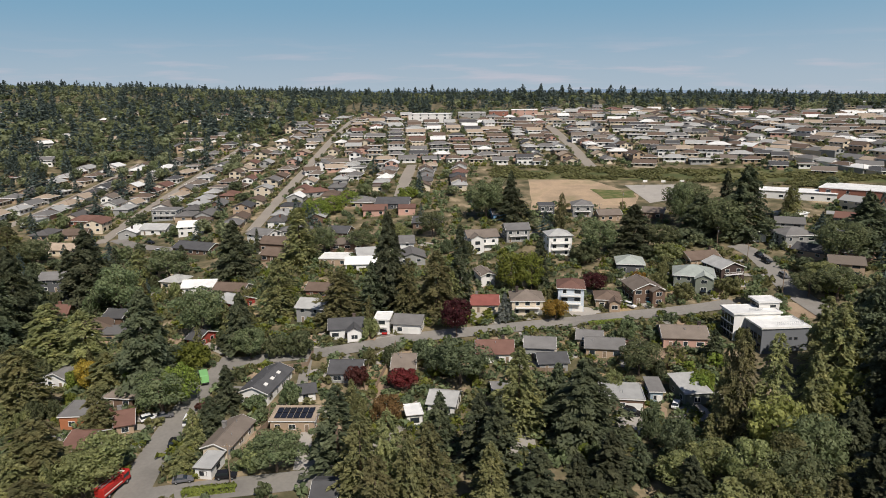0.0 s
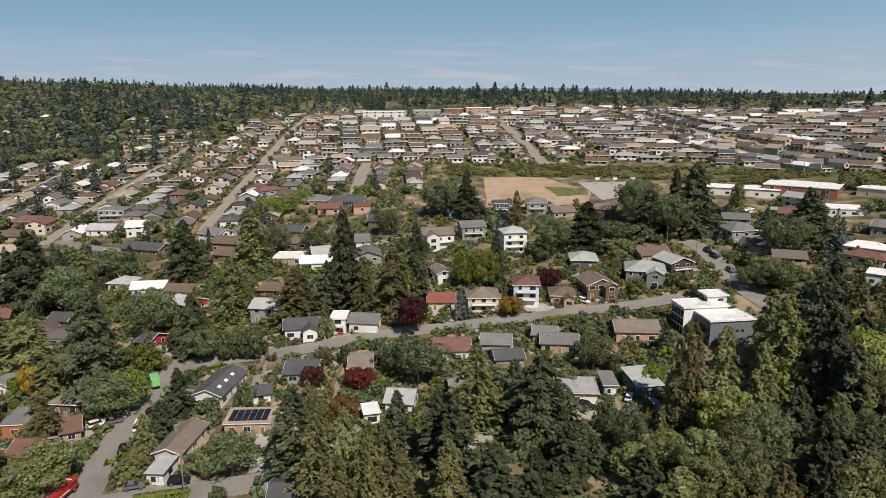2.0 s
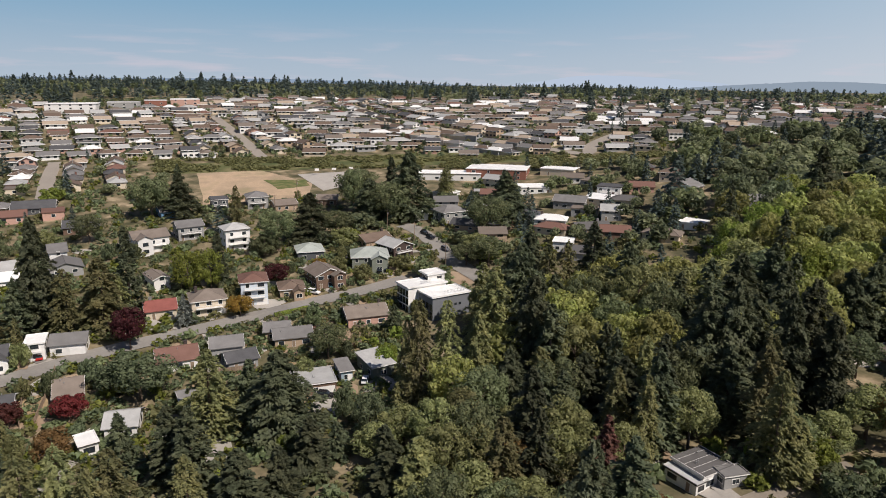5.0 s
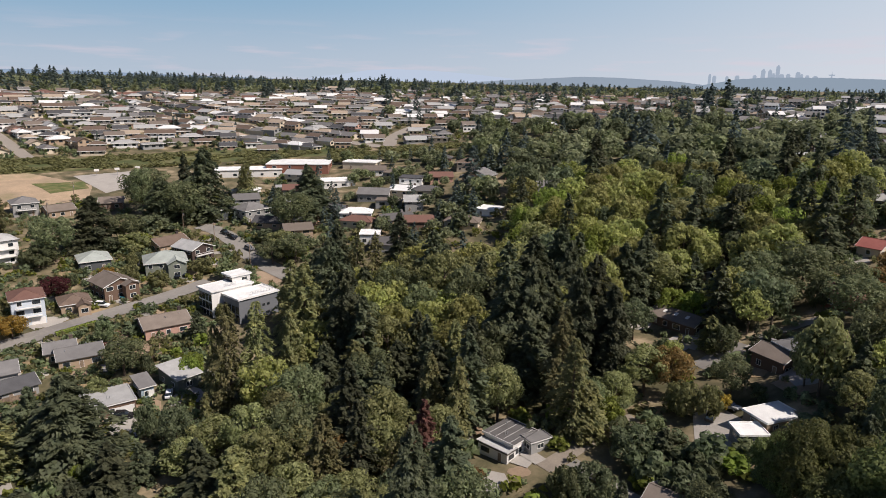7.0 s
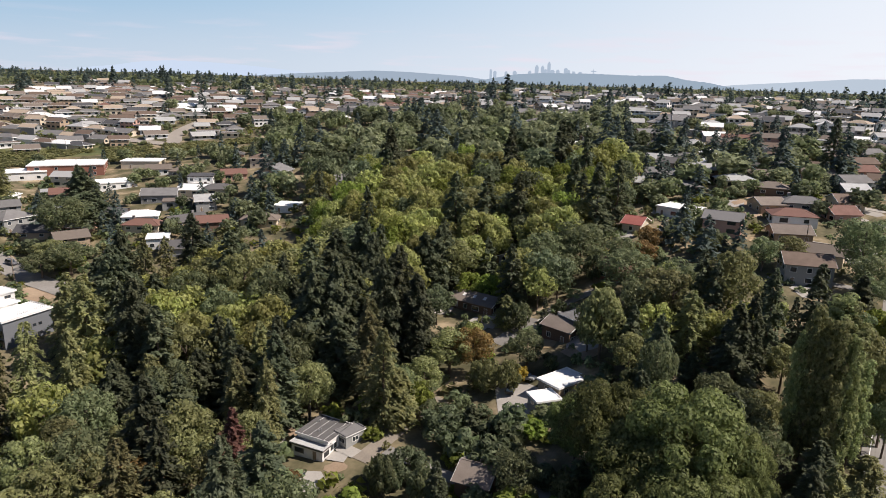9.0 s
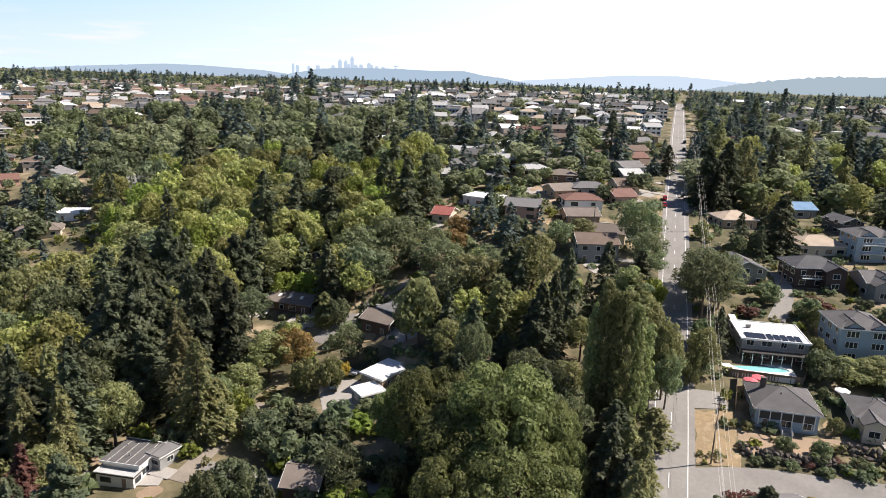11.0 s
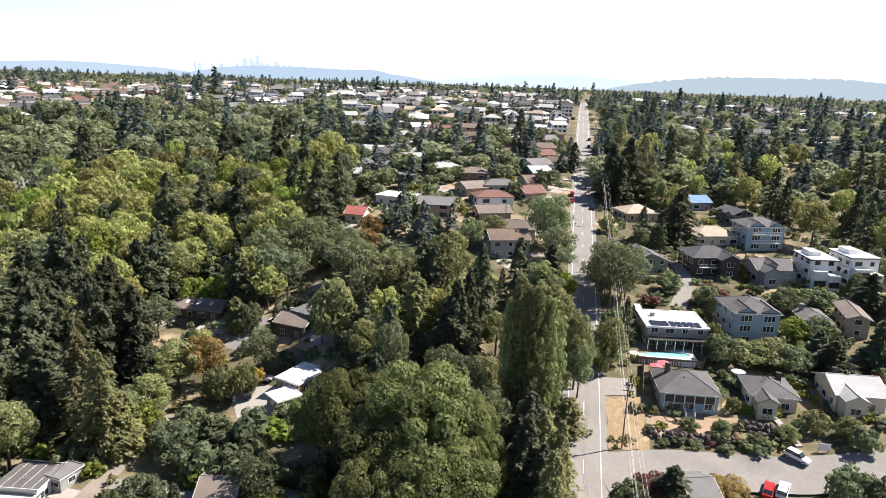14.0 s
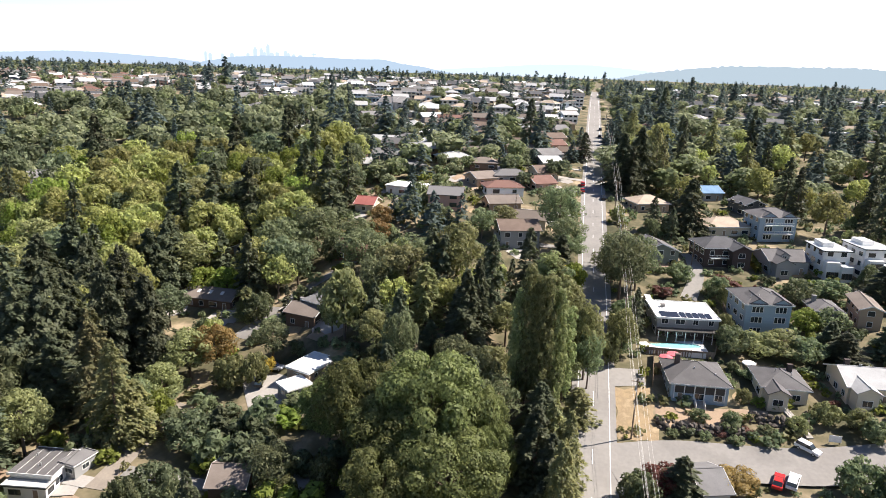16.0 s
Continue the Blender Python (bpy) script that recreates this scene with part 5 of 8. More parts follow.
house(276.7, 17.8, -54.4, 9.5, 10, 3.2, "gable", "x", walls="tan", top="grey-brown", floor=38.1)
house(408.4, -16.0, -58.4, 11.7, 11, 3, "gable", "x", walls="cream", top="grey", floor=47.7)
house(377.6, -12.5, -61.0, 12.9, 11, 3, "gable", "x", walls="cream", top="brown", floor=45.8)
house(357.6, -13.0, -61.5, 9.8, 11, 3, "gable", "x", walls="pink", top="red-brown", floor=44.3)
house(330.2, -9.1, -51.6, 11.6, 11, 3, "gable", "x", walls="white", top="grey", floor=42.6)
house(312.3, -9.7, -63.2, 9.4, 11, 3, "gable", "x", walls="grey", top="light grey", floor=41.3)
house(293.6, -7.5, -65.9, 9.3, 11, 3.2, "gable", "x", walls="cream", top="brown", floor=39.3)
house(277.6, -5.9, -59.4, 9.4, 11, 3.2, "gable", "x", walls="pink", top="red-brown", floor=37.3)
house(265.9, -47.1, -71.8, 12.8, 11, 3.2, "hip", "x", walls="tan", top="tan", floor=33.6)
house(287.8, -74.3, -73.1, 8.4, 10, 3.4, "gable", "x", walls="grey", top="blue", floor=35.2)
house(271.8, -85.6, -69.0, 9.1, 10, 4.5, "gable", "y", walls="dark grey", top="dark grey", floor=33.0)
house(247.0, -70.5, -76.4, 15.3, 11, 3.4, "hip", "x", walls="cream", top="tan", floor=30.3)
house(245.1, -85.7, -79.3, 13.2, 11, 8.4, "hip", "x", walls="blue-grey", top="charcoal", floor=29.9, extras="balcony,gables,triples")
house(213.7, -41.4, -76.3, 11.8, 11, 5, "gable", "y", walls="green-grey", top="charcoal", floor=27.0, extras="chimney,deck")
house(218.1, -62.2, -78.2, 13.9, 11, 6, "hip", "x", walls="dark brown", top="dark grey", floor=27.1, extras="balcony,wing")
house(215.2, -80.2, -81.6, 12.0, 11, 4.4, "gable", "x", walls="grey", top="charcoal", floor=26.7, extras="wing,dormer")
house(214.5, -93.3, -85.2, 7.9, 11, 8.2, "flat", "x", walls="white", top="white", floor=26.9, extras="stepped")
house(214.5, -104.4, -79.7, 8.6, 11, 9, "flat", "x", walls="white", top="white", floor=27.4, extras="stepped")
house(176.5, -62.3, -84.0, 11.3, 12, 8.6, "hip", "x", walls="blue-grey", top="charcoal", floor=20.9, extras="vents,gables,triples")
house(145.4, -40.2, -90.0, 12.0, 12, 4.4, "hip", "x", walls="blue-grey", top="charcoal", floor=16.2, extras="chimney,vents,stairs")
house(182.3, -80.6, -91.8, 6.8, 9, 4, "hip", "x", walls="brown", top="charcoal", floor=22.4, extras="chimney,deck,wing")
house(182.0, -90.8, -99.0, 5.3, 12, 5.5, "gable", "y", walls="tan", top="grey-brown", floor=22.8)
house(146.9, -58.7, -91.8, 9.4, 10, 3.6, "hip", "x", walls="cream", top="charcoal", floor=16.7, extras="chimney,vents,wing")
house(148.3, -76.5, -89.2, 10.3, 11, 4, "gable", "x", walls="cream", top="light grey", floor=17.8, extras="chimney,vents,wing")
house(112.2, -35.4, -76.6, 5.0, 9, 3.4, "gable", "x", walls="grey", top="grey", floor=11.9)
house(-25.2, 129.3, -1.0, 4.7, 8, 3.2, "gable", "x", walls="blue-grey", top="dark grey", floor=0.0)
house(172.4, -42.4, -87.0, 15.1, 12.5, 5.2, "flat", "x", walls="grey", top="white", floor=20.5, extras="solar,veranda,chimney")
house(195.5, 372.5, -29.2, 38.0, 16, 4, "flat", "x", walls="white", top="white", floor=25.1, name="building", label="white flat-roofed public building with a white roof")
house(225.6, 364.1, -39.7, 36.6, 24, 6, "flat", "x", walls="brick", top="white", floor=25.6, name="building", label="brick-red flat-roofed public building with a white roof")
house(257.8, 343.9, -53.2, 20.9, 14, 4, "flat", "x", walls="cream", top="white", floor=27.7, name="building", label="cream flat-roofed public building with a white roof")
house(410.8, 203.1, -69.2, 25.9, 16, 4, "flat", "x", walls="white", top="white", floor=42.6, name="building", label="white flat-roofed public building with a white roof")
house(435.2, 192.9, -86.3, 13.8, 14, 6, "flat", "x", walls="grey", top="light grey", floor=44.8, name="building", label="grey flat-roofed public building with a light grey roof")
house(-10.6, 677.9, -7.2, 39.0, 30, 8, "flat", "x", walls="white", top="white", floor=54.5, name="building", label="white flat-roofed public building with a white roof")
house(82.7, 695.8, -5.1, 25.2, 25, 8, "flat", "x", walls="pink", top="white", floor=57.0, name="building", label="pink flat-roofed public building with a white roof")
house(30.5, 695.1, -4.0, 27.0, 25, 6, "flat", "x", walls="grey", top="light grey", floor=56.9, name="building", label="grey flat-roofed public building with a light grey roof")
house(57.1, 697.3, -4.4, 18.7, 25, 7, "flat", "x", walls="brick", top="light grey", floor=57.2, name="building", label="brick flat-roofed public building with a light grey roof")
house(454.7, 200.2, -87.5, 14.0, 16, 6, "flat", "x", walls="grey", top="white", floor=46.4, name="building", label="grey flat-roofed public building with a white roof")
house(462.6, 93.0, -108.4, 11.3, 16, 8, "gable", "x", walls="light blue", top="grey", floor=51.1, name="building", label="light blue flat-roofed public building with a grey roof")
house(461.8, 87.1, -79.2, 7.7, 16, 8, "gable", "x", walls="grey", top="grey", floor=51.4, name="building", label="grey flat-roofed public building with a grey roof")


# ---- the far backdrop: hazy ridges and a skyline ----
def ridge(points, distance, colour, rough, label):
    """A ridge that glows in haze colour: turn and height in degrees at a few places, joined by a rough line."""
    # the haze is emitted by the ridge itself, which takes no sunlight
    m = glow("haze_glow_ridge", colour)
    a = np.arange(points[0][0], points[-1][0], -0.06)
    e = np.interp(-a, [-p[0] for p in points], [p[1] for p in points])
    bm, prev = bmesh.new(), None
    for i, (t, h) in enumerate(zip(a, e)):
        h += rough * (noise.noise(Vector((t * 3.1, 0, 1))) + 0.6 * noise.noise(Vector((t * 14, 3, 1))))
        x, y = -distance * math.sin(radians(t)), distance * math.cos(radians(t))
        row = []
        for k, dd in ((0, 0), (1, 60), (1, 160), (0, 220)):
            f = (distance + dd) / distance
            row.append(bm.verts.new((x * f, y * f, 85 + (distance + dd) * math.tan(radians(h)) if k else -60)))
        if prev:
            for q in range(3):
                bm.faces.new((prev[q], row[q], row[q + 1], prev[q + 1]))
        prev = row
    bmesh.ops.recalc_face_normals(bm, faces=bm.faces[:])
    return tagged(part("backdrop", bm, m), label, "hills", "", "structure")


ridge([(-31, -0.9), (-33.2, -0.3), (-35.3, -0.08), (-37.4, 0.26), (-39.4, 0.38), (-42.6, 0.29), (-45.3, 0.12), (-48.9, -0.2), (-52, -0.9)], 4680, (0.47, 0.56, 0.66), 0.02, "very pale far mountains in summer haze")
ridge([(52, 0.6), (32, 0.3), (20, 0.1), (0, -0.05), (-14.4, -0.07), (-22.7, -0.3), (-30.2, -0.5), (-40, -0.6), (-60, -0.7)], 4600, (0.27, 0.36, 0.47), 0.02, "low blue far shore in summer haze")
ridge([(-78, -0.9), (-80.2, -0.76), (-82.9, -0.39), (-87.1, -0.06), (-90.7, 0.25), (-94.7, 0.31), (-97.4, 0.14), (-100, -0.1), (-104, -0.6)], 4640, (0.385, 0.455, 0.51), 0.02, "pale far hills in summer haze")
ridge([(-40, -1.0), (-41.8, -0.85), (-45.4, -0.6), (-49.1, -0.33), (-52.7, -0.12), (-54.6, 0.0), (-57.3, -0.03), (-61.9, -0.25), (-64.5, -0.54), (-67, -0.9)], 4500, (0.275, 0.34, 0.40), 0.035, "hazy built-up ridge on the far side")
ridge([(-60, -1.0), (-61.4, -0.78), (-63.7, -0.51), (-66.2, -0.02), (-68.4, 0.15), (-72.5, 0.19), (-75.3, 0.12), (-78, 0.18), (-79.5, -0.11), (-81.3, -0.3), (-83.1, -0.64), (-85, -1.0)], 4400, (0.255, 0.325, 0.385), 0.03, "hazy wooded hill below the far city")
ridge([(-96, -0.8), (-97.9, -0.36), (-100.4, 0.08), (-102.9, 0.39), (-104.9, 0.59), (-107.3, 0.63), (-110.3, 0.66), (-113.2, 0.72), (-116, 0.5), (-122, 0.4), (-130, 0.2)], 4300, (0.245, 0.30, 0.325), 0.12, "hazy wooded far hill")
# towers too give off their haze as an even glow
tower_haze = glow("haze_glow_tower", (0.33, 0.40, 0.47))
for t, e, w in ((-64.27, 0.33, 22), (-64.6, 0.22, 30), (-67.4, 0.3, 30), (-67.95, 0.7, 34), (-68.41, 0.66, 30), (-68.65, 0.45, 26), (-68.92, 0.97, 30), (-69.2, 0.4, 40), (-69.63, 0.43, 34), (-70.26, 0.57, 34), (-70.5, 0.42, 24), (-70.88, 0.33, 30), (-71.4, 0.3, 40), (-72.43, 0.44, 7), (-66.2, 0.26, 36), (-65.5, 0.2, 26)):
    d, w = 4655, w * 0.72
    z = 85 + d * math.tan(radians(e))
    bm = bmesh.new()
    if w < 6:
        tube(bm, (0, 0, -40), (0, 0, z), 5, 3, 8)
        tube(bm, (0, 0, z - 9), (0, 0, z - 3), 14, 20, 12)
        tube(bm, (0, 0, z), (0, 0, z + 12), 1.5, 0.5, 6)
    else:
        box(bm, -w / 2, -w / 2, -40, w / 2, w / 2, z - 6)
        box(bm, -w / 3, -w / 3, z - 6, w / 3, w / 3, z)
        if e > 0.6:
            box(bm, -w / 5, -w / 5, z, w / 5, w / 5, z + 5)
    ob = part("tower", bm, tower_haze)
    ob.matrix_world = pose(-d * math.sin(radians(t)), d * math.cos(radians(t)), 0, 0, 0, t)
    tagged(ob, "distant high-rise tower in pale haze", "tower", "far skyline")


# ---- the white modern house, the pool, vehicles and garden things ----
def modern_house(x, y, turn, w, z):
    base = new("house")
    base.matrix_world = pose(x, y, z, 0, 0, turn)
    tagged(base, "white and grey modern house with flat white roof terraces", "house")

    def volume(x0, y0, x1, y1, h, mat_):
        boxed("wall", (x0, y0, -4, x1, y1, h), mat_, base)
        bm = bmesh.new()
        box(bm, x0 - 0.5, y0 - 0.5, h, x1 + 0.5, y1 + 0.5, h + 0.35)
        part("roof", bm, RM["white"], base)
        bm = bmesh.new()
        t = 0.15
        for q in ((x0 - 0.5, y0 - 0.5, x1 + 0.5, y0 - 0.5 + t), (x0 - 0.5, y1 + 0.5 - t, x1 + 0.5, y1 + 0.5), (x0 - 0.5, y0 - 0.5 + t, x0 - 0.5 + t, y1 + 0.5 - t), (x1 + 0.5 - t, y0 - 0.5 + t, x1 + 0.5, y1 + 0.5 - t)):
            box(bm, q[0], q[1], h + 0.35, q[2], q[3], h + 0.55)
        part("parapet", bm, M["trim"], base)
        for s in range(int(h // 2.9)):
            # small windows in the plain front, tall glazing along the side
            for u in ((0.62, 0.74) if s else (0.7,)):
                add_window(base, x0 + u * (x1 - x0), y0, 1.3 + s * 2.9, 0, 0.9, 0.7, M["dark_trim"])
            n = max(2, int((y1 - y0) / 1.9))
            for i in range(n):
                add_window(base, x0, y0 + (i + 0.5) / n * (y1 - y0), 0.4 + s * 2.9, -90, 1.6, 2.2, M["dark_trim"])
            add_window(base, x1, y0 + 0.5 * (y1 - y0), 0.8 + s * 2.9, 90, 1.4, 1.5, M["dark_trim"])

    def railing(x0, y0, x1, y1, h):
        bm = bmesh.new()
        k = 14
        for i in range(k + 1):
            u = i / k
            px, py = x0 + (x1 - x0) * u, y0 + (y1 - y0) * u
            box(bm, px - 0.025, py - 0.025, h, px + 0.025, py + 0.025, h + 1.0)
        tube(bm, (x0, y0, h + 1.0), (x1, y1, h + 1.0), 0.04, 0.04, 6)
        tube(bm, (x0, y0, h + 0.5), (x1, y1, h + 0.5), 0.025, 0.025, 6)
        part("railing", bm, M["steel"], base, "thin metal terrace railing")

    volume(-w / 2 + 0.5, 0.6, w / 2 - 0.5, 10, 8.0, WM["slate"])
    volume(-w / 2 - 3.5, 10.6, w / 2 - 4, 19, 9.4, WM["white"])
    volume(w / 2 - 9, 15, w / 2 - 2, 21, 11.6, WM["white"])
    railing(-w / 2 + 6, 2.0, w / 2 - 1.5, 2.0, 8.55)
    railing(w / 2 - 1.5, 2.0, w / 2 - 1.5, 9, 8.55)
    railing(-w / 2 + 2, 12, w / 2 - 9.5, 12, 9.95)
    TAKEN.append((x + 4, y + 9, 12))


def pool(x, y, turn, w):
    z = ground(x, y) + 0.25
    base = new("swimming_pool")
    base.matrix_world = pose(x, y, z, 0, 0, turn)
    tagged(base, "turquoise kidney-shaped swimming pool with a white deck", "swimming pool")
    ring = []
    for i in range(40):
        a = 2 * math.pi * i / 40
        r = 1 + 0.16 * math.cos(2 * a + 0.6) + 0.1 * math.cos(3 * a)
        ring.append((math.cos(a) * w * 0.46 * r, math.sin(a) * 2.7 * r))
    X, Y = w * 0.64, 4.6
    bm = bmesh.new()
    outer = []
    for px, py in ring:
        k = max(abs(px) / X, abs(py) / Y)
        outer.append((px / k, py / k))
    loops = [[bm.verts.new((px, py, zz)) for px, py in line] for line, zz in ((outer, -2.5), (outer, 0.1), (ring, 0.1), (ring, -1.2))]
    for a, b in zip(loops, loops[1:]):
        for i in range(40):
            j = (i + 1) % 40
            bm.faces.new((a[i], a[j], b[j], b[i]))
    part("deck", bm, M["canvas"], base, "white concrete pool deck")
    bm = bmesh.new()
    bm.faces.new([bm.verts.new((px, py, -0.08)) for px, py in ring])
    part("water", bm, M["water"], base, "turquoise pool water")
    bm = bmesh.new()
    for s in (-0.25, 0.25):
        tube(bm, (w * 0.4, s, -0.1), (w * 0.4, s, 0.9), 0.03, 0.03, 6)
        tube(bm, (w * 0.4, s, 0.9), (w * 0.5, s, 0.1), 0.03, 0.03, 6)
    part("ladder", bm, M["steel"], base)
    TAKEN.append((x, y, 6))


CAR_CACHE = {}


def car(x, y, turn, colour, kind):
    """A parked car: body, glasshouse, lamps and four wheels with rims."""
    length, width, h = {"sedan": (4.6, 1.8, 1.42), "suv": (4.7, 1.9, 1.72), "van": (5.2, 2.0, 2.2)}[kind]
    z = ground(x, y) + 0.3
    e = 2.0
    slope = Vector((ground(x + e * math.cos(radians(turn)), y + e * math.sin(radians(turn))) - ground(x - e * math.cos(radians(turn)), y - e * math.sin(radians(turn))), 2 * e))
    base = new("car")
    base.matrix_world = pose(x, y, z) @ pose(0, 0, 0, 0, 0, turn) @ pose(0, 0, 0, 0, -math.degrees(math.atan2(slope.x, slope.y)), 0)
    tagged(base, f"parked {colour} {kind if kind != 'suv' else 'estate car'} beside the street", "car", "parked cars")
    key = (kind, colour)
    if key not in CAR_CACHE:
        L, W = length / 2, width / 2
        body_p = {"sedan": [(-L, .35), (-L, .85), (-L + .1, .95), (L - 1.3, .95), (L - .1, .78), (L, .6), (L, .35)], "suv": [(-L, .4), (-L, 1.05), (L - 1.2, 1.05), (L - .1, .9), (L, .7), (L, .4)], "van": [(-L, .4), (-L, 1.15), (L - .9, 1.15), (L - .05, .95), (L, .7), (L, .4)]}[kind]
        top_p = {"sedan": [(-L + .35, .95), (-L + 1.1, h), (L - 2.2, h), (L - 1.35, .95)], "suv": [(-L + .1, 1.05), (-L + .4, h), (L - 2.0, h), (L - 1.25, 1.05)], "van": [(-L + .05, 1.15), (-L + .15, h), (L - 1.5, h), (L - .95, 1.15)]}[kind]

        def prism(prof, half, lean=0.0):
            bm = bmesh.new()
            zb, zt = min(p[1] for p in prof), max(p[1] for p in prof)
            sides = []
            for s in (-1, 1):
                sides.append([bm.verts.new((px, s * (half - lean * (pz - zb) / (zt - zb)), pz)) for px, pz in prof])
            bm.faces.new(sides[0])
            bm.faces.new(sides[1][::-1])
            n = len(prof)
            for i in range(n):
                j = (i + 1) % n
                bm.faces.new((sides[0][j], sides[0][i], sides[1][i], sides[1][j]))
            bmesh.ops.recalc_face_normals(bm, faces=bm.faces[:])
            bmesh.ops.bevel(bm, geom=bm.edges[:], offset=0.06, segments=2, affect="EDGES")
            return bm

        def mesh(name, bm, m):
            me = bpy.data.meshes.new(name)
            bm.to_mesh(me)
            bm.free()
            me.materials.append(m)
            return me

        body = mesh("body", prism(body_p, W), CM[colour])
        glass = mesh("glasshouse", prism(top_p, W - 0.06, 0.16), M["glass"])
        bm = bmesh.new()
        box(bm, top_p[1][0], -W + 0.2, h - 0.03, top_p[2][0], W - 0.2, h + 0.03)
        roof = mesh("roof", bm, CM[colour])
        bm = bmesh.new()
        tube(bm, (0, -0.1, 0), (0, 0.1, 0), 0.34, 0.34, 14)
        wheel = mesh("tyre", bm, M["tyre"])
        bm = bmesh.new()
        tube(bm, (0, -0.12, 0), (0, 0.12, 0), 0.2, 0.2, 10)
        rim = mesh("rim", bm, M["steel"])
        bm = bmesh.new()
        box(bm, -0.04, -0.16, -0.07, 0.04, 0.16, 0.07)
        lamp = mesh("headlight", bm, M["chrome"])
        CAR_CACHE[key] = (body, glass, roof, wheel, rim, lamp)
    body, glass, roof, wheel, rim, lamp = CAR_CACHE[key]
    for nm, me in (("body", body), ("glasshouse", glass), ("roof", roof)):
        o = new(nm, me)
        o.parent = base
    for sx in (-1, 1):
        for sy in (-1, 1):
            o = new("wheel", wheel)
            o.parent = base
            o.matrix_basis = pose(sx * length * 0.31, sy * (width / 2 - 0.1), 0.34)
            r = new("rim", rim)
            r.parent = o
    for sy in (-1, 1):
        o = new("headlight", lamp)
        o.parent = base
        o.matrix_basis = pose(length / 2, sy * (width / 2 - 0.3), 0.7)
    TAKEN.append((x, y, 2.2))
    return base


def wheels(base, spots, r, w):
    for px, py in spots:
        bm = bmesh.new()
        tube(bm, (px, py - w / 2, r), (px, py + w / 2, r), r, r, 14)
        o = part("wheel", bm, M["tyre"], base)
        bm = bmesh.new()
        tube(bm, (px, py - w / 2 - 0.02, r), (px, py + w / 2 + 0.02, r), r * 0.55, r * 0.55, 10)
        part("rim", bm, M["steel"], o)


def box_truck(x, y, turn, colour):
    base = new("truck")
    base.matrix_world = pose(x, y, ground(x, y) + 0.3, 0, 0, turn)
    tagged(base, "bright green and white truck standing on the street", "truck")
    boxed("chassis", (-3.6, -0.9, 0.5, 3.4, 0.9, 0.8), M["dark_trim"], base, bevel=0.03)
    boxed("cargo_box", (-3.8, -1.2, 0.85, 1.3, 1.2, 3.1), CM[colour], base, "bright green cargo box", 0.08)
    boxed("cab", (1.45, -1.1, 0.6, 3.4, 1.1, 2.3), M["trim"], base, "white cab", 0.15)
    boxed("windscreen", (3.3, -0.95, 1.45, 3.43, 0.95, 2.1), M["glass"], base, bevel=0.02)
    wheels(base, [(-2.4, -1), (-2.4, 1), (2.4, -1), (2.4, 1)], 0.48, 0.3)


def fire_engine(x, y, turn):
    base = new("fire_engine")
    base.matrix_world = pose(x, y, ground(x, y) + 0.3, 0, 0, turn)
    tagged(base, "red fire engine with a white ladder, parked", "fire engine")
    boxed("chassis", (-4.4, -1.0, 0.5, 4.2, 1.0, 0.85), M["dark_trim"], base, bevel=0.03)
    boxed("body", (-4.5, -1.25, 0.9, 1.5, 1.25, 2.8), CM["red"], base, "red equipment body", 0.06)
    boxed("cab", (1.65, -1.2, 0.7, 4.3, 1.2, 2.9), CM["red"], base, "red cab", 0.14)
    boxed("windscreen", (4.2, -1.0, 1.7, 4.34, 1.0, 2.5), M["glass"], base, bevel=0.02)
    for s in (-1, 1):
        boxed("side_window", (2.0, s * 1.18 - 0.04, 1.7, 3.8, s * 1.18 + 0.04, 2.45), M["glass"], base)
        boxed("stripe", (-4.4, s * 1.25 - 0.012, 1.35, 1.4, s * 1.25 + 0.012, 1.6), M["trim"], base)
    bm = bmesh.new()
    for s in (-0.5, 0.5):
        box(bm, -4.3, s - 0.06, 3.0, 2.5, s + 0.06, 3.12)
    for i in range(14):
        box(bm, -4.2 + i * 0.5, -0.44, 3.03, -4.14 + i * 0.5, 0.44, 3.09)
    part("ladder", bm, M["steel"], base, "pale metal ladder")
    boxed("light_bar", (2.6, -0.9, 2.95, 2.95, 0.9, 3.1), M["canvas"], base, bevel=0.03)
    wheels(base, [(-3.0, -1.1), (-3.0, 1.1), (2.9, -1.1), (2.9, 1.1)], 0.52, 0.3)
    TAKEN.append((x, y, 4))


def utility_pole(x, y, h, turn=0):
    base = new("utility_pole")
    base.matrix_world = pose(x, y, ground(x, y), 0, 0, turn)
    tagged(base, "weathered wooden utility pole with a crossarm", "utility pole", "utility poles")
    bm = bmesh.new()
    tube(bm, (0, 0, -1), (0, 0, h), 0.17, 0.11, 8)
    part("pole", bm, M["wood"], base)
    boxed("crossarm", (-1.2, -0.06, h - 0.75, 1.2, 0.06, h - 0.6), M["wood"], base)
    for s in (-1.1, -0.5, 0.5, 1.1):
        bm = bmesh.new()
        tube(bm, (s, 0, h - 0.6), (s, 0, h - 0.42), 0.05, 0.03, 6)
        part("insulator", bm, M["canvas"], base)
    bm = bmesh.new()
    tube(bm, (0.28, 0, h - 2.6), (0.28, 0, h - 1.7), 0.2, 0.2, 10)
    part("transformer", bm, M["steel"], base)
    return base


def wire(points, r, label):
    bm = bmesh.new()
    for a, b in zip(points, points[1:]):
        tube(bm, a, b, r, r, 4)
    return tagged(part("power_line", bm, M["wire"]), label, "power line", "power lines")


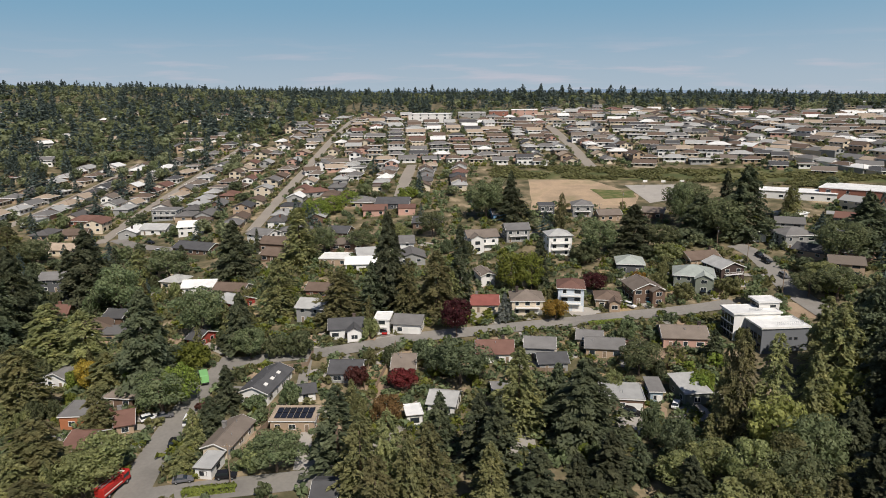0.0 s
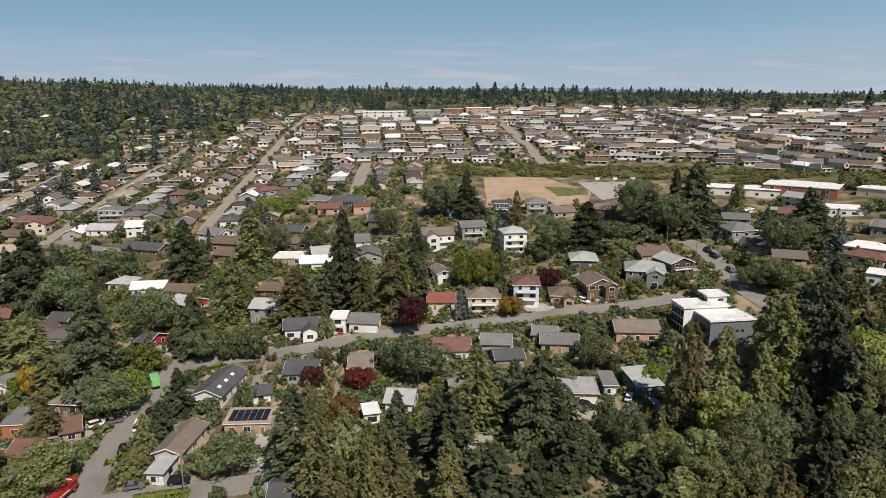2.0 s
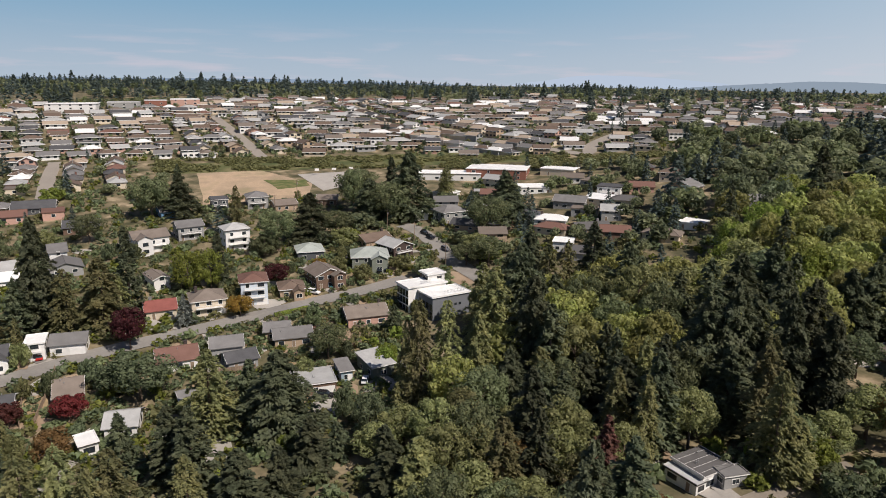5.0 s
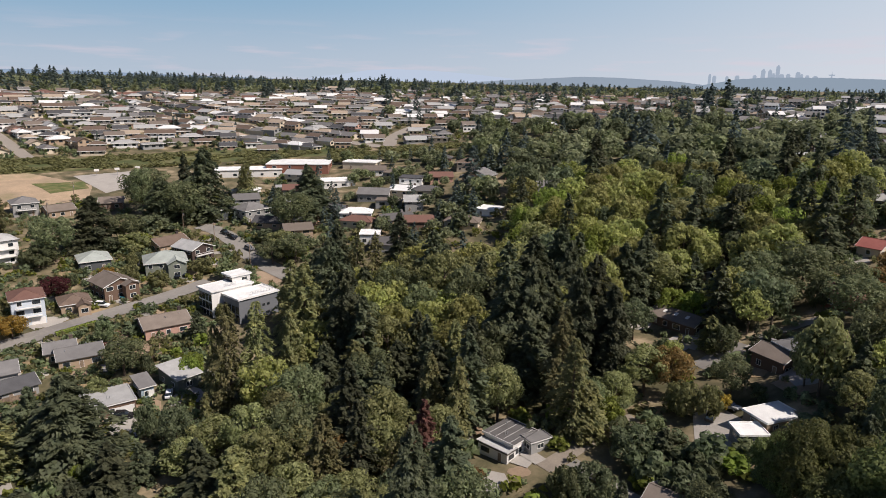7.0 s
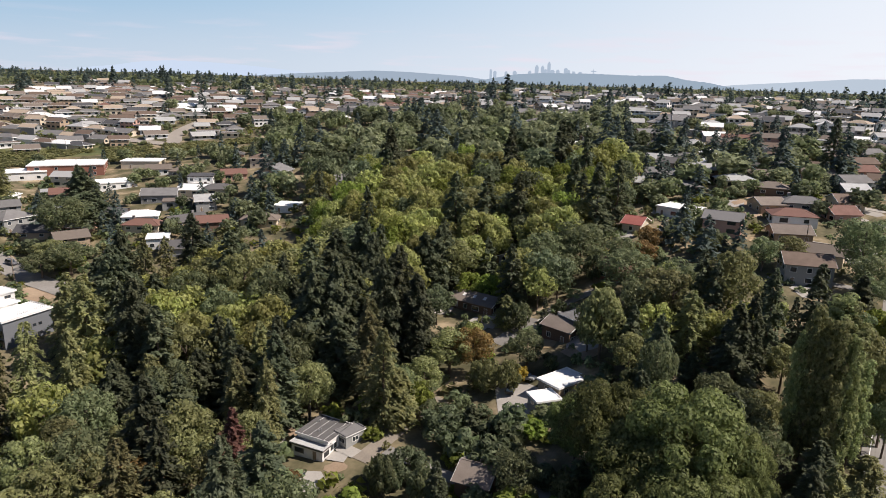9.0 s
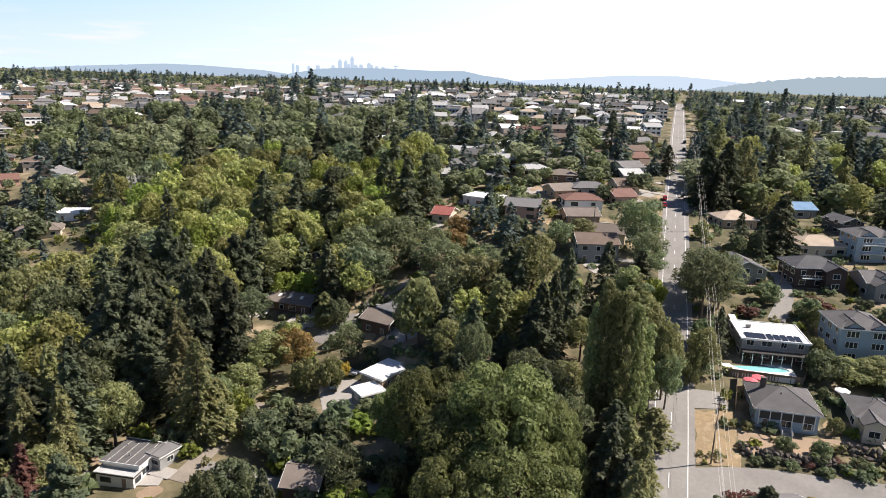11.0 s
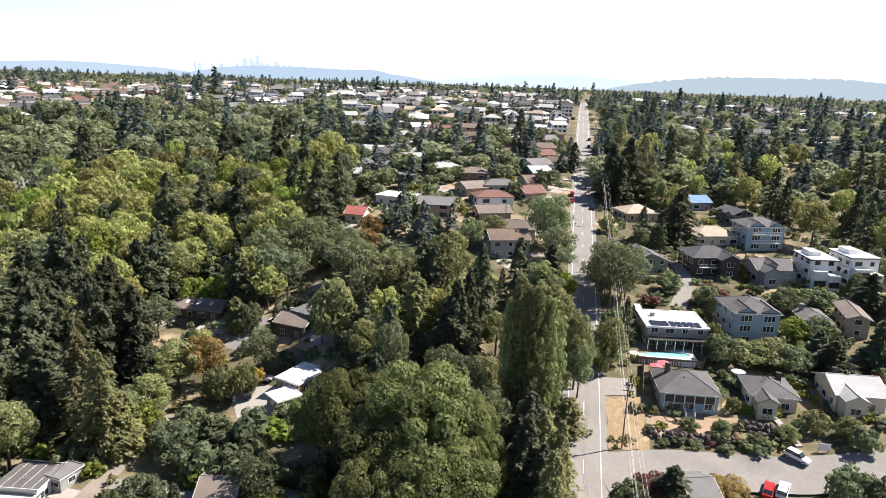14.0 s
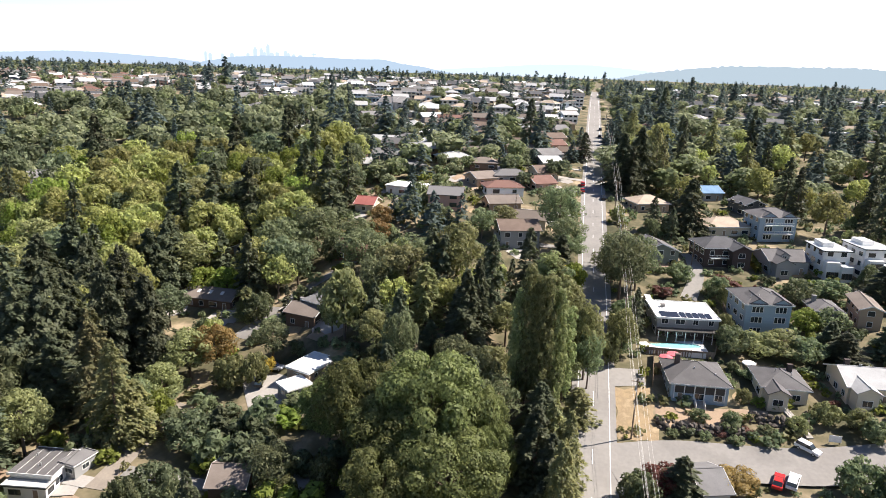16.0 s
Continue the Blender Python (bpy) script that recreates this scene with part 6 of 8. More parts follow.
def hedge(points, leaf, h, w):
    """A clipped hedge: leaf pieces filling a long low block that follows the land."""
    pts = drape(points, 0.5)
    cs, ns = [], []
    g = np.random.default_rng(int(abs(points[0][0]) * 10))
    for i, (x, y) in enumerate(pts):
        z = ground(x, y)
        for _ in range(64):
            u, v, t = g.uniform(-1, 1), g.uniform(0, 1), g.uniform(-0.3, 0.3)
            if g.random() < 0.5:
                u = math.copysign(1, u)
            else:
                v = 1
            a, b = pts[max(0, i - 1)], pts[min(len(pts) - 1, i + 1)]
            k = math.hypot(b[0] - a[0], b[1] - a[1]) + 1e-9
            nx, ny = -(b[1] - a[1]) / k, (b[0] - a[0]) / k
            cs.append((x + nx * u * w / 2 + t * ny, y + ny * u * w / 2 - t * nx, z + v * h))
            ns.append((nx * u, ny * u, 0.4 + (v >= 1)))
    c, n = np.array(cs), np.array(ns) + g.normal(0, 0.35, (len(cs), 3))
    v, f = cards(c, np.cross(n, g.normal(0, 1, (len(cs), 3))), n, g.uniform(0.22, 0.4, len(cs)), 0.6)
    ob = new("hedge", array_mesh("hedge", v, f, M[leaf]))
    tagged(ob, "clipped green garden hedge along a boundary", "hedge")
    for x, y in pts[::3]:
        TAKEN.append((x, y, 0.8))


def fence(points):
    base = new("fence")
    x0, y0 = points[0]
    base.matrix_world = pose(x0, y0, ground(x0, y0))
    tagged(base, "weathered brown wooden board fence round a garden", "fence")
    z0 = ground(x0, y0)
    pts = drape(points, 2.4)
    bm = bmesh.new()
    box(bm, -0.07, -0.07, -0.5, 0.07, 0.07, 1.9)
    post = bpy.data.meshes.new("post")
    bm.to_mesh(post)
    bm.free()
    post.materials.append(M["wood"])
    for x, y in pts:
        o = new("post", post)
        o.parent = base
        o.matrix_basis = pose(x - x0, y - y0, ground(x, y) - z0)
    for (xa, ya), (xb, yb) in zip(pts, pts[1:]):
        bm = bmesh.new()
        k = math.hypot(xb - xa, yb - ya)
        n = max(3, int(k / 0.3))
        za, zb = ground(xa, ya) - z0, ground(xb, yb) - z0
        a = math.degrees(math.atan2(yb - ya, xb - xa))
        last = None
        # overlapping boards, every other one set back
        for i in range(2 * n + 1):
            u, dep = (i // 2 + i % 2) / n, 0.03 if (i // 2) % 2 else -0.03
            row = [bm.verts.new((min(k, u * k), dep + off, (zb - za) * u + hh)) for off, hh in ((0, 0.05), (0, 1.78), (0.05, 1.78), (0.05, 0.05))]
            if last:
                for q in range(4):
                    bm.faces.new((last[q], row[q], row[(q + 1) % 4], last[(q + 1) % 4]))
            last = row
        p = part("panel", bm, M["wood"], base)
        p.matrix_basis = pose(xa - x0, ya - y0, za, 0, 0, a)


def rock_wall(points):
    base = new("rock_wall")
    x0, y0 = points[0]
    z0 = ground(x0, y0)
    base.matrix_world = pose(x0, y0, z0)
    tagged(base, "rockery wall of grey boulders holding the bank", "rock wall")
    g = random.Random(int(x0 * 7))
    shapes = []
    for k in range(4):
        bm = bmesh.new()
        bmesh.ops.create_icosphere(bm, subdivisions=1, radius=0.5)
        for v in bm.verts:
            v.co *= g.uniform(0.7, 1.25)
        me = bpy.data.meshes.new("boulder")
        bm.to_mesh(me)
        bm.free()
        me.materials.append(M["rock"])
        shapes.append(me)
    for x, y in drape(points, 0.85):
        for s in range(3):
            o = new("boulder", g.choice(shapes))
            o.parent = base
            k = g.uniform(0.9, 1.7)
            px, py = x - math.copysign(0, y) + g.uniform(-0.2, 0.2) + s * 0.55, y + g.uniform(-0.3, 0.3)
            o.matrix_basis = Matrix.LocRotScale((px - x0, py - y0, ground(px, py) - z0 + s * 0.6), Euler((g.random() * 6, g.random() * 6, g.random() * 6)), (k, k, k * 0.8))


def parasol(x, y, cloth):
    base = new("parasol")
    base.matrix_world = pose(x, y, ground(x, y) + 0.2)
    tagged(base, ("pink" if cloth == "pink" else "white") + " open patio parasol on a terrace", "parasol")
    bm = bmesh.new()
    tube(bm, (0, 0, -0.3), (0, 0, 2.6), 0.03, 0.03, 6)
    part("pole", bm, M["steel"], base)
    bm = bmesh.new()
    top = bm.verts.new((0, 0, 2.75))
    ring = [bm.verts.new((math.cos(a) * 1.6, math.sin(a) * 1.6, 2.15)) for a in (i * math.pi / 4 for i in range(8))]
    hem = [bm.verts.new((v.co.x, v.co.y, 1.98)) for v in ring]
    for i in range(8):
        j = (i + 1) % 8
        bm.faces.new((top, ring[i], ring[j]))
        bm.faces.new((ring[i], hem[i], hem[j], ring[j]))
    part("canopy", bm, M[cloth], base)


def trampoline(x, y):
    base = new("trampoline")
    base.matrix_world = pose(x, y, ground(x, y) + 0.1)
    tagged(base, "round trampoline with a blue rim on a lawn", "trampoline")
    bm = bmesh.new()
    bm.faces.new([bm.verts.new((math.cos(a) * 1.75, math.sin(a) * 1.75, 0.78)) for a in (i * math.pi / 12 for i in range(24))])
    part("mat", bm, M["dark_trim"], base)
    bm = bmesh.new()
    rows = [[bm.verts.new((math.cos(a) * r, math.sin(a) * r, z)) for a in (i * math.pi / 12 for i in range(24))] for r, z in ((1.7, 0.83), (2.1, 0.83), (2.1, 0.72))]
    for a, b in zip(rows, rows[1:]):
        for i in range(24):
            j = (i + 1) % 24
            bm.faces.new((a[i], b[i], b[j], a[j]))
    part("rim_pad", bm, CM["blue"], base, "blue padded rim")
    for i in range(6):
        a = i * math.pi / 3
        bm = bmesh.new()
        tube(bm, (math.cos(a) * 1.95, math.sin(a) * 1.95, -0.3), (math.cos(a) * 1.95, math.sin(a) * 1.95, 0.75), 0.03, 0.03, 6)
        part("leg", bm, M["steel"], base)


def garden_steps(x, y, turn, length):
    base = new("garden_steps")
    base.matrix_world = pose(x, y, ground(x, y), 0, 0, turn)
    tagged(base, "pale concrete garden steps with a white handrail", "steps")
    n = int(length / 0.4)
    ca, sa = math.cos(radians(turn)), math.sin(radians(turn))
    z0 = ground(x, y)
    rail = bmesh.new()
    last = None
    for i in range(n):
        u = -length / 2 + i * 0.4
        z = ground(x + ca * u, y + sa * u) - z0
        boxed("step", (u, -0.7, z - 0.4, u + 0.4, 0.7, z + 0.28), M["concrete"], base)
        if i % 4 == 0:
            tube(rail, (u, -0.75, z), (u, -0.75, z + 1.1), 0.03, 0.03, 6)
            if last:
                tube(rail, last, (u, -0.75, z + 1.1), 0.035, 0.035, 6)
            last = (u, -0.75, z + 1.1)
    part("handrail", rail, M["trim"], base)
    TAKEN.append((x, y, 2))


def shade_sail(x, y):
    base = new("shade_sail")
    base.matrix_world = pose(x, y, ground(x, y))
    tagged(base, "white triangular shade sail over a yard", "shade sail")
    corners = ((-2.2, 0, 3.1), (2.2, 0.3, 3.2), (0.2, -2.4, 2.2))
    bm = bmesh.new()
    solid(bm, corners, 0.03)
    part("sail", bm, M["canvas"], base)
    for cx, cy, cz in corners:
        bm = bmesh.new()
        tube(bm, (cx, cy, -0.5), (cx, cy, cz), 0.05, 0.05, 6)
        part("post", bm, M["steel"], base)


def dead_tree(x, y, h):
    bm = trunk_mesh(h, 0.3, 9, 4, 1.3)
    ob = part("dead_tree", bm, M["concrete"])
    ob.matrix_world = pose(x, y, ground(x, y))
    tagged(ob, "bleached grey bare trunk of a dead tree", "tree")


def backboard(x, y):
    """A hoop beside the court: post, arm, board with a rim."""
    base = new("basketball_hoop")
    base.matrix_world = pose(x, y, ground(x, y), 0, 0, -15)
    tagged(base, "white basketball backboard on a grey steel post", "basketball hoop", "hoops by the court")
    bm = bmesh.new()
    tube(bm, (0, 0.9, -0.3), (0, 0.9, 3.4), 0.1, 0.09, 8)
    part("post", bm, M["steel"], base)
    bm = bmesh.new()
    tube(bm, (0, 0.9, 3.3), (0, 0.06, 3.5), 0.05, 0.05, 6)
    part("arm", bm, M["steel"], base)
    boxed("board", (-1.3, -0.03, 3.0, 1.3, 0.05, 4.4), M["canvas"], base, "", 0.02)
    bm = bmesh.new()
    for i in range(12):
        a, b = i * math.pi / 6, (i + 1) * math.pi / 6
        tube(bm, (0.23 * math.cos(a), -0.28 + 0.23 * math.sin(a), 3.05), (0.23 * math.cos(b), -0.28 + 0.23 * math.sin(b), 3.05), 0.02, 0.02, 5)
    part("rim", bm, M["pink"], base)


# ---- vehicles, poles and garden things ----
car(-78.3, 166.2, 38, "white", "suv")
car(-74.8, 167.5, 22, "grey", "sedan")
car(-67.2, 164.3, 96, "white", "van")
car(-67.0, 153.5, 97, "black", "suv")
car(-58.6, 136.9, 13, "grey", "sedan")
car(-49.4, 138.2, 6, "black", "suv")
car(-19.9, 219.2, 88, "red", "sedan")
car(49.8, 166.7, -33, "black", "suv")
car(62.5, 169.9, 63, "white", "sedan")
car(134.4, 281.3, -78, "black", "sedan")
car(134.2, 274.4, -78, "black", "suv")
car(133.4, 257.8, -82, "grey", "suv")
car(76.7, 239.0, 28, "teal", "sedan")
car(67.5, 236.1, -47, "white", "suv")
car(98.1, 246.7, 63, "black", "suv")
car(100.8, 246.5, 63, "black", "suv")
car(-150.7, 343.9, -27, "black", "sedan")
car(-140.3, 327.9, -35, "white", "sedan")
car(-165.1, 594.4, 79, "white", "sedan")
car(125.8, -57.9, -136, "white", "suv")
car(116.1, -49.5, -25, "red", "sedan")
car(116.2, -52.1, -28, "white", "suv")
car(142.4, 59.6, 13, "black", "suv")
car(147.2, 57.4, -97, "silver", "suv")
car(276.4, -23.4, -3, "red", "sedan")
car(285.5, -24.0, -3, "red", "sedan")
car(297.2, -33.6, -5, "grey", "sedan")
car(407.4, -41.4, -5, "black", "sedan")
car(433.6, -44.0, -5, "black", "suv")
car(232.7, -10.9, -66, "white", "suv")
car(269.7, -31.2, -5, "black", "sedan")
car(135.1, 282.5, -90, "black", "sedan")
car(182.0, -35.3, 5, "white", "van")
utility_pole(-47.5, 135.1, 10.5)
utility_pole(124.8, 271.4, 10)
utility_pole(125.3, 241.8, 10)
utility_pole(121.4, 294.6, 10)
utility_pole(78.6, 338.2, 10)
utility_pole(-76.5, 169.2, 11)
utility_pole(95.9, 359.4, 11)
utility_pole(153.5, 358.5, 10)
utility_pole(211.6, -53.1, 8)
utility_pole(233.7, 2.5, 10)
utility_pole(283.0, 61.6, 9)
FIRST_POLE = (125.4, -24.4)
modern_house(105.4, 198.3, 3.9, 15.9, 4.5)
pool(161.9, -38.5, -87.9, 12.3)
box_truck(-71.5, 188.9, 114.3, "green")
fire_engine(-72.7, 133.9, 78.0)
hedge([(-56.7, 131.8), (-46.2, 133.7)], "lime", 1.6, 1.8)
hedge([(222.9, -73.0), (208.9, -72.4)], "lime", 2.2, 1.6)
hedge([(123.3, 83.6), (122.4, 77.7)], "maple", 1.6, 1.4)
hedge([(129.8, 80.2), (143.3, 78.6)], "maple", 1.5, 2.5)
hedge([(50.0, 223.1), (61.7, 224.6)], "lime", 1.2, 1.2)
hedge([(173.1, -74.4), (163.3, -72.3)], "lime", 2.0, 1.6)
hedge([(56.5, 236.5), (68.2, 238.2)], "maple", 1.5, 1.4)
fence([(-49.0, 195.1), (-42.0, 196.6), (-42.0, 206.2)])
fence([(-47.4, 157.0), (-46.0, 162.9), (-47.3, 170.1)])
fence([(-19.8, 182.0), (-16.9, 199.0), (-15.8, 209.8)])
fence([(-23.0, 182.1), (-23.1, 199.3)])
fence([(157.0, -31.4), (157.7, -47.6), (171.8, -52.9)])
fence([(143.6, -31.2), (156.2, -33.3)])
fence([(18.7, 184.3), (24.4, 190.8), (36.0, 189.6)])
fence([(59.8, 196.3), (63.3, 190.7), (70.5, 192.0)])
fence([(184.5, -56.0), (172.1, -54.7)])
rock_wall([(130.1, -30.5), (128.7, -34.8), (128.9, -47.0)])
rock_wall([(134.6, -49.7), (132.7, -60.3)])
parasol(152.7, -35.4, "pink")
parasol(153.5, -54.3, "canvas")
parasol(154.3, -37.4, "pink")
trampoline(50.3, 182.8)
garden_steps(135.1, -59.0, -170.0, 10.5)
shade_sail(72.4, 179.2)
for bx, by in ((122.4, 410.1), (132.7, 408.0), (143.4, 406.5)):
    backboard(bx, by)
board = boxed("notice_board", (-1.15, -0.04, 0.5, 1.15, 0.04, 1.95), M["canvas"], None, "", 0.02)
board.matrix_world = pose(128.7, -63.9, ground(128.7, -63.9), 0, 0, -95)
tagged(board, "blank white board standing at the foot of a bank", "board")
for u in (-0.95, 0.95):
    boxed("post", (u - 0.05, 0.04, -0.3, u + 0.05, 0.12, 1.9), M["wood"], board)
dead_tree(112.9, 98.2, 11)


# ---- driveways, paths and worn yards round the nearer houses ----
yard = random.Random(5)
lift = 0.02
# low growth only on the slope below the white cottage by the lane
for d in range(86, 134, 6):
    FRONT.append((d * math.sin(radians(50.6)), d * math.cos(radians(50.6)), 7.5))
for hx, hy, turn, w, d in HOUSES:
    if math.hypot(hx, hy) > 330:
        continue
    best = None
    for x0, y0, x1, y1, half in LANES:
        dx, dy = x1 - x0, y1 - y0
        u = max(0, min(1, ((hx - x0) * dx + (hy - y0) * dy) / (dx * dx + dy * dy + 1e-9)))
        px, py = x0 + u * dx, y0 + u * dy
        k = math.hypot(px - hx, py - hy)
        if best is None or k < best[0]:
            best = (k, px, py, half)
    ca, sa = math.cos(radians(turn)), math.sin(radians(turn))
    lift = 0.02 if lift > 0.2 else lift + 0.013
    own_paving = (120 < hx < 160 and 40 < hy < 70) or (hx > 120 and hy < -20)
    if best and 9 < best[0] < 34 and not own_paving:
        k, px, py, half = best
        side = yard.choice((-1, 1)) * w * 0.3
        ax, ay = hx + ca * side, hy + sa * side
        f = max(0.1, (k - half - 0.3) / k)
        bx, by = ax + (px - ax) * f, ay + (py - ay) * f
        ob = part("driveway", ribbon([(ax, ay), (bx, by)], 1.6, -1.6, lift + 0.05, 2.0), M[yard.choice(("concrete", "concrete", "asphalt"))])
        tagged(ob, "short paved driveway from a house to the street", "driveway", "", "structure")
        TAKEN.append(((ax + bx) / 2, (ay + by) / 2, 2.0))
    for _ in range(4):
        lift += 0.004
        a, r = yard.uniform(0, 6.28), max(w, d) / 2 + yard.uniform(1, 7)
        cx, cy = hx + math.cos(a) * r, hy + math.sin(a) * r
        if own_paving or not clear(cx, cy, 1.0):
            continue
        size = yard.uniform(2.5, 5.5)
        ring = [(cx + math.cos(t) * size * yard.uniform(0.6, 1.2), cy + math.sin(t) * size * yard.uniform(0.6, 1.2)) for t in (i * 6.283 / 7 for i in range(7))]
        kind = yard.choice(("dry_grass", "dirt", "concrete", "dirt", "concrete"))
        keep, front = len(TAKEN), len(FRONT)
        paved("yard", ring, {"dry_grass": "patch of dry golden lawn", "dirt": "bare brown garden soil bed", "lawn": "patch of green garden lawn", "concrete": "pale paved garden terrace"}[kind], kind, lift, "yard")
        del TAKEN[keep:], FRONT[front:]


# ---- rows of houses on the hillsides ----
PLOTS = []          # x, y, turn


def plot(x, y, turn, r):
    if clear(x, y, r):
        PLOTS.append((x, y, turn))
        TAKEN.append((x, y, 5.2))


# both sides of the hillside streets
for pts, w, gap in STREETS:
    line = drape(pts, 17.5)
    for (x0, y0), (x1, y1) in zip(line, line[1:]):
        dx, dy = x1 - x0, y1 - y0
        k = math.hypot(dx, dy)
        if k < 9:
            continue
        for s in (1, -1):
            for off in gap:
                o = (w / 2 + off) * s
                plot((x0 + x1) / 2 - dy / k * o + rng.normal(0, 0.6), (y0 + y1) / 2 + dx / k * o + rng.normal(0, 0.6), math.degrees(math.atan2(dy, dx)) + (0 if s > 0 else 180) + rng.normal(0, 2), 5.2)
# terraces of bungalows on the open hillside, row above row
for d in np.arange(486, 830, 16.5):
    step = 17.0 / d * 57.3
    for i in range(-66, 22):
        aa = i * step + (d * 0.37 % 1)
        dd = d + 10 * math.sin(aa * 0.11) + rng.normal(0, 1.5)
        if aa < -58 - (d - 480) * 0.02 or aa > 12:
            continue
        if d > 700 and (aa > -8 or rng.random() < 0.25):
            continue
        if aa < -44 and d < 560:
            continue
        if rng.random() < 0.95:
            plot(-dd * math.sin(radians(aa)), dd * math.cos(radians(aa)), aa + rng.normal(0, 7) + 4, 3.6)
# looser houses among the trees
for turns, reach, count in (((48, 12), (330, 1000), 190), ((-74, -94), (230, 950), 520), ((-66, -94), (380, 1000), 700), ((-45, -74), (530, 900), 150), ((-97, -122), (270, 1000), 130), ((15, 2), (280, 480), 45), ((46, 20), (240, 330), 16), ((-22, -46), (280, 470), 70), ((-30, -62), (760, 1200), 120)):
    for _ in range(count):
        a, d = rng.uniform(*sorted(turns)), math.sqrt(rng.uniform(reach[0] ** 2, reach[1] ** 2))
        plot(-d * math.sin(radians(a)), d * math.cos(radians(a)), a + rng.choice((0, 0, 90, 20, -20)) + rng.normal(0, 5), 5.6)

PLOTS.sort(key=lambda p: p[0] ** 2 + p[1] ** 2)
SHAPES = [(14, 9.5, "gable", 2.7), (15.5, 9, "hip", 2.7), (12, 10, "gable", 5.2), (13, 9, "flat", 3.0), (16, 9.5, "gable", 2.8), (12, 9.5, "hip", 2.8), (14.5, 10, "hip", 3.0), (13, 11, "gable", 2.7), (15, 9, "hip", 2.7), (12.5, 9.5, "gable", 3.2)]
BUNGALOWS = []
for i, (x, y, turn) in enumerate(PLOTS[:170]):
    if i < len(SHAPES):
        w, d, roof, h = SHAPES[i]
        BUNGALOWS.append(house(x, y, turn, w, d, h, roof, "x", label="low hillside house with a shallow " + roof + " roof", extras="chimney" if i in (1, 4, 8) else "", group="hillside houses", wm=M["wall_mix"], tm=M["roof_mix"], simple=True, rise=2.0 if roof != "flat" else 0))
    else:
        copy_thing(BUNGALOWS[(i * 7) % len(SHAPES)], pose(x, y, ground(x, y), 0, 0, turn))


def far_shape(w, d, roof, h):
    """Walls, roof and windows of a far house as plain lists."""
    vs, fs, ms = [], [], []
    rise = 2.0 if roof != "flat" else 0
    win = bmesh.new()
    for s in range(max(1, round(h / 3))):
        for n, length, tx, ty, a in ((3, w, 0, -d / 2, 0), (2, d, w / 2, 0, 90), (2, d, -w / 2, 0, -90)):
            for i in range(n):
                u = (i + 0.5) / n * length - length / 2
                ww = 1.1
                if a == 0:
                    box(win, u - ww, ty - 0.08, 0.9 + s * 2.9, u + ww, ty, 2.3 + s * 2.9)
                else:
                    box(win, tx - 0.08, u - ww, 0.9 + s * 2.9, tx + 0.08, u + ww, 2.3 + s * 2.9)
    edge = bmesh.new()
    drop = rise * 0.9 / (d / 2) if roof == "gable" else 0
    for s in (-1, 1):
        box(edge, -w / 2 - 0.9, s * (d / 2 + 0.98) - 0.06, h - drop - 0.1, w / 2 + 0.9, s * (d / 2 + 0.98) + 0.06, h - drop + 0.26)
        if roof != "gable":
            box(edge, s * (w / 2 + 0.98) - 0.06, -d / 2 - 0.9, h - 0.1, s * (w / 2 + 0.98) + 0.06, d / 2 + 0.9, h + 0.26)
    for k, bm in enumerate((wall_mesh(roof, w, d, h, rise), roof_mesh(roof, w, d, h, rise, 0.9), win, edge)):
        at = len(vs)
        bm.verts.index_update()
        vs += [tuple(v.co) for v in bm.verts]
        fs += [[v.index + at for v in f.verts] for f in bm.faces]
        ms += [k] * len(bm.faces)
        bm.free()
    return np.array(vs), fs, ms


FAR_SHAPES = [far_shape(*s) for s in SHAPES]
TOWN_SHAPES = [far_shape(*s) for s in ((11, 9, "gable", 5.6), (12, 9.5, "hip", 5.8), (10, 9, "gable", 8.2), (13, 9, "gable", 3.2), (12, 10, "hip", 3.2), (11, 10, "flat", 6.4))]


def joined_houses(name, label, plots, shapes, materials):
    """Far houses past counting, in one mesh."""
    allv, allf, allm, at = [], [], [], 0
    for i, (x, y, turn) in enumerate(plots):
        v, f, m = shapes[(i * 7) % len(shapes)]
        c, s = math.cos(radians(turn)), math.sin(radians(turn))
        k = rng.uniform(0.78, 1.05)
        allv.append(np.stack([(v[:, 0] * c - v[:, 1] * s) * k + x, (v[:, 0] * s + v[:, 1] * c) * k + y, v[:, 2] + ground(x, y)], 1))
        allf += [[q + at for q in p] for p in f]
        allm += m
        at += len(v)
    me = bpy.data.meshes.new(name)
    me.from_pydata(np.concatenate(allv).tolist(), [], allf)
    for k in materials:
        me.materials.append(M[k])
    me.polygons.foreach_set("material_index", allm)
    tagged(new(name, me), label, "houses", "", "stuff")


def in_town(x, y):
    return math.atan2(x, y) > radians(63)


joined_houses("far_houses", "rows of low houses covering the far hillsides", [p for p in PLOTS[170:] if not in_town(p[0], p[1])], FAR_SHAPES, ("wall_many", "roof_many", "glass", "trim"))
joined_houses("town_houses", "pale two-storey houses among trees along the far street", [p for p in PLOTS[170:] if in_town(p[0], p[1])], TOWN_SHAPES, ("wall_pale", "roof_pale", "glass", "trim"))


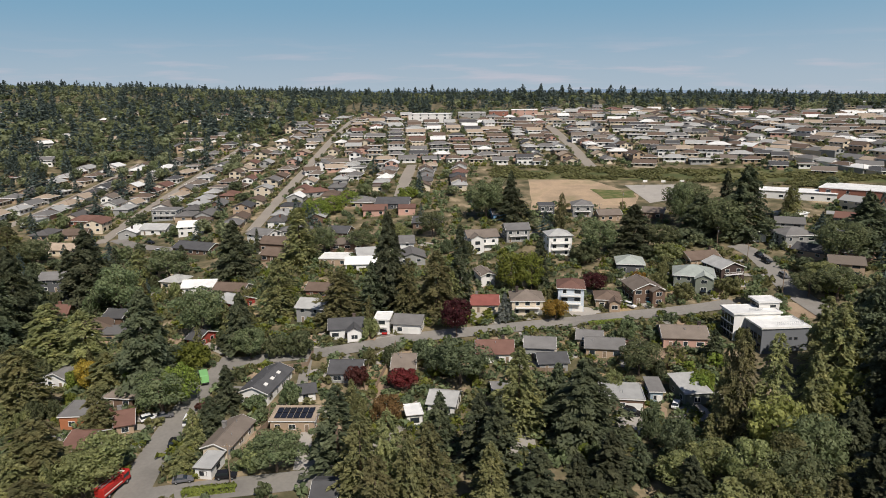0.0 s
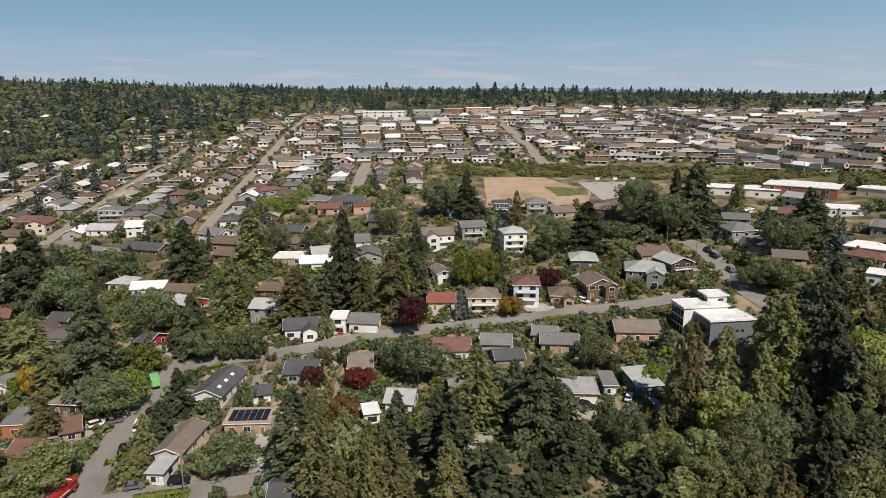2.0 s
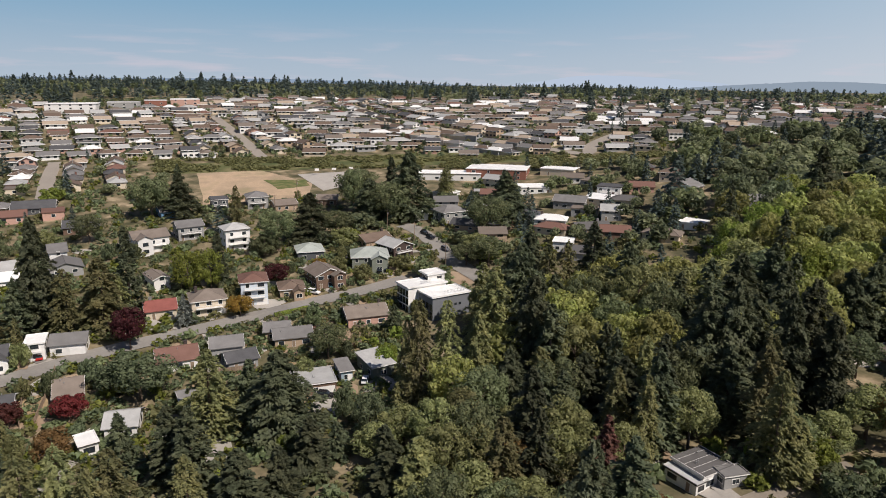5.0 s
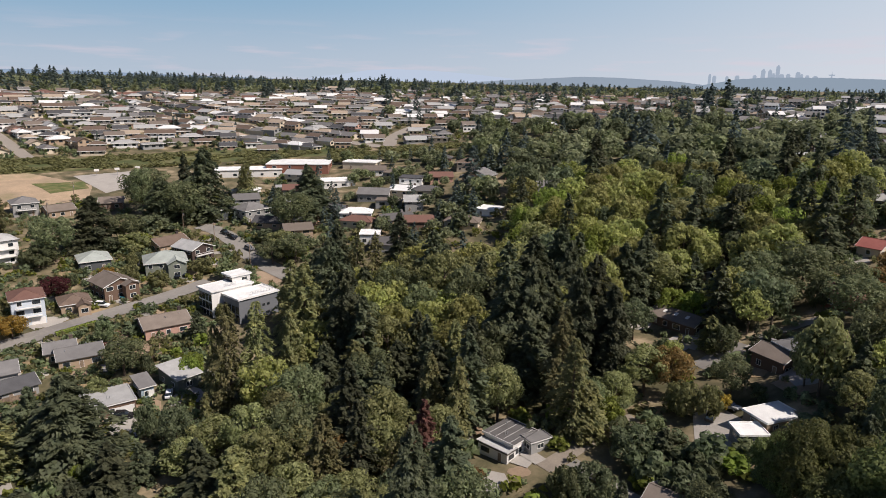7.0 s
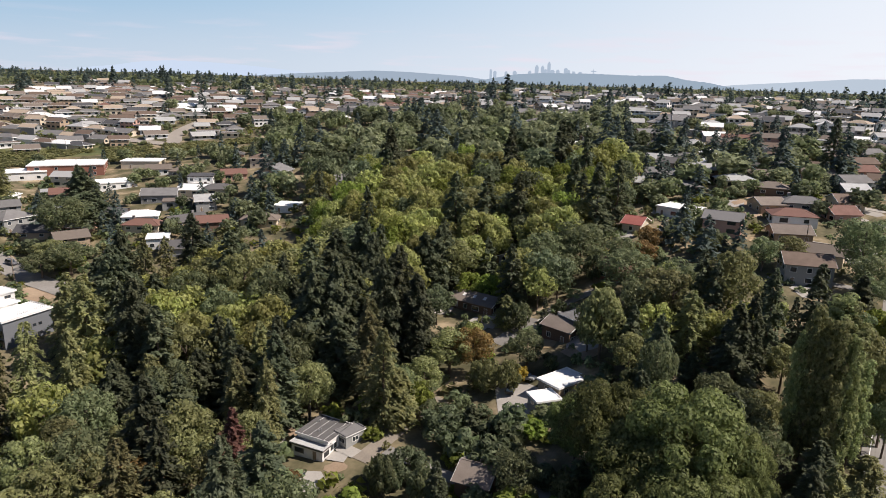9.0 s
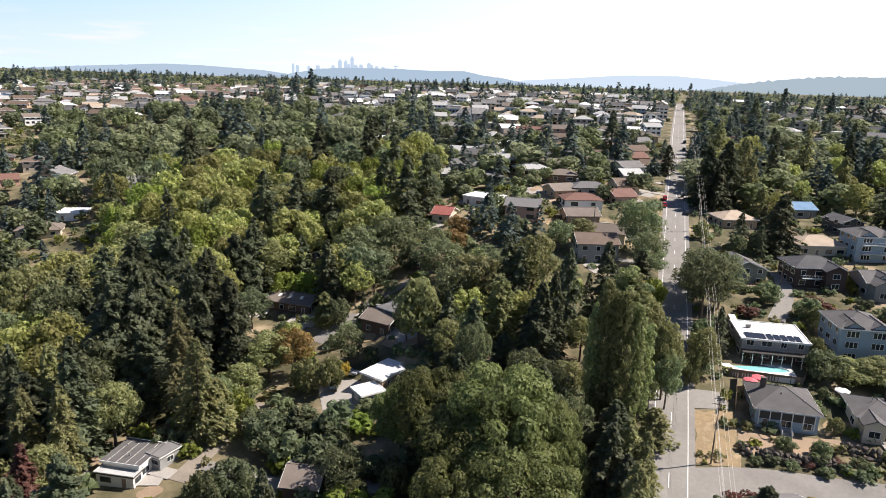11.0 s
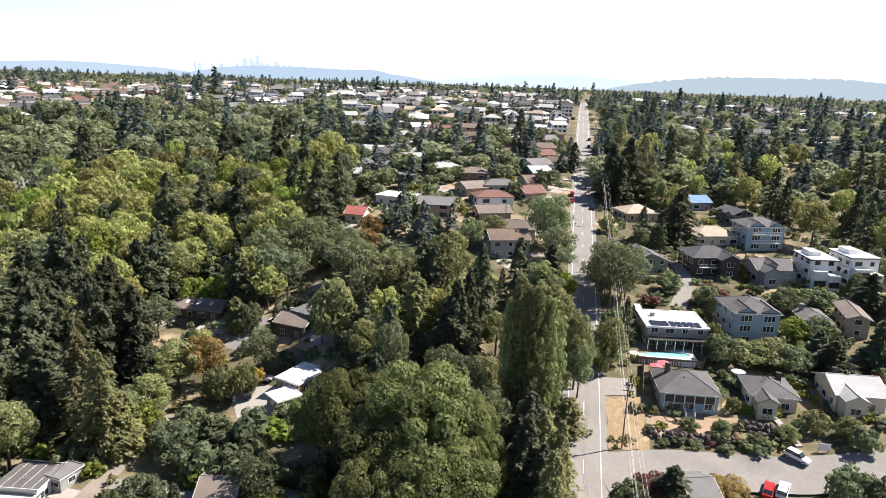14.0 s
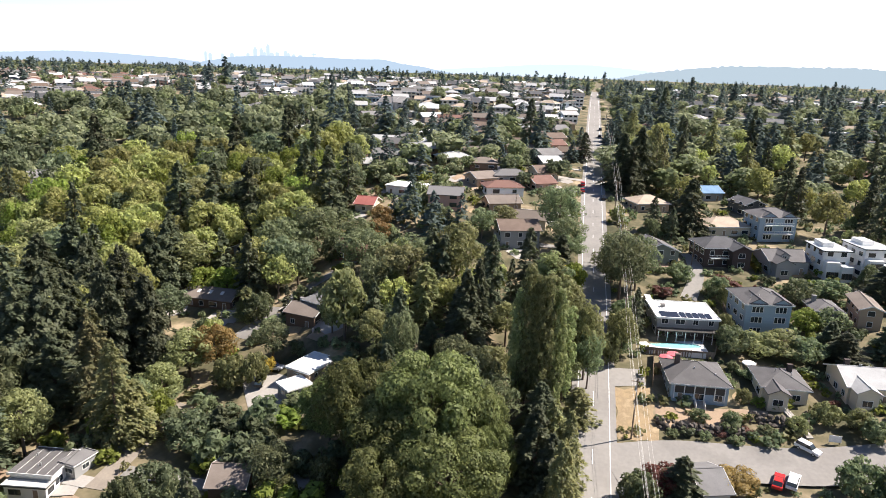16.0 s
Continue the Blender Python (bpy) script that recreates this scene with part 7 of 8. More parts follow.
# ---- trees that stand out ----
tree("bigmaple", 109.5, 13.8, 23.1, 11.3)
tree("bigmaple", 115.9, 28.0, 19.5, 8.8)
tree("bigmaple", 110.4, 5.8, 16.9, 6.1)
tree("bigmaple", 106.5, 19.5, 17.8, 9.3)
tree("bigmaple", 98.0, 9.5, 16.1, 9.9)
tree("bigmaple", 95.4, 19.2, 13.9, 7.5)
tree("bigmaple", 120.2, 35.8, 14.2, 6.0)
tree("bigmaple", 103.5, 2.3, 13.7, 4.2)
tree("maple", 133.7, 24.2, 18.9, 3.8)
tree("poplar", 130.1, -2.8, 32.2, 2.3)
tree("poplar", 129.7, -5.7, 31.0, 2.5)
tree("poplar", 131.0, -8.7, 27.9, 2.1)
tree("poplar", 130.5, -0.8, 26.7, 1.9)
tree("poplar", 134.2, -10.8, 22.2, 2.1)
tree("alder", 143.1, -15.8, 18.9, 4.0)
tree("maple", 140.0, -16.4, 13.7, 3.6)
tree("fir", 112.7, -5.8, 14.8, 4.0)
tree("cedar", 105.0, -10.6, 17.6, 3.2)
tree("fir", 100.8, -7.4, 15.8, 4.1)
tree("cedar", 96.0, -8.9, 17.9, 3.8)
tree("fir", 144.2, 11.1, 23.0, 5.8)
tree("fir", 159.0, 6.3, 24.6, 4.0)
tree("fir", 149.1, 8.7, 23.4, 4.1)
tree("alder", 174.4, 16.5, 21.1, 7.4)
tree("alder", 168.5, 28.6, 16.9, 7.2)
tree("maple", 167.2, 36.3, 15.5, 6.1)
tree("cedar", 157.3, 22.3, 17.5, 5.1)
tree("fir", 142.5, 18.7, 11.3, 3.9)
tree("rust", 210.8, 46.5, 8.8, 4.8)
tree("fir", 195.6, -12.2, 12.0, 4.2)
tree("maple", 222.1, -12.1, 18.0, 7.6)
tree("gold", 189.9, -14.5, 5.3, 3.0)
tree("maple", 181.7, -27.6, 19.2, 7.1)
tree("maple", 190.0, -33.0, 16.3, 6.0)
tree("alder", 153.6, -25.1, 12.8, 3.8)
tree("alder", 150.5, -22.5, 8.6, 2.5)
tree("fir", 134.3, 105.7, 32.9, 9.3)
tree("fir", 129.8, 110.1, 29.6, 9.3)
tree("fir", 154.1, 100.0, 28.7, 8.2)
tree("fir", 146.5, 89.3, 26.2, 7.8)
tree("cedar", 125.3, 89.4, 27.3, 5.7)
tree("fir", 140.4, 96.2, 30.9, 6.8)
tree("fir", 184.7, 103.8, 24.4, 7.4)
tree("alder", 188.8, 102.3, 17.8, 8.2)
tree("fir", 172.8, 126.1, 26.5, 8.6)
tree("cedar", 122.2, 78.7, 13.3, 5.2)
tree("fir", 199.9, 94.6, 15.2, 5.0)
tree("alder", 142.2, 60.3, 8.9, 3.4)
tree("maple", 152.2, 59.9, 10.8, 5.3)
tree("limetree", 187.5, 94.4, 8.3, 5.5)
tree("limetree", 187.7, 87.7, 8.3, 5.1)
tree("olive", 112.8, 49.7, 8.3, 5.6)
tree("maple", 105.9, 42.3, 11.0, 4.8)
tree("olive", 105.4, 65.4, 6.9, 4.7)
tree("maple", 208.1, 65.5, 16.8, 9.0)
tree("maple", 202.6, 75.0, 16.2, 8.2)
tree("fir", 239.4, 67.7, 9.9, 4.2)
tree("cedar", 199.5, 84.1, 9.6, 7.1)
tree("fir", 163.2, 129.1, 25.6, 8.4)
tree("fir", 162.5, 114.7, 26.8, 7.0)
tree("alder", 230.1, 116.7, 20.7, 9.7)
tree("maple", 204.5, 51.4, 12.9, 5.4)
tree("alder", 222.5, 5.8, 9.6, 5.7)
tree("maple", 215.8, 12.8, 10.3, 5.2)
tree("maple", 223.7, 29.8, 8.7, 5.0)
tree("cedar", 107.3, 180.7, 25.4, 7.5)
tree("fir", 137.3, 198.0, 26.0, 8.4)
tree("fir", 122.2, 188.8, 23.5, 7.1)
tree("maple", 116.5, 155.4, 16.5, 7.3)
tree("alder", 109.4, 135.6, 19.7, 7.7)
tree("alder", 110.9, 152.0, 17.3, 7.5)
tree("fir", 114.0, 128.6, 21.9, 5.0)
tree("cedar", 96.9, 133.5, 18.4, 6.1)
tree("fir", 91.8, 140.1, 13.9, 4.0)
tree("fir", 103.2, 124.0, 18.6, 6.0)
tree("alder", 145.9, 151.7, 22.8, 8.5)
tree("alder", 158.0, 145.4, 19.3, 8.7)
tree("alder", 146.1, 168.6, 17.9, 8.2)
tree("maple", 142.8, 138.3, 20.8, 8.1)
tree("alder", 169.2, 141.4, 18.7, 8.8)
tree("alder", 186.6, 146.5, 19.2, 9.4)
tree("fir", 104.9, 111.1, 20.8, 5.7)
tree("fir", 105.4, 101.0, 25.6, 5.8)
tree("cedar", 99.1, 97.9, 22.7, 4.6)
tree("pinkish", 84.9, 93.3, 19.9, 4.5)
tree("pinkish", 80.8, 92.6, 17.1, 3.2)
tree("rust", 74.1, 107.6, 9.9, 5.7)
tree("rust", 85.8, 82.5, 8.6, 3.8)
tree("alder", 58.3, 133.9, 10.6, 6.2)
tree("alder", 50.3, 130.0, 10.5, 5.4)
tree("alder", 63.1, 125.6, 15.5, 6.3)
tree("maple", 69.0, 119.4, 16.2, 6.7)
tree("alder", 68.4, 114.2, 13.1, 5.5)
tree("alder", 82.5, 117.6, 14.1, 6.6)
tree("alder", 80.4, 102.7, 14.3, 5.7)
tree("alder", 79.5, 94.3, 12.7, 5.2)
tree("cedar", 52.2, 112.3, 15.7, 6.2)
tree("fir", 47.7, 116.9, 11.0, 5.0)
tree("alder", 59.4, 102.1, 13.2, 6.0)
tree("alder", 66.3, 93.7, 11.8, 5.9)
tree("olive", 74.1, 86.4, 11.8, 5.1)
tree("maple", 83.7, 88.7, 11.1, 4.2)
tree("alder", 60.9, 116.1, 14.2, 6.0)
tree("maple", 61.6, 94.2, 11.8, 5.8)
tree("alder", 66.5, 85.5, 11.6, 5.7)
tree("fir", 93.5, 119.0, 17.7, 5.2)
tree("maple", 125.7, 109.1, 19.0, 6.7)
tree("fir", 134.5, 117.0, 23.2, 6.5)
tree("maple", 131.8, 147.0, 18.2, 7.0)
tree("fir", 129.5, 172.2, 19.3, 6.5)
tree("maple", 137.4, 167.2, 17.5, 7.6)
tree("cedar", 118.2, 80.7, 24.2, 5.4)
tree("fir", 141.4, 105.9, 27.7, 7.3)
tree("fir", 125.2, 99.1, 21.3, 5.9)
tree("fir", 180.6, 107.5, 22.2, 7.3)
tree("alder", 144.6, 77.9, 13.8, 6.6)
tree("rust", 147.5, 72.8, 13.4, 5.1)
tree("olive", 167.3, 95.2, 12.5, 5.5)
tree("cedar", 172.8, 75.0, 9.9, 4.0)
tree("alder", 133.4, 79.1, 11.1, 5.5)
tree("limetree", 127.5, 77.6, 7.5, 4.2)
tree("cone", 123.4, 60.6, 8.3, 2.9)
tree("olive", 120.3, 66.3, 8.1, 5.8)
tree("gold", 146.1, 58.9, 4.9, 2.0)
tree("maple", 198.5, 68.0, 11.3, 7.3)
tree("maple", 197.6, 73.3, 15.0, 7.3)
tree("willow", 156.6, 42.5, 19.2, 5.2)
tree("willow", 160.1, 46.7, 14.9, 3.7)
tree("rust", 222.8, 47.3, 9.1, 3.9)
tree("alder", 209.7, 47.4, 8.7, 4.6)
tree("maple", 191.6, 46.3, 13.8, 7.9)
tree("alder", 174.2, 33.7, 15.2, 7.5)
tree("maple", 182.0, 28.3, 13.8, 7.7)
tree("alder", 141.4, 66.8, 8.8, 4.3)
tree("maple", 124.9, 81.5, 11.6, 4.2)
tree("maple", 171.9, 71.4, 8.2, 4.3)
tree("cone", 173.4, 63.5, 8.8, 2.0)
tree("fir", -143.0, 216.5, 35.2, 10.2)
tree("fir", -143.9, 207.3, 35.8, 9.9)
tree("fir", -145.0, 231.7, 25.1, 7.1)
tree("fir", -137.9, 256.5, 31.7, 12.0)
tree("maple", -121.8, 245.7, 19.8, 9.5)
tree("cone", -148.0, 260.9, 23.1, 6.4)
tree("cedar", -130.6, 284.2, 15.0, 6.4)
tree("maple", -117.3, 281.5, 14.9, 9.1)
tree("fir", -88.6, 281.6, 25.0, 9.6)
tree("fir", -86.1, 184.9, 30.8, 11.3)
tree("cedar", -123.9, 202.6, 21.5, 9.6)
tree("cedar", -110.3, 197.9, 21.1, 9.2)
tree("cedar", -113.1, 169.1, 21.0, 8.4)
tree("gold", -102.1, 182.3, 11.3, 3.4)
tree("cedar", -96.7, 181.9, 13.5, 6.6)
tree("maple", -82.4, 220.7, 18.5, 8.3)
tree("fir", -66.0, 210.5, 20.3, 6.8)
tree("maple", -61.3, 203.4, 10.6, 6.0)
tree("cedar", -59.4, 236.7, 22.2, 7.7)
tree("maple", -46.1, 204.0, 8.8, 4.8)
tree("maple", -53.6, 203.7, 7.9, 4.1)
tree("cedar", -36.0, 229.2, 18.6, 8.9)
tree("cedar", -63.0, 292.6, 25.3, 9.7)
tree("fir", -19.8, 239.6, 36.8, 8.0)
tree("cedar", -12.2, 232.0, 21.8, 5.7)
tree("fir", -25.4, 233.0, 20.8, 4.5)
tree("cedar", -2.1, 231.5, 24.8, 8.5)
tree("fir", 6.2, 240.8, 30.8, 6.3)
tree("cedar", 2.0, 236.2, 16.9, 5.2)
tree("limetree", -77.2, 197.3, 8.7, 6.4)
tree("limetree", -73.1, 175.2, 11.9, 5.5)
tree("maple", -76.4, 170.9, 11.5, 8.2)
tree("cedar", -87.3, 157.7, 13.1, 5.0)
tree("cedar", -89.9, 136.4, 16.4, 8.9)
tree("cedar", -91.0, 127.9, 13.1, 6.7)
tree("alder", -75.8, 137.1, 12.5, 5.9)
tree("alder", -78.1, 131.8, 10.7, 7.3)
tree("cedar", -79.3, 115.0, 14.5, 8.1)
tree("fir", -59.1, 171.9, 13.2, 4.3)
tree("fir", -59.2, 158.7, 10.9, 4.4)
tree("cedar", -60.8, 150.5, 11.6, 3.3)
tree("cedar", -60.3, 141.5, 6.4, 3.6)
tree("maple", -51.3, 171.8, 4.4, 3.3)
tree("maple", -38.7, 141.1, 9.9, 6.7)
tree("alder", -44.0, 141.4, 6.3, 4.2)
tree("red", -11.8, 181.4, 6.9, 4.3)
tree("plum", -25.2, 182.9, 7.1, 3.4)
tree("rust", -14.9, 160.8, 9.4, 4.5)
tree("plum", 4.2, 215.1, 13.9, 4.9)
tree("olive", 4.7, 184.9, 13.5, 9.1)
tree("olive", -2.4, 188.2, 10.6, 5.1)
tree("fir", -24.2, 139.8, 22.1, 6.3)
tree("cedar", -17.3, 126.6, 23.1, 5.6)
tree("cedar", -11.1, 122.7, 24.7, 5.5)
tree("cedar", -3.3, 120.8, 22.8, 5.9)
tree("cedar", -6.7, 115.2, 23.2, 5.2)
tree("cedar", -12.7, 110.2, 21.9, 5.5)
tree("fir", -1.3, 149.2, 16.1, 4.3)
tree("limetree", 26.2, 253.1, 16.4, 6.2)
tree("limetree", 33.9, 252.9, 15.6, 5.5)
tree("limetree", -68.4, 363.5, 11.1, 8.7)
tree("limetree", -59.9, 372.5, 10.0, 7.6)
tree("limetree", -76.0, 355.3, 9.1, 6.1)
tree("limetree", -52.7, 384.9, 9.0, 7.2)
tree("limetree", -58.8, 252.0, 5.6, 3.6)
tree("limetree", 98.3, 283.8, 6.4, 5.1)
tree("limetree", 144.2, 239.8, 8.6, 5.8)
tree("limetree", -2.8, 189.0, 4.9, 2.4)
tree("limetree", 73.1, 178.4, 5.9, 3.8)
tree("limetree", -20.9, 395.7, 7.3, 6.6)
tree("alder", -22.8, 196.4, 5.2, 2.5)
tree("limetree", -108.4, 186.4, 6.1, 3.8)
tree("limetree", -88.7, 181.5, 7.8, 4.4)
tree("fir", 37.5, 255.4, 21.4, 4.0)
tree("fir", 23.8, 254.9, 11.7, 4.4)
tree("spruce", 21.3, 226.6, 11.2, 2.8)
tree("gold", 39.2, 227.2, 7.6, 4.4)
tree("plum", 57.1, 249.2, 8.4, 4.9)
tree("maple", 22.3, 346.9, 19.9, 10.0)
tree("fir", 35.4, 346.3, 21.9, 8.8)
tree("fir", 83.2, 290.6, 22.5, 9.8)
tree("maple", 67.0, 284.5, 18.5, 9.0)
tree("maple", 60.4, 281.7, 8.6, 6.9)
tree("maple", 119.9, 329.1, 21.7, 11.8)
tree("fir", 117.6, 307.2, 22.3, 11.1)
tree("fir", 137.3, 304.6, 34.8, 11.3)
tree("maple", 124.8, 302.3, 21.2, 12.2)
tree("maple", 94.2, 290.0, 13.8, 8.3)
tree("cedar", 171.5, 329.9, 18.1, 6.9)
tree("maple", 133.3, 238.7, 9.8, 7.0)
tree("maple", 141.4, 234.0, 12.9, 8.0)
tree("alder", 139.5, 241.9, 12.0, 7.2)
tree("fir", 176.3, 277.1, 26.2, 12.2)
tree("maple", 159.7, 267.2, 18.6, 10.6)
tree("alder", 95.1, 281.3, 7.9, 6.6)
tree("maple", 60.2, 211.5, 7.1, 3.5)
tree("maple", 57.4, 187.7, 11.1, 6.4)
tree("cedar", 19.0, 160.1, 22.8, 6.9)
tree("fir", 34.1, 151.2, 23.2, 9.7)
tree("fir", 28.6, 159.8, 18.6, 5.5)
tree("fir", 11.4, 134.5, 21.5, 5.5)
tree("fir", 8.1, 141.5, 19.6, 4.7)
tree("cedar", 72.2, 153.2, 29.4, 5.5)
tree("cedar", 78.6, 150.3, 29.7, 5.7)
tree("cedar", 69.8, 155.9, 24.1, 4.0)
tree("fir", 82.1, 195.0, 10.9, 3.0)
tree("cedar", 86.7, 147.5, 25.7, 6.0)
tree("cedar", 103.2, 166.6, 29.7, 7.8)
tree("fir", 115.2, 170.6, 33.2, 9.9)
tree("fir", 102.6, 144.8, 33.4, 9.4)
tree("fir", 88.8, 135.0, 20.2, 6.7)
tree("fir", 89.6, 124.0, 17.6, 7.2)
tree("olive", 52.7, 140.8, 13.3, 4.1)
tree("olive", 50.7, 153.6, 8.8, 3.0)
tree("fir", 43.0, 136.2, 9.6, 3.4)
tree("fir", 27.2, 126.0, 12.9, 4.6)
tree("fir", 18.4, 122.2, 16.4, 6.0)
tree("fir", 36.2, 134.2, 13.5, 5.4)
tree("fir", 50.5, 125.5, 12.3, 4.5)
tree("cedar", 9.1, 122.3, 17.6, 4.9)
tree("limetree", 71.3, 175.5, 6.6, 3.4)
tree("alder", 48.0, 180.1, 5.9, 3.0)
tree("alder", 33.4, 166.0, 8.0, 2.8)
tree("maple", -53.8, 301.9, 13.0, 6.8)
tree("maple", -37.0, 301.8, 10.5, 6.7)
tree("alder", -22.2, 311.6, 9.4, 6.4)
tree("maple", -5.1, 318.7, 12.3, 7.0)
tree("cedar", -206.9, 316.9, 19.3, 9.6)
tree("maple", -195.7, 316.4, 12.4, 8.8)
tree("alder", 82.7, 252.0, 7.1, 4.1)
tree("alder", 89.0, 241.8, 6.5, 4.0)
tree("gold", 76.3, 256.3, 5.7, 2.8)
tree("alder", 107.1, 245.2, 6.6, 4.6)
tree("maple", 112.8, 231.8, 5.2, 3.1)
tree("alder", -47.4, 242.5, 5.4, 3.4)
tree("alder", -24.7, 215.5, 7.8, 3.1)
tree("olive", -7.2, 198.8, 7.4, 3.2)
tree("maple", -16.7, 195.6, 7.2, 2.5)
tree("fir", 35.2, 347.3, 26, 5)
tree("maple", 22.4, 349.1, 20, 6)
tree("cedar", 58.5, 330.8, 18, 3.8)
tree("fir", 143.7, 341.6, 24, 6)
tree("maple", 114.6, 322.4, 24, 7)
tree("fir", 135.1, 307.6, 24, 7)
tree("cedar", 167.5, 325.6, 18, 5)
tree("fir", 187.4, 296.6, 22, 6)
tree("poplar", 149.3, -7.7, 25, 3.4)
tree("alder", 149.6, -11.9, 20, 5.5)
tree("alder", 150.3, -15.6, 14, 5)
tree("cedar", 110.9, -8.1, 16, 4)
tree("fir", 105.0, -4.9, 18, 5)
tree("cedar", 107.5, -10.0, 14, 4)
tree("maple", 200.2, -29.6, 13, 6.5)
tree("maple", 191.5, -26.4, 11, 6)
tree("maple", 189.5, -31.8, 10, 5)
tree("maple", 210.2, -14.3, 12, 6)
tree("maple", 241.5, -11.6, 12, 6.5)
tree("maple", 204.1, -15.1, 9, 5)
tree("fir", 333.7, -27.5, 14, 5)
tree("fir", 347.2, -1.1, 26, 6)
tree("fir", 284.8, -39.3, 24, 7)
tree("fir", 289.5, -46.6, 26, 7)
tree("fir", 278.9, -42.4, 20, 6)
tree("fir", 488.2, -90.9, 26, 6)
tree("fir", 240.3, -57.5, 20, 7)
tree("cedar", 277.0, -58.4, 12, 4)
tree("maple", 173.3, -28.8, 5, 3)
tree("alder", 163.4, -26.1, 6, 3.5)
tree("maple", 155.3, -24.6, 6, 3.5)
tree("maple", 168.7, -26.6, 7, 3)
tree("fir", 157.5, -76.4, 9, 5)
tree("fir", 165.1, -76.3, 8, 4)
tree("maple", 175.3, -79.8, 6, 5)
tree("maple", 161.6, -52.2, 7, 5)
tree("alder", 161.6, -57.7, 6, 6)
tree("alder", 162.4, -64.5, 6, 6)
tree("maple", 160.1, -69.0, 6, 5)
tree("fir", 107.8, -30.5, 10, 4)
tree("plum", 109.9, -27.5, 6, 4)
tree("maple", 107.5, -23.3, 6, 4)
tree("rust", 112.9, -41.1, 5, 4)
tree("maple", 113.2, -62.0, 8, 4.2)
tree("maple", 110.8, -66.5, 8, 4.5)
tree("maple", 189.6, -76.7, 8, 5)
tree("maple", 193.6, -86.8, 6, 5)
tree("fir", 190.7, -99.3, 12, 5)
tree("fir", 163.3, -89.6, 12, 5)
tree("limetree", 175.0, -74.2, 6, 4)
tree("maple", 191.0, -56.0, 6, 4)
tree("maple", 198.7, -47.3, 6, 4)
tree("maple", 133.0, -39.1, 3.0, 2.1)
tree("maple", 133.0, -45.3, 3.0, 2.1)
tree("alder", 131.8, -58.2, 3.8, 2.4)
tree("alder", 135.5, -64.8, 4.5, 3.0)
tree("alder", 133.8, -70.7, 4.5, 3.0)
tree("alder", 140.9, -49.6, 3.8, 1.8)
tree("maple", 129.5, -71.8, 5.2, 3.0)
tree("poplar", 148.0, -6.3, 27, 3.6)
tree("poplar", 147.8, -9.8, 22, 3.4)
tree("alder", 143.3, -14.4, 9, 4)
tree("cedar", 128.5, -13.7, 8, 4)
tree("maple", 174.8, -9.9, 12, 5)
tree("limetree", 185.6, -15.2, 8, 4)
tree("fir", 124.5, -6.0, 11, 4.5)
tree("maple", 136.1, -7.9, 10, 4)
tree("alder", 138.4, -11.7, 9, 4)
tree("fir", 110.8, -4.5, 9, 4)
tree("cedar", 108.1, -8.5, 9, 4)
tree("bush", 127.8, -32.7, 1.5, 1.5)
tree("greybush", 128.7, -35.8, 1.8, 1.7)
tree("bush", 128.1, -39.0, 1.7, 1.7)
tree("redbush", 129.1, -42.4, 1.5, 1.4)
tree("bush", 127.1, -44.9, 1.8, 1.8)
tree("greybush", 129.2, -48.6, 1.7, 1.5)
tree("bush", 130.8, -51.6, 2.0, 1.8)
tree("bush", 129.1, -53.5, 1.8, 1.7)
tree("greybush", 131.6, -56.8, 2.0, 1.7)
tree("greybush", 132.4, -30.7, 1.1, 1.1)
tree("lime", 128.4, -48.8, 1.4, 1.3)
tree("redbush", 188.7, -40.3, 3, 3)
tree("redbush", 201.0, -59.7, 2.6, 2.4)
tree("redbush", 196.9, -61.9, 2.6, 2.6)
tree("lime", 209.6, -90.9, 2.6, 2.4)
tree("bush", 166.7, -37.4, 2.6, 2.2)


# ---- woods, gardens and far trees ----
def spot(turns, reach):
    a, d = rng.uniform(min(turns), max(turns)), math.sqrt(rng.uniform(reach[0] ** 2, reach[1] ** 2))
    return -d * math.sin(radians(a)), d * math.cos(radians(a)), a, d


def wood(turns, reach, count, mix, room, size=1.0, group=""):
    """Trees at random, none on a road or in a house."""
    made = 0
    for _ in range(count * 4):
        if made >= count:
            break
        x, y, a, d = spot(turns, reach)
        if not clear(x, y, room):
            continue
        if room > 1 and open_yard(x, y):
            continue
        kind = mix[int(rng.integers(len(mix)))]
        if d < 160:
            kind = {"maple2": "maple", "alder2": "alder", "olive2": "olive", "cone": "fir", "cypress": "cedar"}.get(kind, kind)
        f = size * rng.uniform(0.75, 1.25)
        if kind in ("cone", "cypress", "fir", "cedar"):
            tree(kind, x, y, 21 * f, 4.6 * f * rng.uniform(0.85, 1.25), group)
        elif kind in ("bush", "lime", "redbush", "greybush"):
            tree(kind, x, y, 2.6 * f * rng.uniform(0.7, 1.5), 1.9 * f * rng.uniform(0.7, 1.5), group)
        else:
            tree(kind, x, y, 13.5 * f, 5.2 * f, group)
        made += 1


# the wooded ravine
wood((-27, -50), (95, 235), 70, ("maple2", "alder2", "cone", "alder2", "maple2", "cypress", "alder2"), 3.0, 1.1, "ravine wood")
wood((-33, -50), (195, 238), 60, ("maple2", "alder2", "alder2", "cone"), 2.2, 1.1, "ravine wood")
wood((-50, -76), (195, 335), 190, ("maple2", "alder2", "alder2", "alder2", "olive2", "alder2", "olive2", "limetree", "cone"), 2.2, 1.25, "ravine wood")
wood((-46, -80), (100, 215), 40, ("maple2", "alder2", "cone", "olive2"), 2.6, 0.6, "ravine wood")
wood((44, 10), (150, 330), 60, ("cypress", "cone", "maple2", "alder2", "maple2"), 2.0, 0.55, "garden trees")
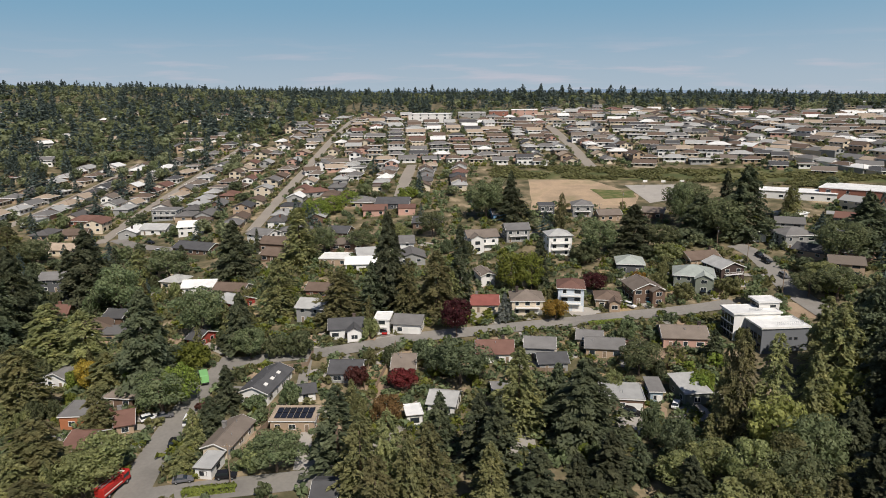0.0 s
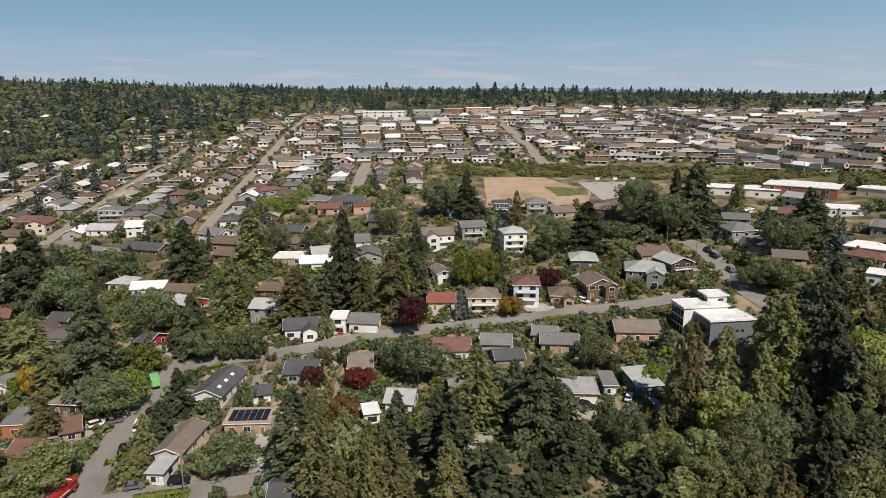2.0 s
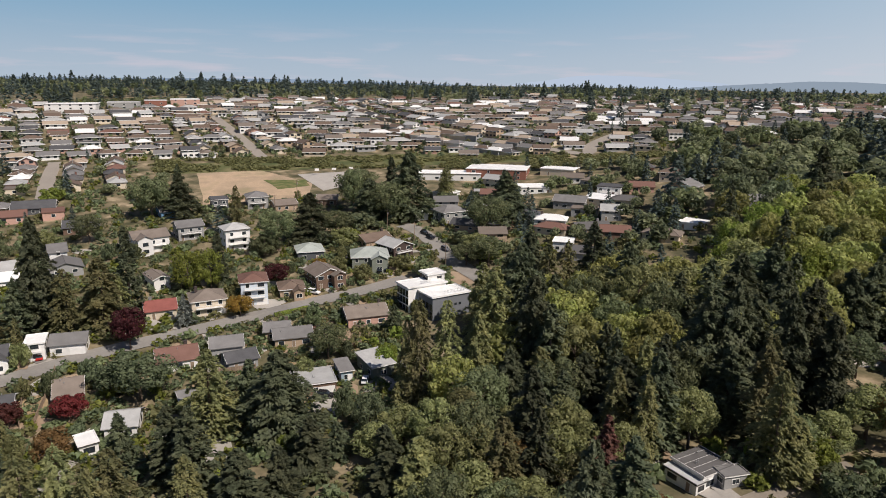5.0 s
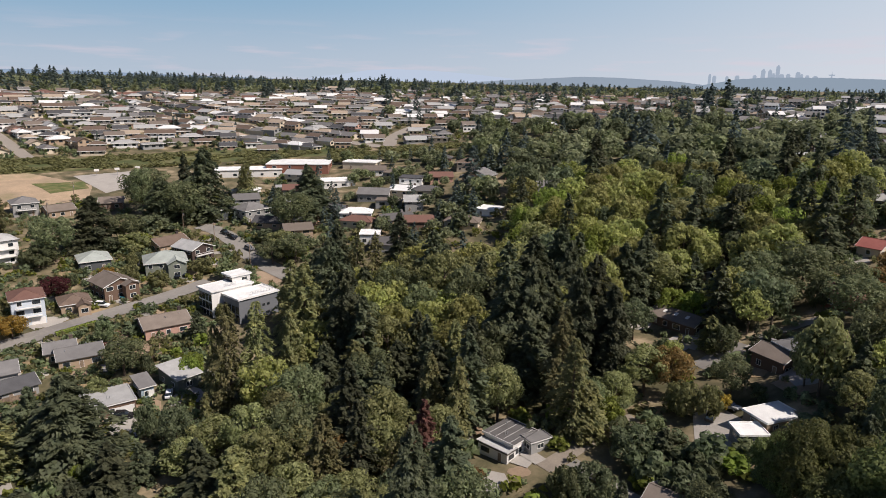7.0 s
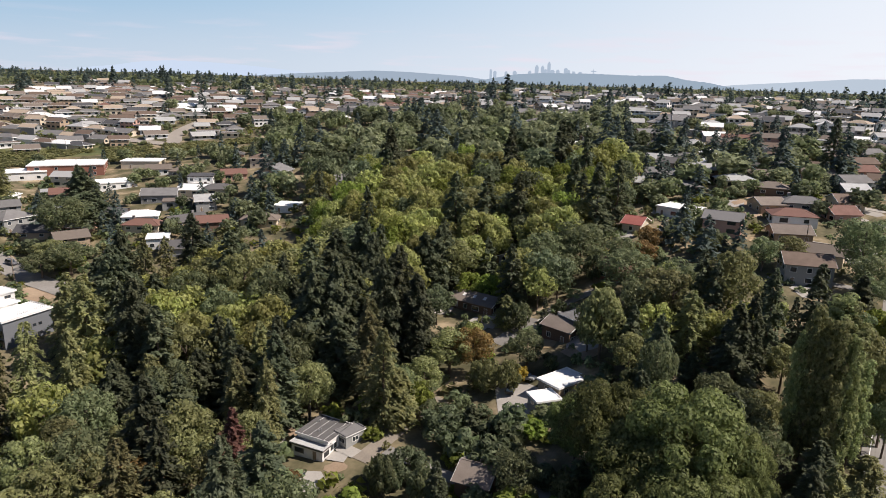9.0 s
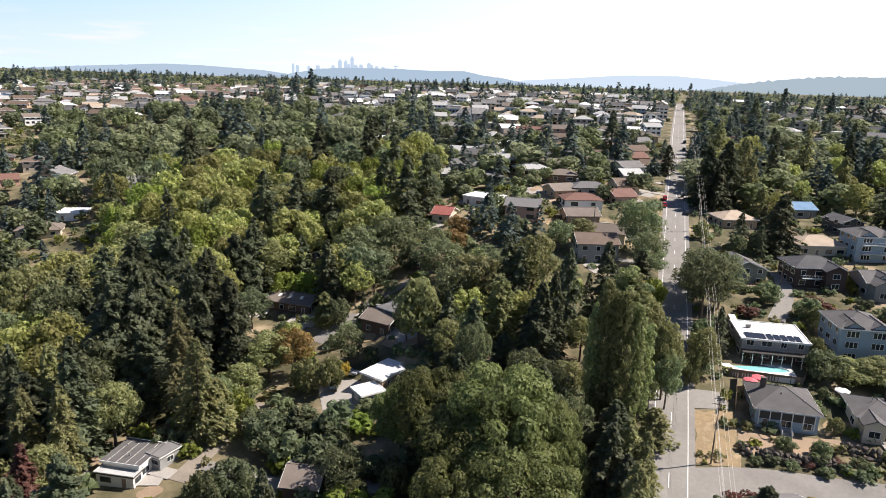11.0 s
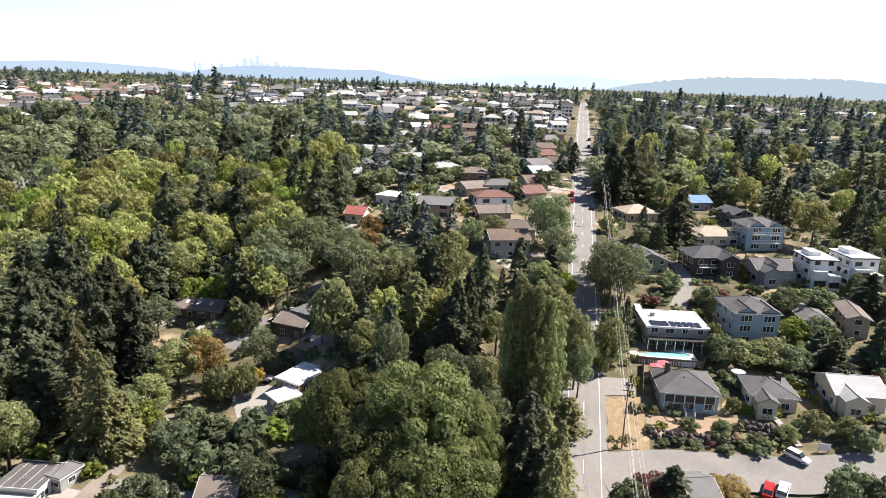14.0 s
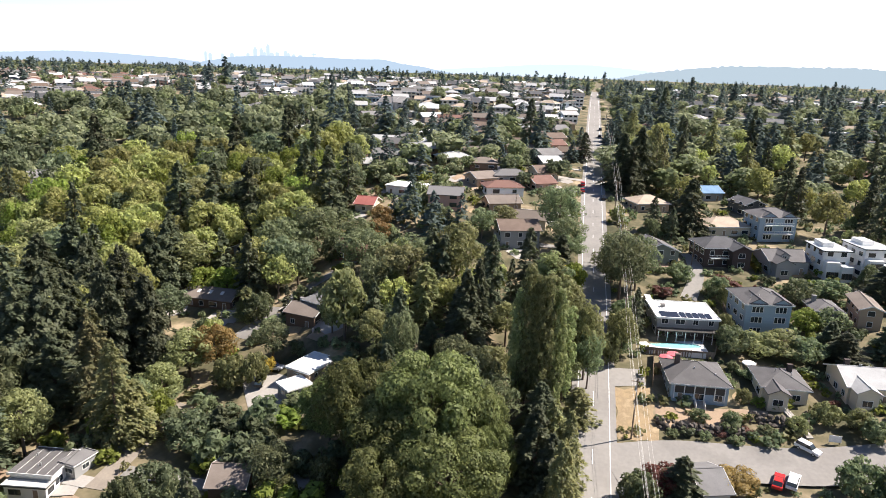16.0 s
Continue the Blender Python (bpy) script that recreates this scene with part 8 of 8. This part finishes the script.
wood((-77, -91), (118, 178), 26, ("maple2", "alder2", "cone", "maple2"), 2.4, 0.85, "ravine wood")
wood((-50, -82), (92, 150), 60, ("bush", "greybush", "bush", "lime"), 0.8, 1.5, "undergrowth")
# the dark firs beyond the street
wood((-98, -123), (265, 420), 60, ("cone", "maple2", "cone", "alder2", "cypress"), 3.0, 1.05, "fir wood")
# gardens
wood((45, -26), (140, 300), 90, ("maple2", "alder2", "cypress", "olive2", "limetree"), 1.6, 0.42, "garden trees")
wood((-97, -122), (150, 300), 30, ("maple2", "cone", "alder2"), 2.2, 0.5, "garden trees")
wood((45, -26), (120, 230), 60, ("bush", "bush", "lime", "greybush", "bush", "greybush", "redbush"), 0.5, 1.0, "garden bushes")
wood((-96, -122), (110, 230), 50, ("bush", "bush", "lime", "greybush", "redbush"), 0.5, 0.8, "garden bushes")
wood((-55, -82), (95, 220), 30, ("bush", "lime", "greybush"), 0.5, 1.0, "garden bushes")

# joined trees and shrubs, too many to count
MID_FIR = [fir_cloud(24, 6.0, 52, 10, 1.45, 400 + i, power=0.72) for i in range(5)]
MID_LEAF = [leaf_cloud(14, 6.0, 16, 20, 1.4, 450 + i) for i in range(6)]
FAR_FIR = [fir_cloud(24, 6.0, 22, 3, 3.4, 500 + i, power=0.75) for i in range(5)]
TALL_FIR = [fir_cloud(24, 5.0, 40, 8, 1.9, 540 + i, power=0.7) for i in range(5)]
FAR_LEAF = [leaf_cloud(14, 6.0, 8, 7, 2.7, 600 + i) for i in range(5)]
SHRUB = [leaf_cloud(2.2, 1.5, 6, 7, 0.66, 700 + i, low=0.0) for i in range(6)]
STOCK = {}


def far(turns, reach, count, fir_share, size, room=2.5, wide=1.0, tall=False):
    for _ in range(count):
        x, y, a, d = spot(turns, reach)
        thick = 0.5 + 0.5 * noise.noise(Vector((x * 0.012, y * 0.012, 5))) + 0.35 * noise.noise(Vector((x * 0.004, y * 0.004, 9)))
        if size > 0.4 and rng.random() > 0.35 + thick:
            continue
        if d < 1000 and not clear(x, y, room):
            continue
        if d < 420 and open_yard(x, y):
            continue
        f = size * (0.55 + 0.6 * rng.random() ** 1.6) * (0.8 + 0.4 * min(1, thick))
        row = (x, y, ground(x, y) - 0.3, f, f * wide * rng.uniform(0.85, 1.3), rng.uniform(0, 6.28))
        near = "tall" if tall else "mid" if d < 650 else "far"
        key = (near, "fir" if rng.random() < fir_share else rng.choice(("alder", "alder", "maple", "olive")))
        STOCK.setdefault(key, []).append(row)
        if d < 1000 and size > 0.5:
            TAKEN.append((x, y, 1.2))


far((-46, -75), (325, 520), 640, 0.1, 1.0, 2.2, 1.1)
far((-97, -124), (290, 660), 620, 0.3, 0.8, 2.0, 1.5)
far((50, 16), (520, 1000), 1500, 0.4, 0.7, 1.8, 1.3)
far((50, 20), (300, 700), 620, 0.4, 0.62, 2.0, 1.15)
far((45, -32), (290, 480), 340, 0.25, 0.52, 1.6, 1.15)
far((-75, -94), (220, 800), 560, 0.25, 0.5, 0.7, 1.25)
far((-70, -93), (215, 400), 170, 0.3, 0.72, 0.9, 1.2)
far((-75, -94), (300, 900), 150, 0.5, 0.85, 1.4, 1.25)
far((-96.5, -101), (330, 900), 150, 0.5, 0.7, 1.5, 1.3)
far((20, -50), (484, 790), 1500, 0.12, 0.36, 0.6)
far((50, 8), (640, 1700), 3400, 0.36, 0.8, 2.5, 1.3)
far((12, -40), (770, 1700), 2600, 0.45, 0.76, 2.5, 1.3)
far((-38, -75), (520, 800), 420, 0.4, 0.7, 2.0, 1.25)
far((-38, -95), (800, 1800), 1900, 0.36, 0.72, 2.5, 1.3)
far((-96, -128), (660, 1900), 1700, 0.4, 0.62, 2.5, 1.35)
# verges of the long street
far((-90, -98.5), (300, 1000), 420, 0.25, 0.42, 0.3, 1.3)
# tall firs that stand over the rest
far((-40, -96), (420, 850), 110, 1.0, 0.95, 2.5, 1.25, True)
far((-97, -126), (330, 900), 80, 1.0, 0.95, 2.5, 1.3, True)
far((50, -40), (700, 1300), 240, 1.0, 0.95, 2.5, 1.25, True)
far((-25, -47), (240, 470), 420, 0.25, 0.6, 1.0, 1.1)
far((52, -130), (1600, 3200), 2500, 0.4, 0.8, 2.5, 1.35)
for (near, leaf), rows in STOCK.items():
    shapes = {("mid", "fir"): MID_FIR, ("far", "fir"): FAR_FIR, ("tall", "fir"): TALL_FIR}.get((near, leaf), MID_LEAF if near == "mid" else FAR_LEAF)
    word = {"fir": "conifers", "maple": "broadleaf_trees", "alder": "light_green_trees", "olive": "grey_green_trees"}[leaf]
    # all but the grey-green trees take the greens with haze mixed in
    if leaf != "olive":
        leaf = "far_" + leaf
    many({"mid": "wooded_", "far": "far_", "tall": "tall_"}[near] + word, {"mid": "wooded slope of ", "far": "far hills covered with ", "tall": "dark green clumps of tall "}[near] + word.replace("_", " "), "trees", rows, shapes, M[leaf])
# shrubs and low growth
beds = {}
for turns, reach, count, size in (((47, -32), (110, 480), 6500, 1.1), ((47, -28), (140, 300), 4200, 1.0), ((-30, -84), (90, 330), 1300, 1.2), ((-96, -122), (100, 330), 1200, 0.85), ((-74, -95), (200, 420), 900, 0.9), ((20, -56), (484, 800), 4600, 1.25), ((48, 10), (470, 800), 500, 1.3)):
    for _ in range(count):
        x, y, a, d = spot(turns, reach)
        if not clear(x, y, 0.2):
            continue
        f = size * rng.uniform(0.5, 1.35)
        beds.setdefault(("maple", "alder", "olive", "maple", "alder", "olive", "lime")[int(rng.integers(7))], []).append((x, y, ground(x, y) - 0.2, f * rng.uniform(0.7, 1.2), f * rng.uniform(0.8, 1.5), rng.uniform(0, 6.28)))
for leaf, rows in beds.items():
    many("shrubs", "garden shrubs and undergrowth between the houses", "shrubs", rows, SHRUB, M[leaf])
# the overgrown bank above the ball field
bank = []
for _ in range(2200):
    a, d = rng.uniform(-52, -4), rng.uniform(447, 484)
    x, y = -d * math.sin(radians(a)), d * math.cos(radians(a))
    if noise.noise(Vector((x * 0.05, y * 0.05, 3))) > -0.1:
        bank.append((x, y, ground(x, y) - 0.3, rng.uniform(0.5, 1.2), rng.uniform(1.2, 2.6), rng.uniform(0, 6.28)))
many("brambles", "overgrown bank of brambles above the ball field", "shrubs", bank, SHRUB, M["alder"])


# ---- road paint, poles along the street and their wires ----
line = smooth_line(MAIN, 2)
for off in (3.35, -3.35):
    tagged(part("road_marking", ribbon(line, off + 0.075, off - 0.075, 0.13), M["white_line"]), "continuous white edge line on the street", "road marking", "", "structure")
dense = drape(line, 3.0)
for i in range(0, min(len(dense) - 1, 150), 4):
    tagged(part("road_marking", ribbon(dense[i:i + 2], 0.07, -0.07, 0.135), M["white_line"]), "short white centre dash on the street", "road marking", "", "structure")
px, py = FIRST_POLE
heading = Vector((MAIN[4][0] - MAIN[1][0], MAIN[4][1] - MAIN[1][1])).normalized()
tops = []
for i in range(-1, 8):
    x, y = px + heading.x * 42 * i, py + heading.y * 42 * i
    if i >= 0:
        utility_pole(x, y, 13.2, math.degrees(math.atan2(heading.y, heading.x)) + 90)
    tops.append((x, y, ground(x, y) + 13.2))
side = Vector((heading.y, -heading.x))
for s, dz, r in ((-1.1, -0.4, 0.018), (-0.5, -0.4, 0.018), (0.5, -0.4, 0.018), (1.1, -0.4, 0.018), (0.05, -3.4, 0.02), (0.05, -4.0, 0.018)):
    pts = []
    for (xa, ya, za), (xb, yb, zb) in zip(tops, tops[1:]):
        for k in range(8):
            u = k / 8
            pts.append((xa + (xb - xa) * u + side.x * s, ya + (yb - ya) * u + side.y * s, za + (zb - za) * u + dz - 4 * 0.9 * u * (1 - u)))
    wire(pts, r, "thin overhead wires strung along the street")
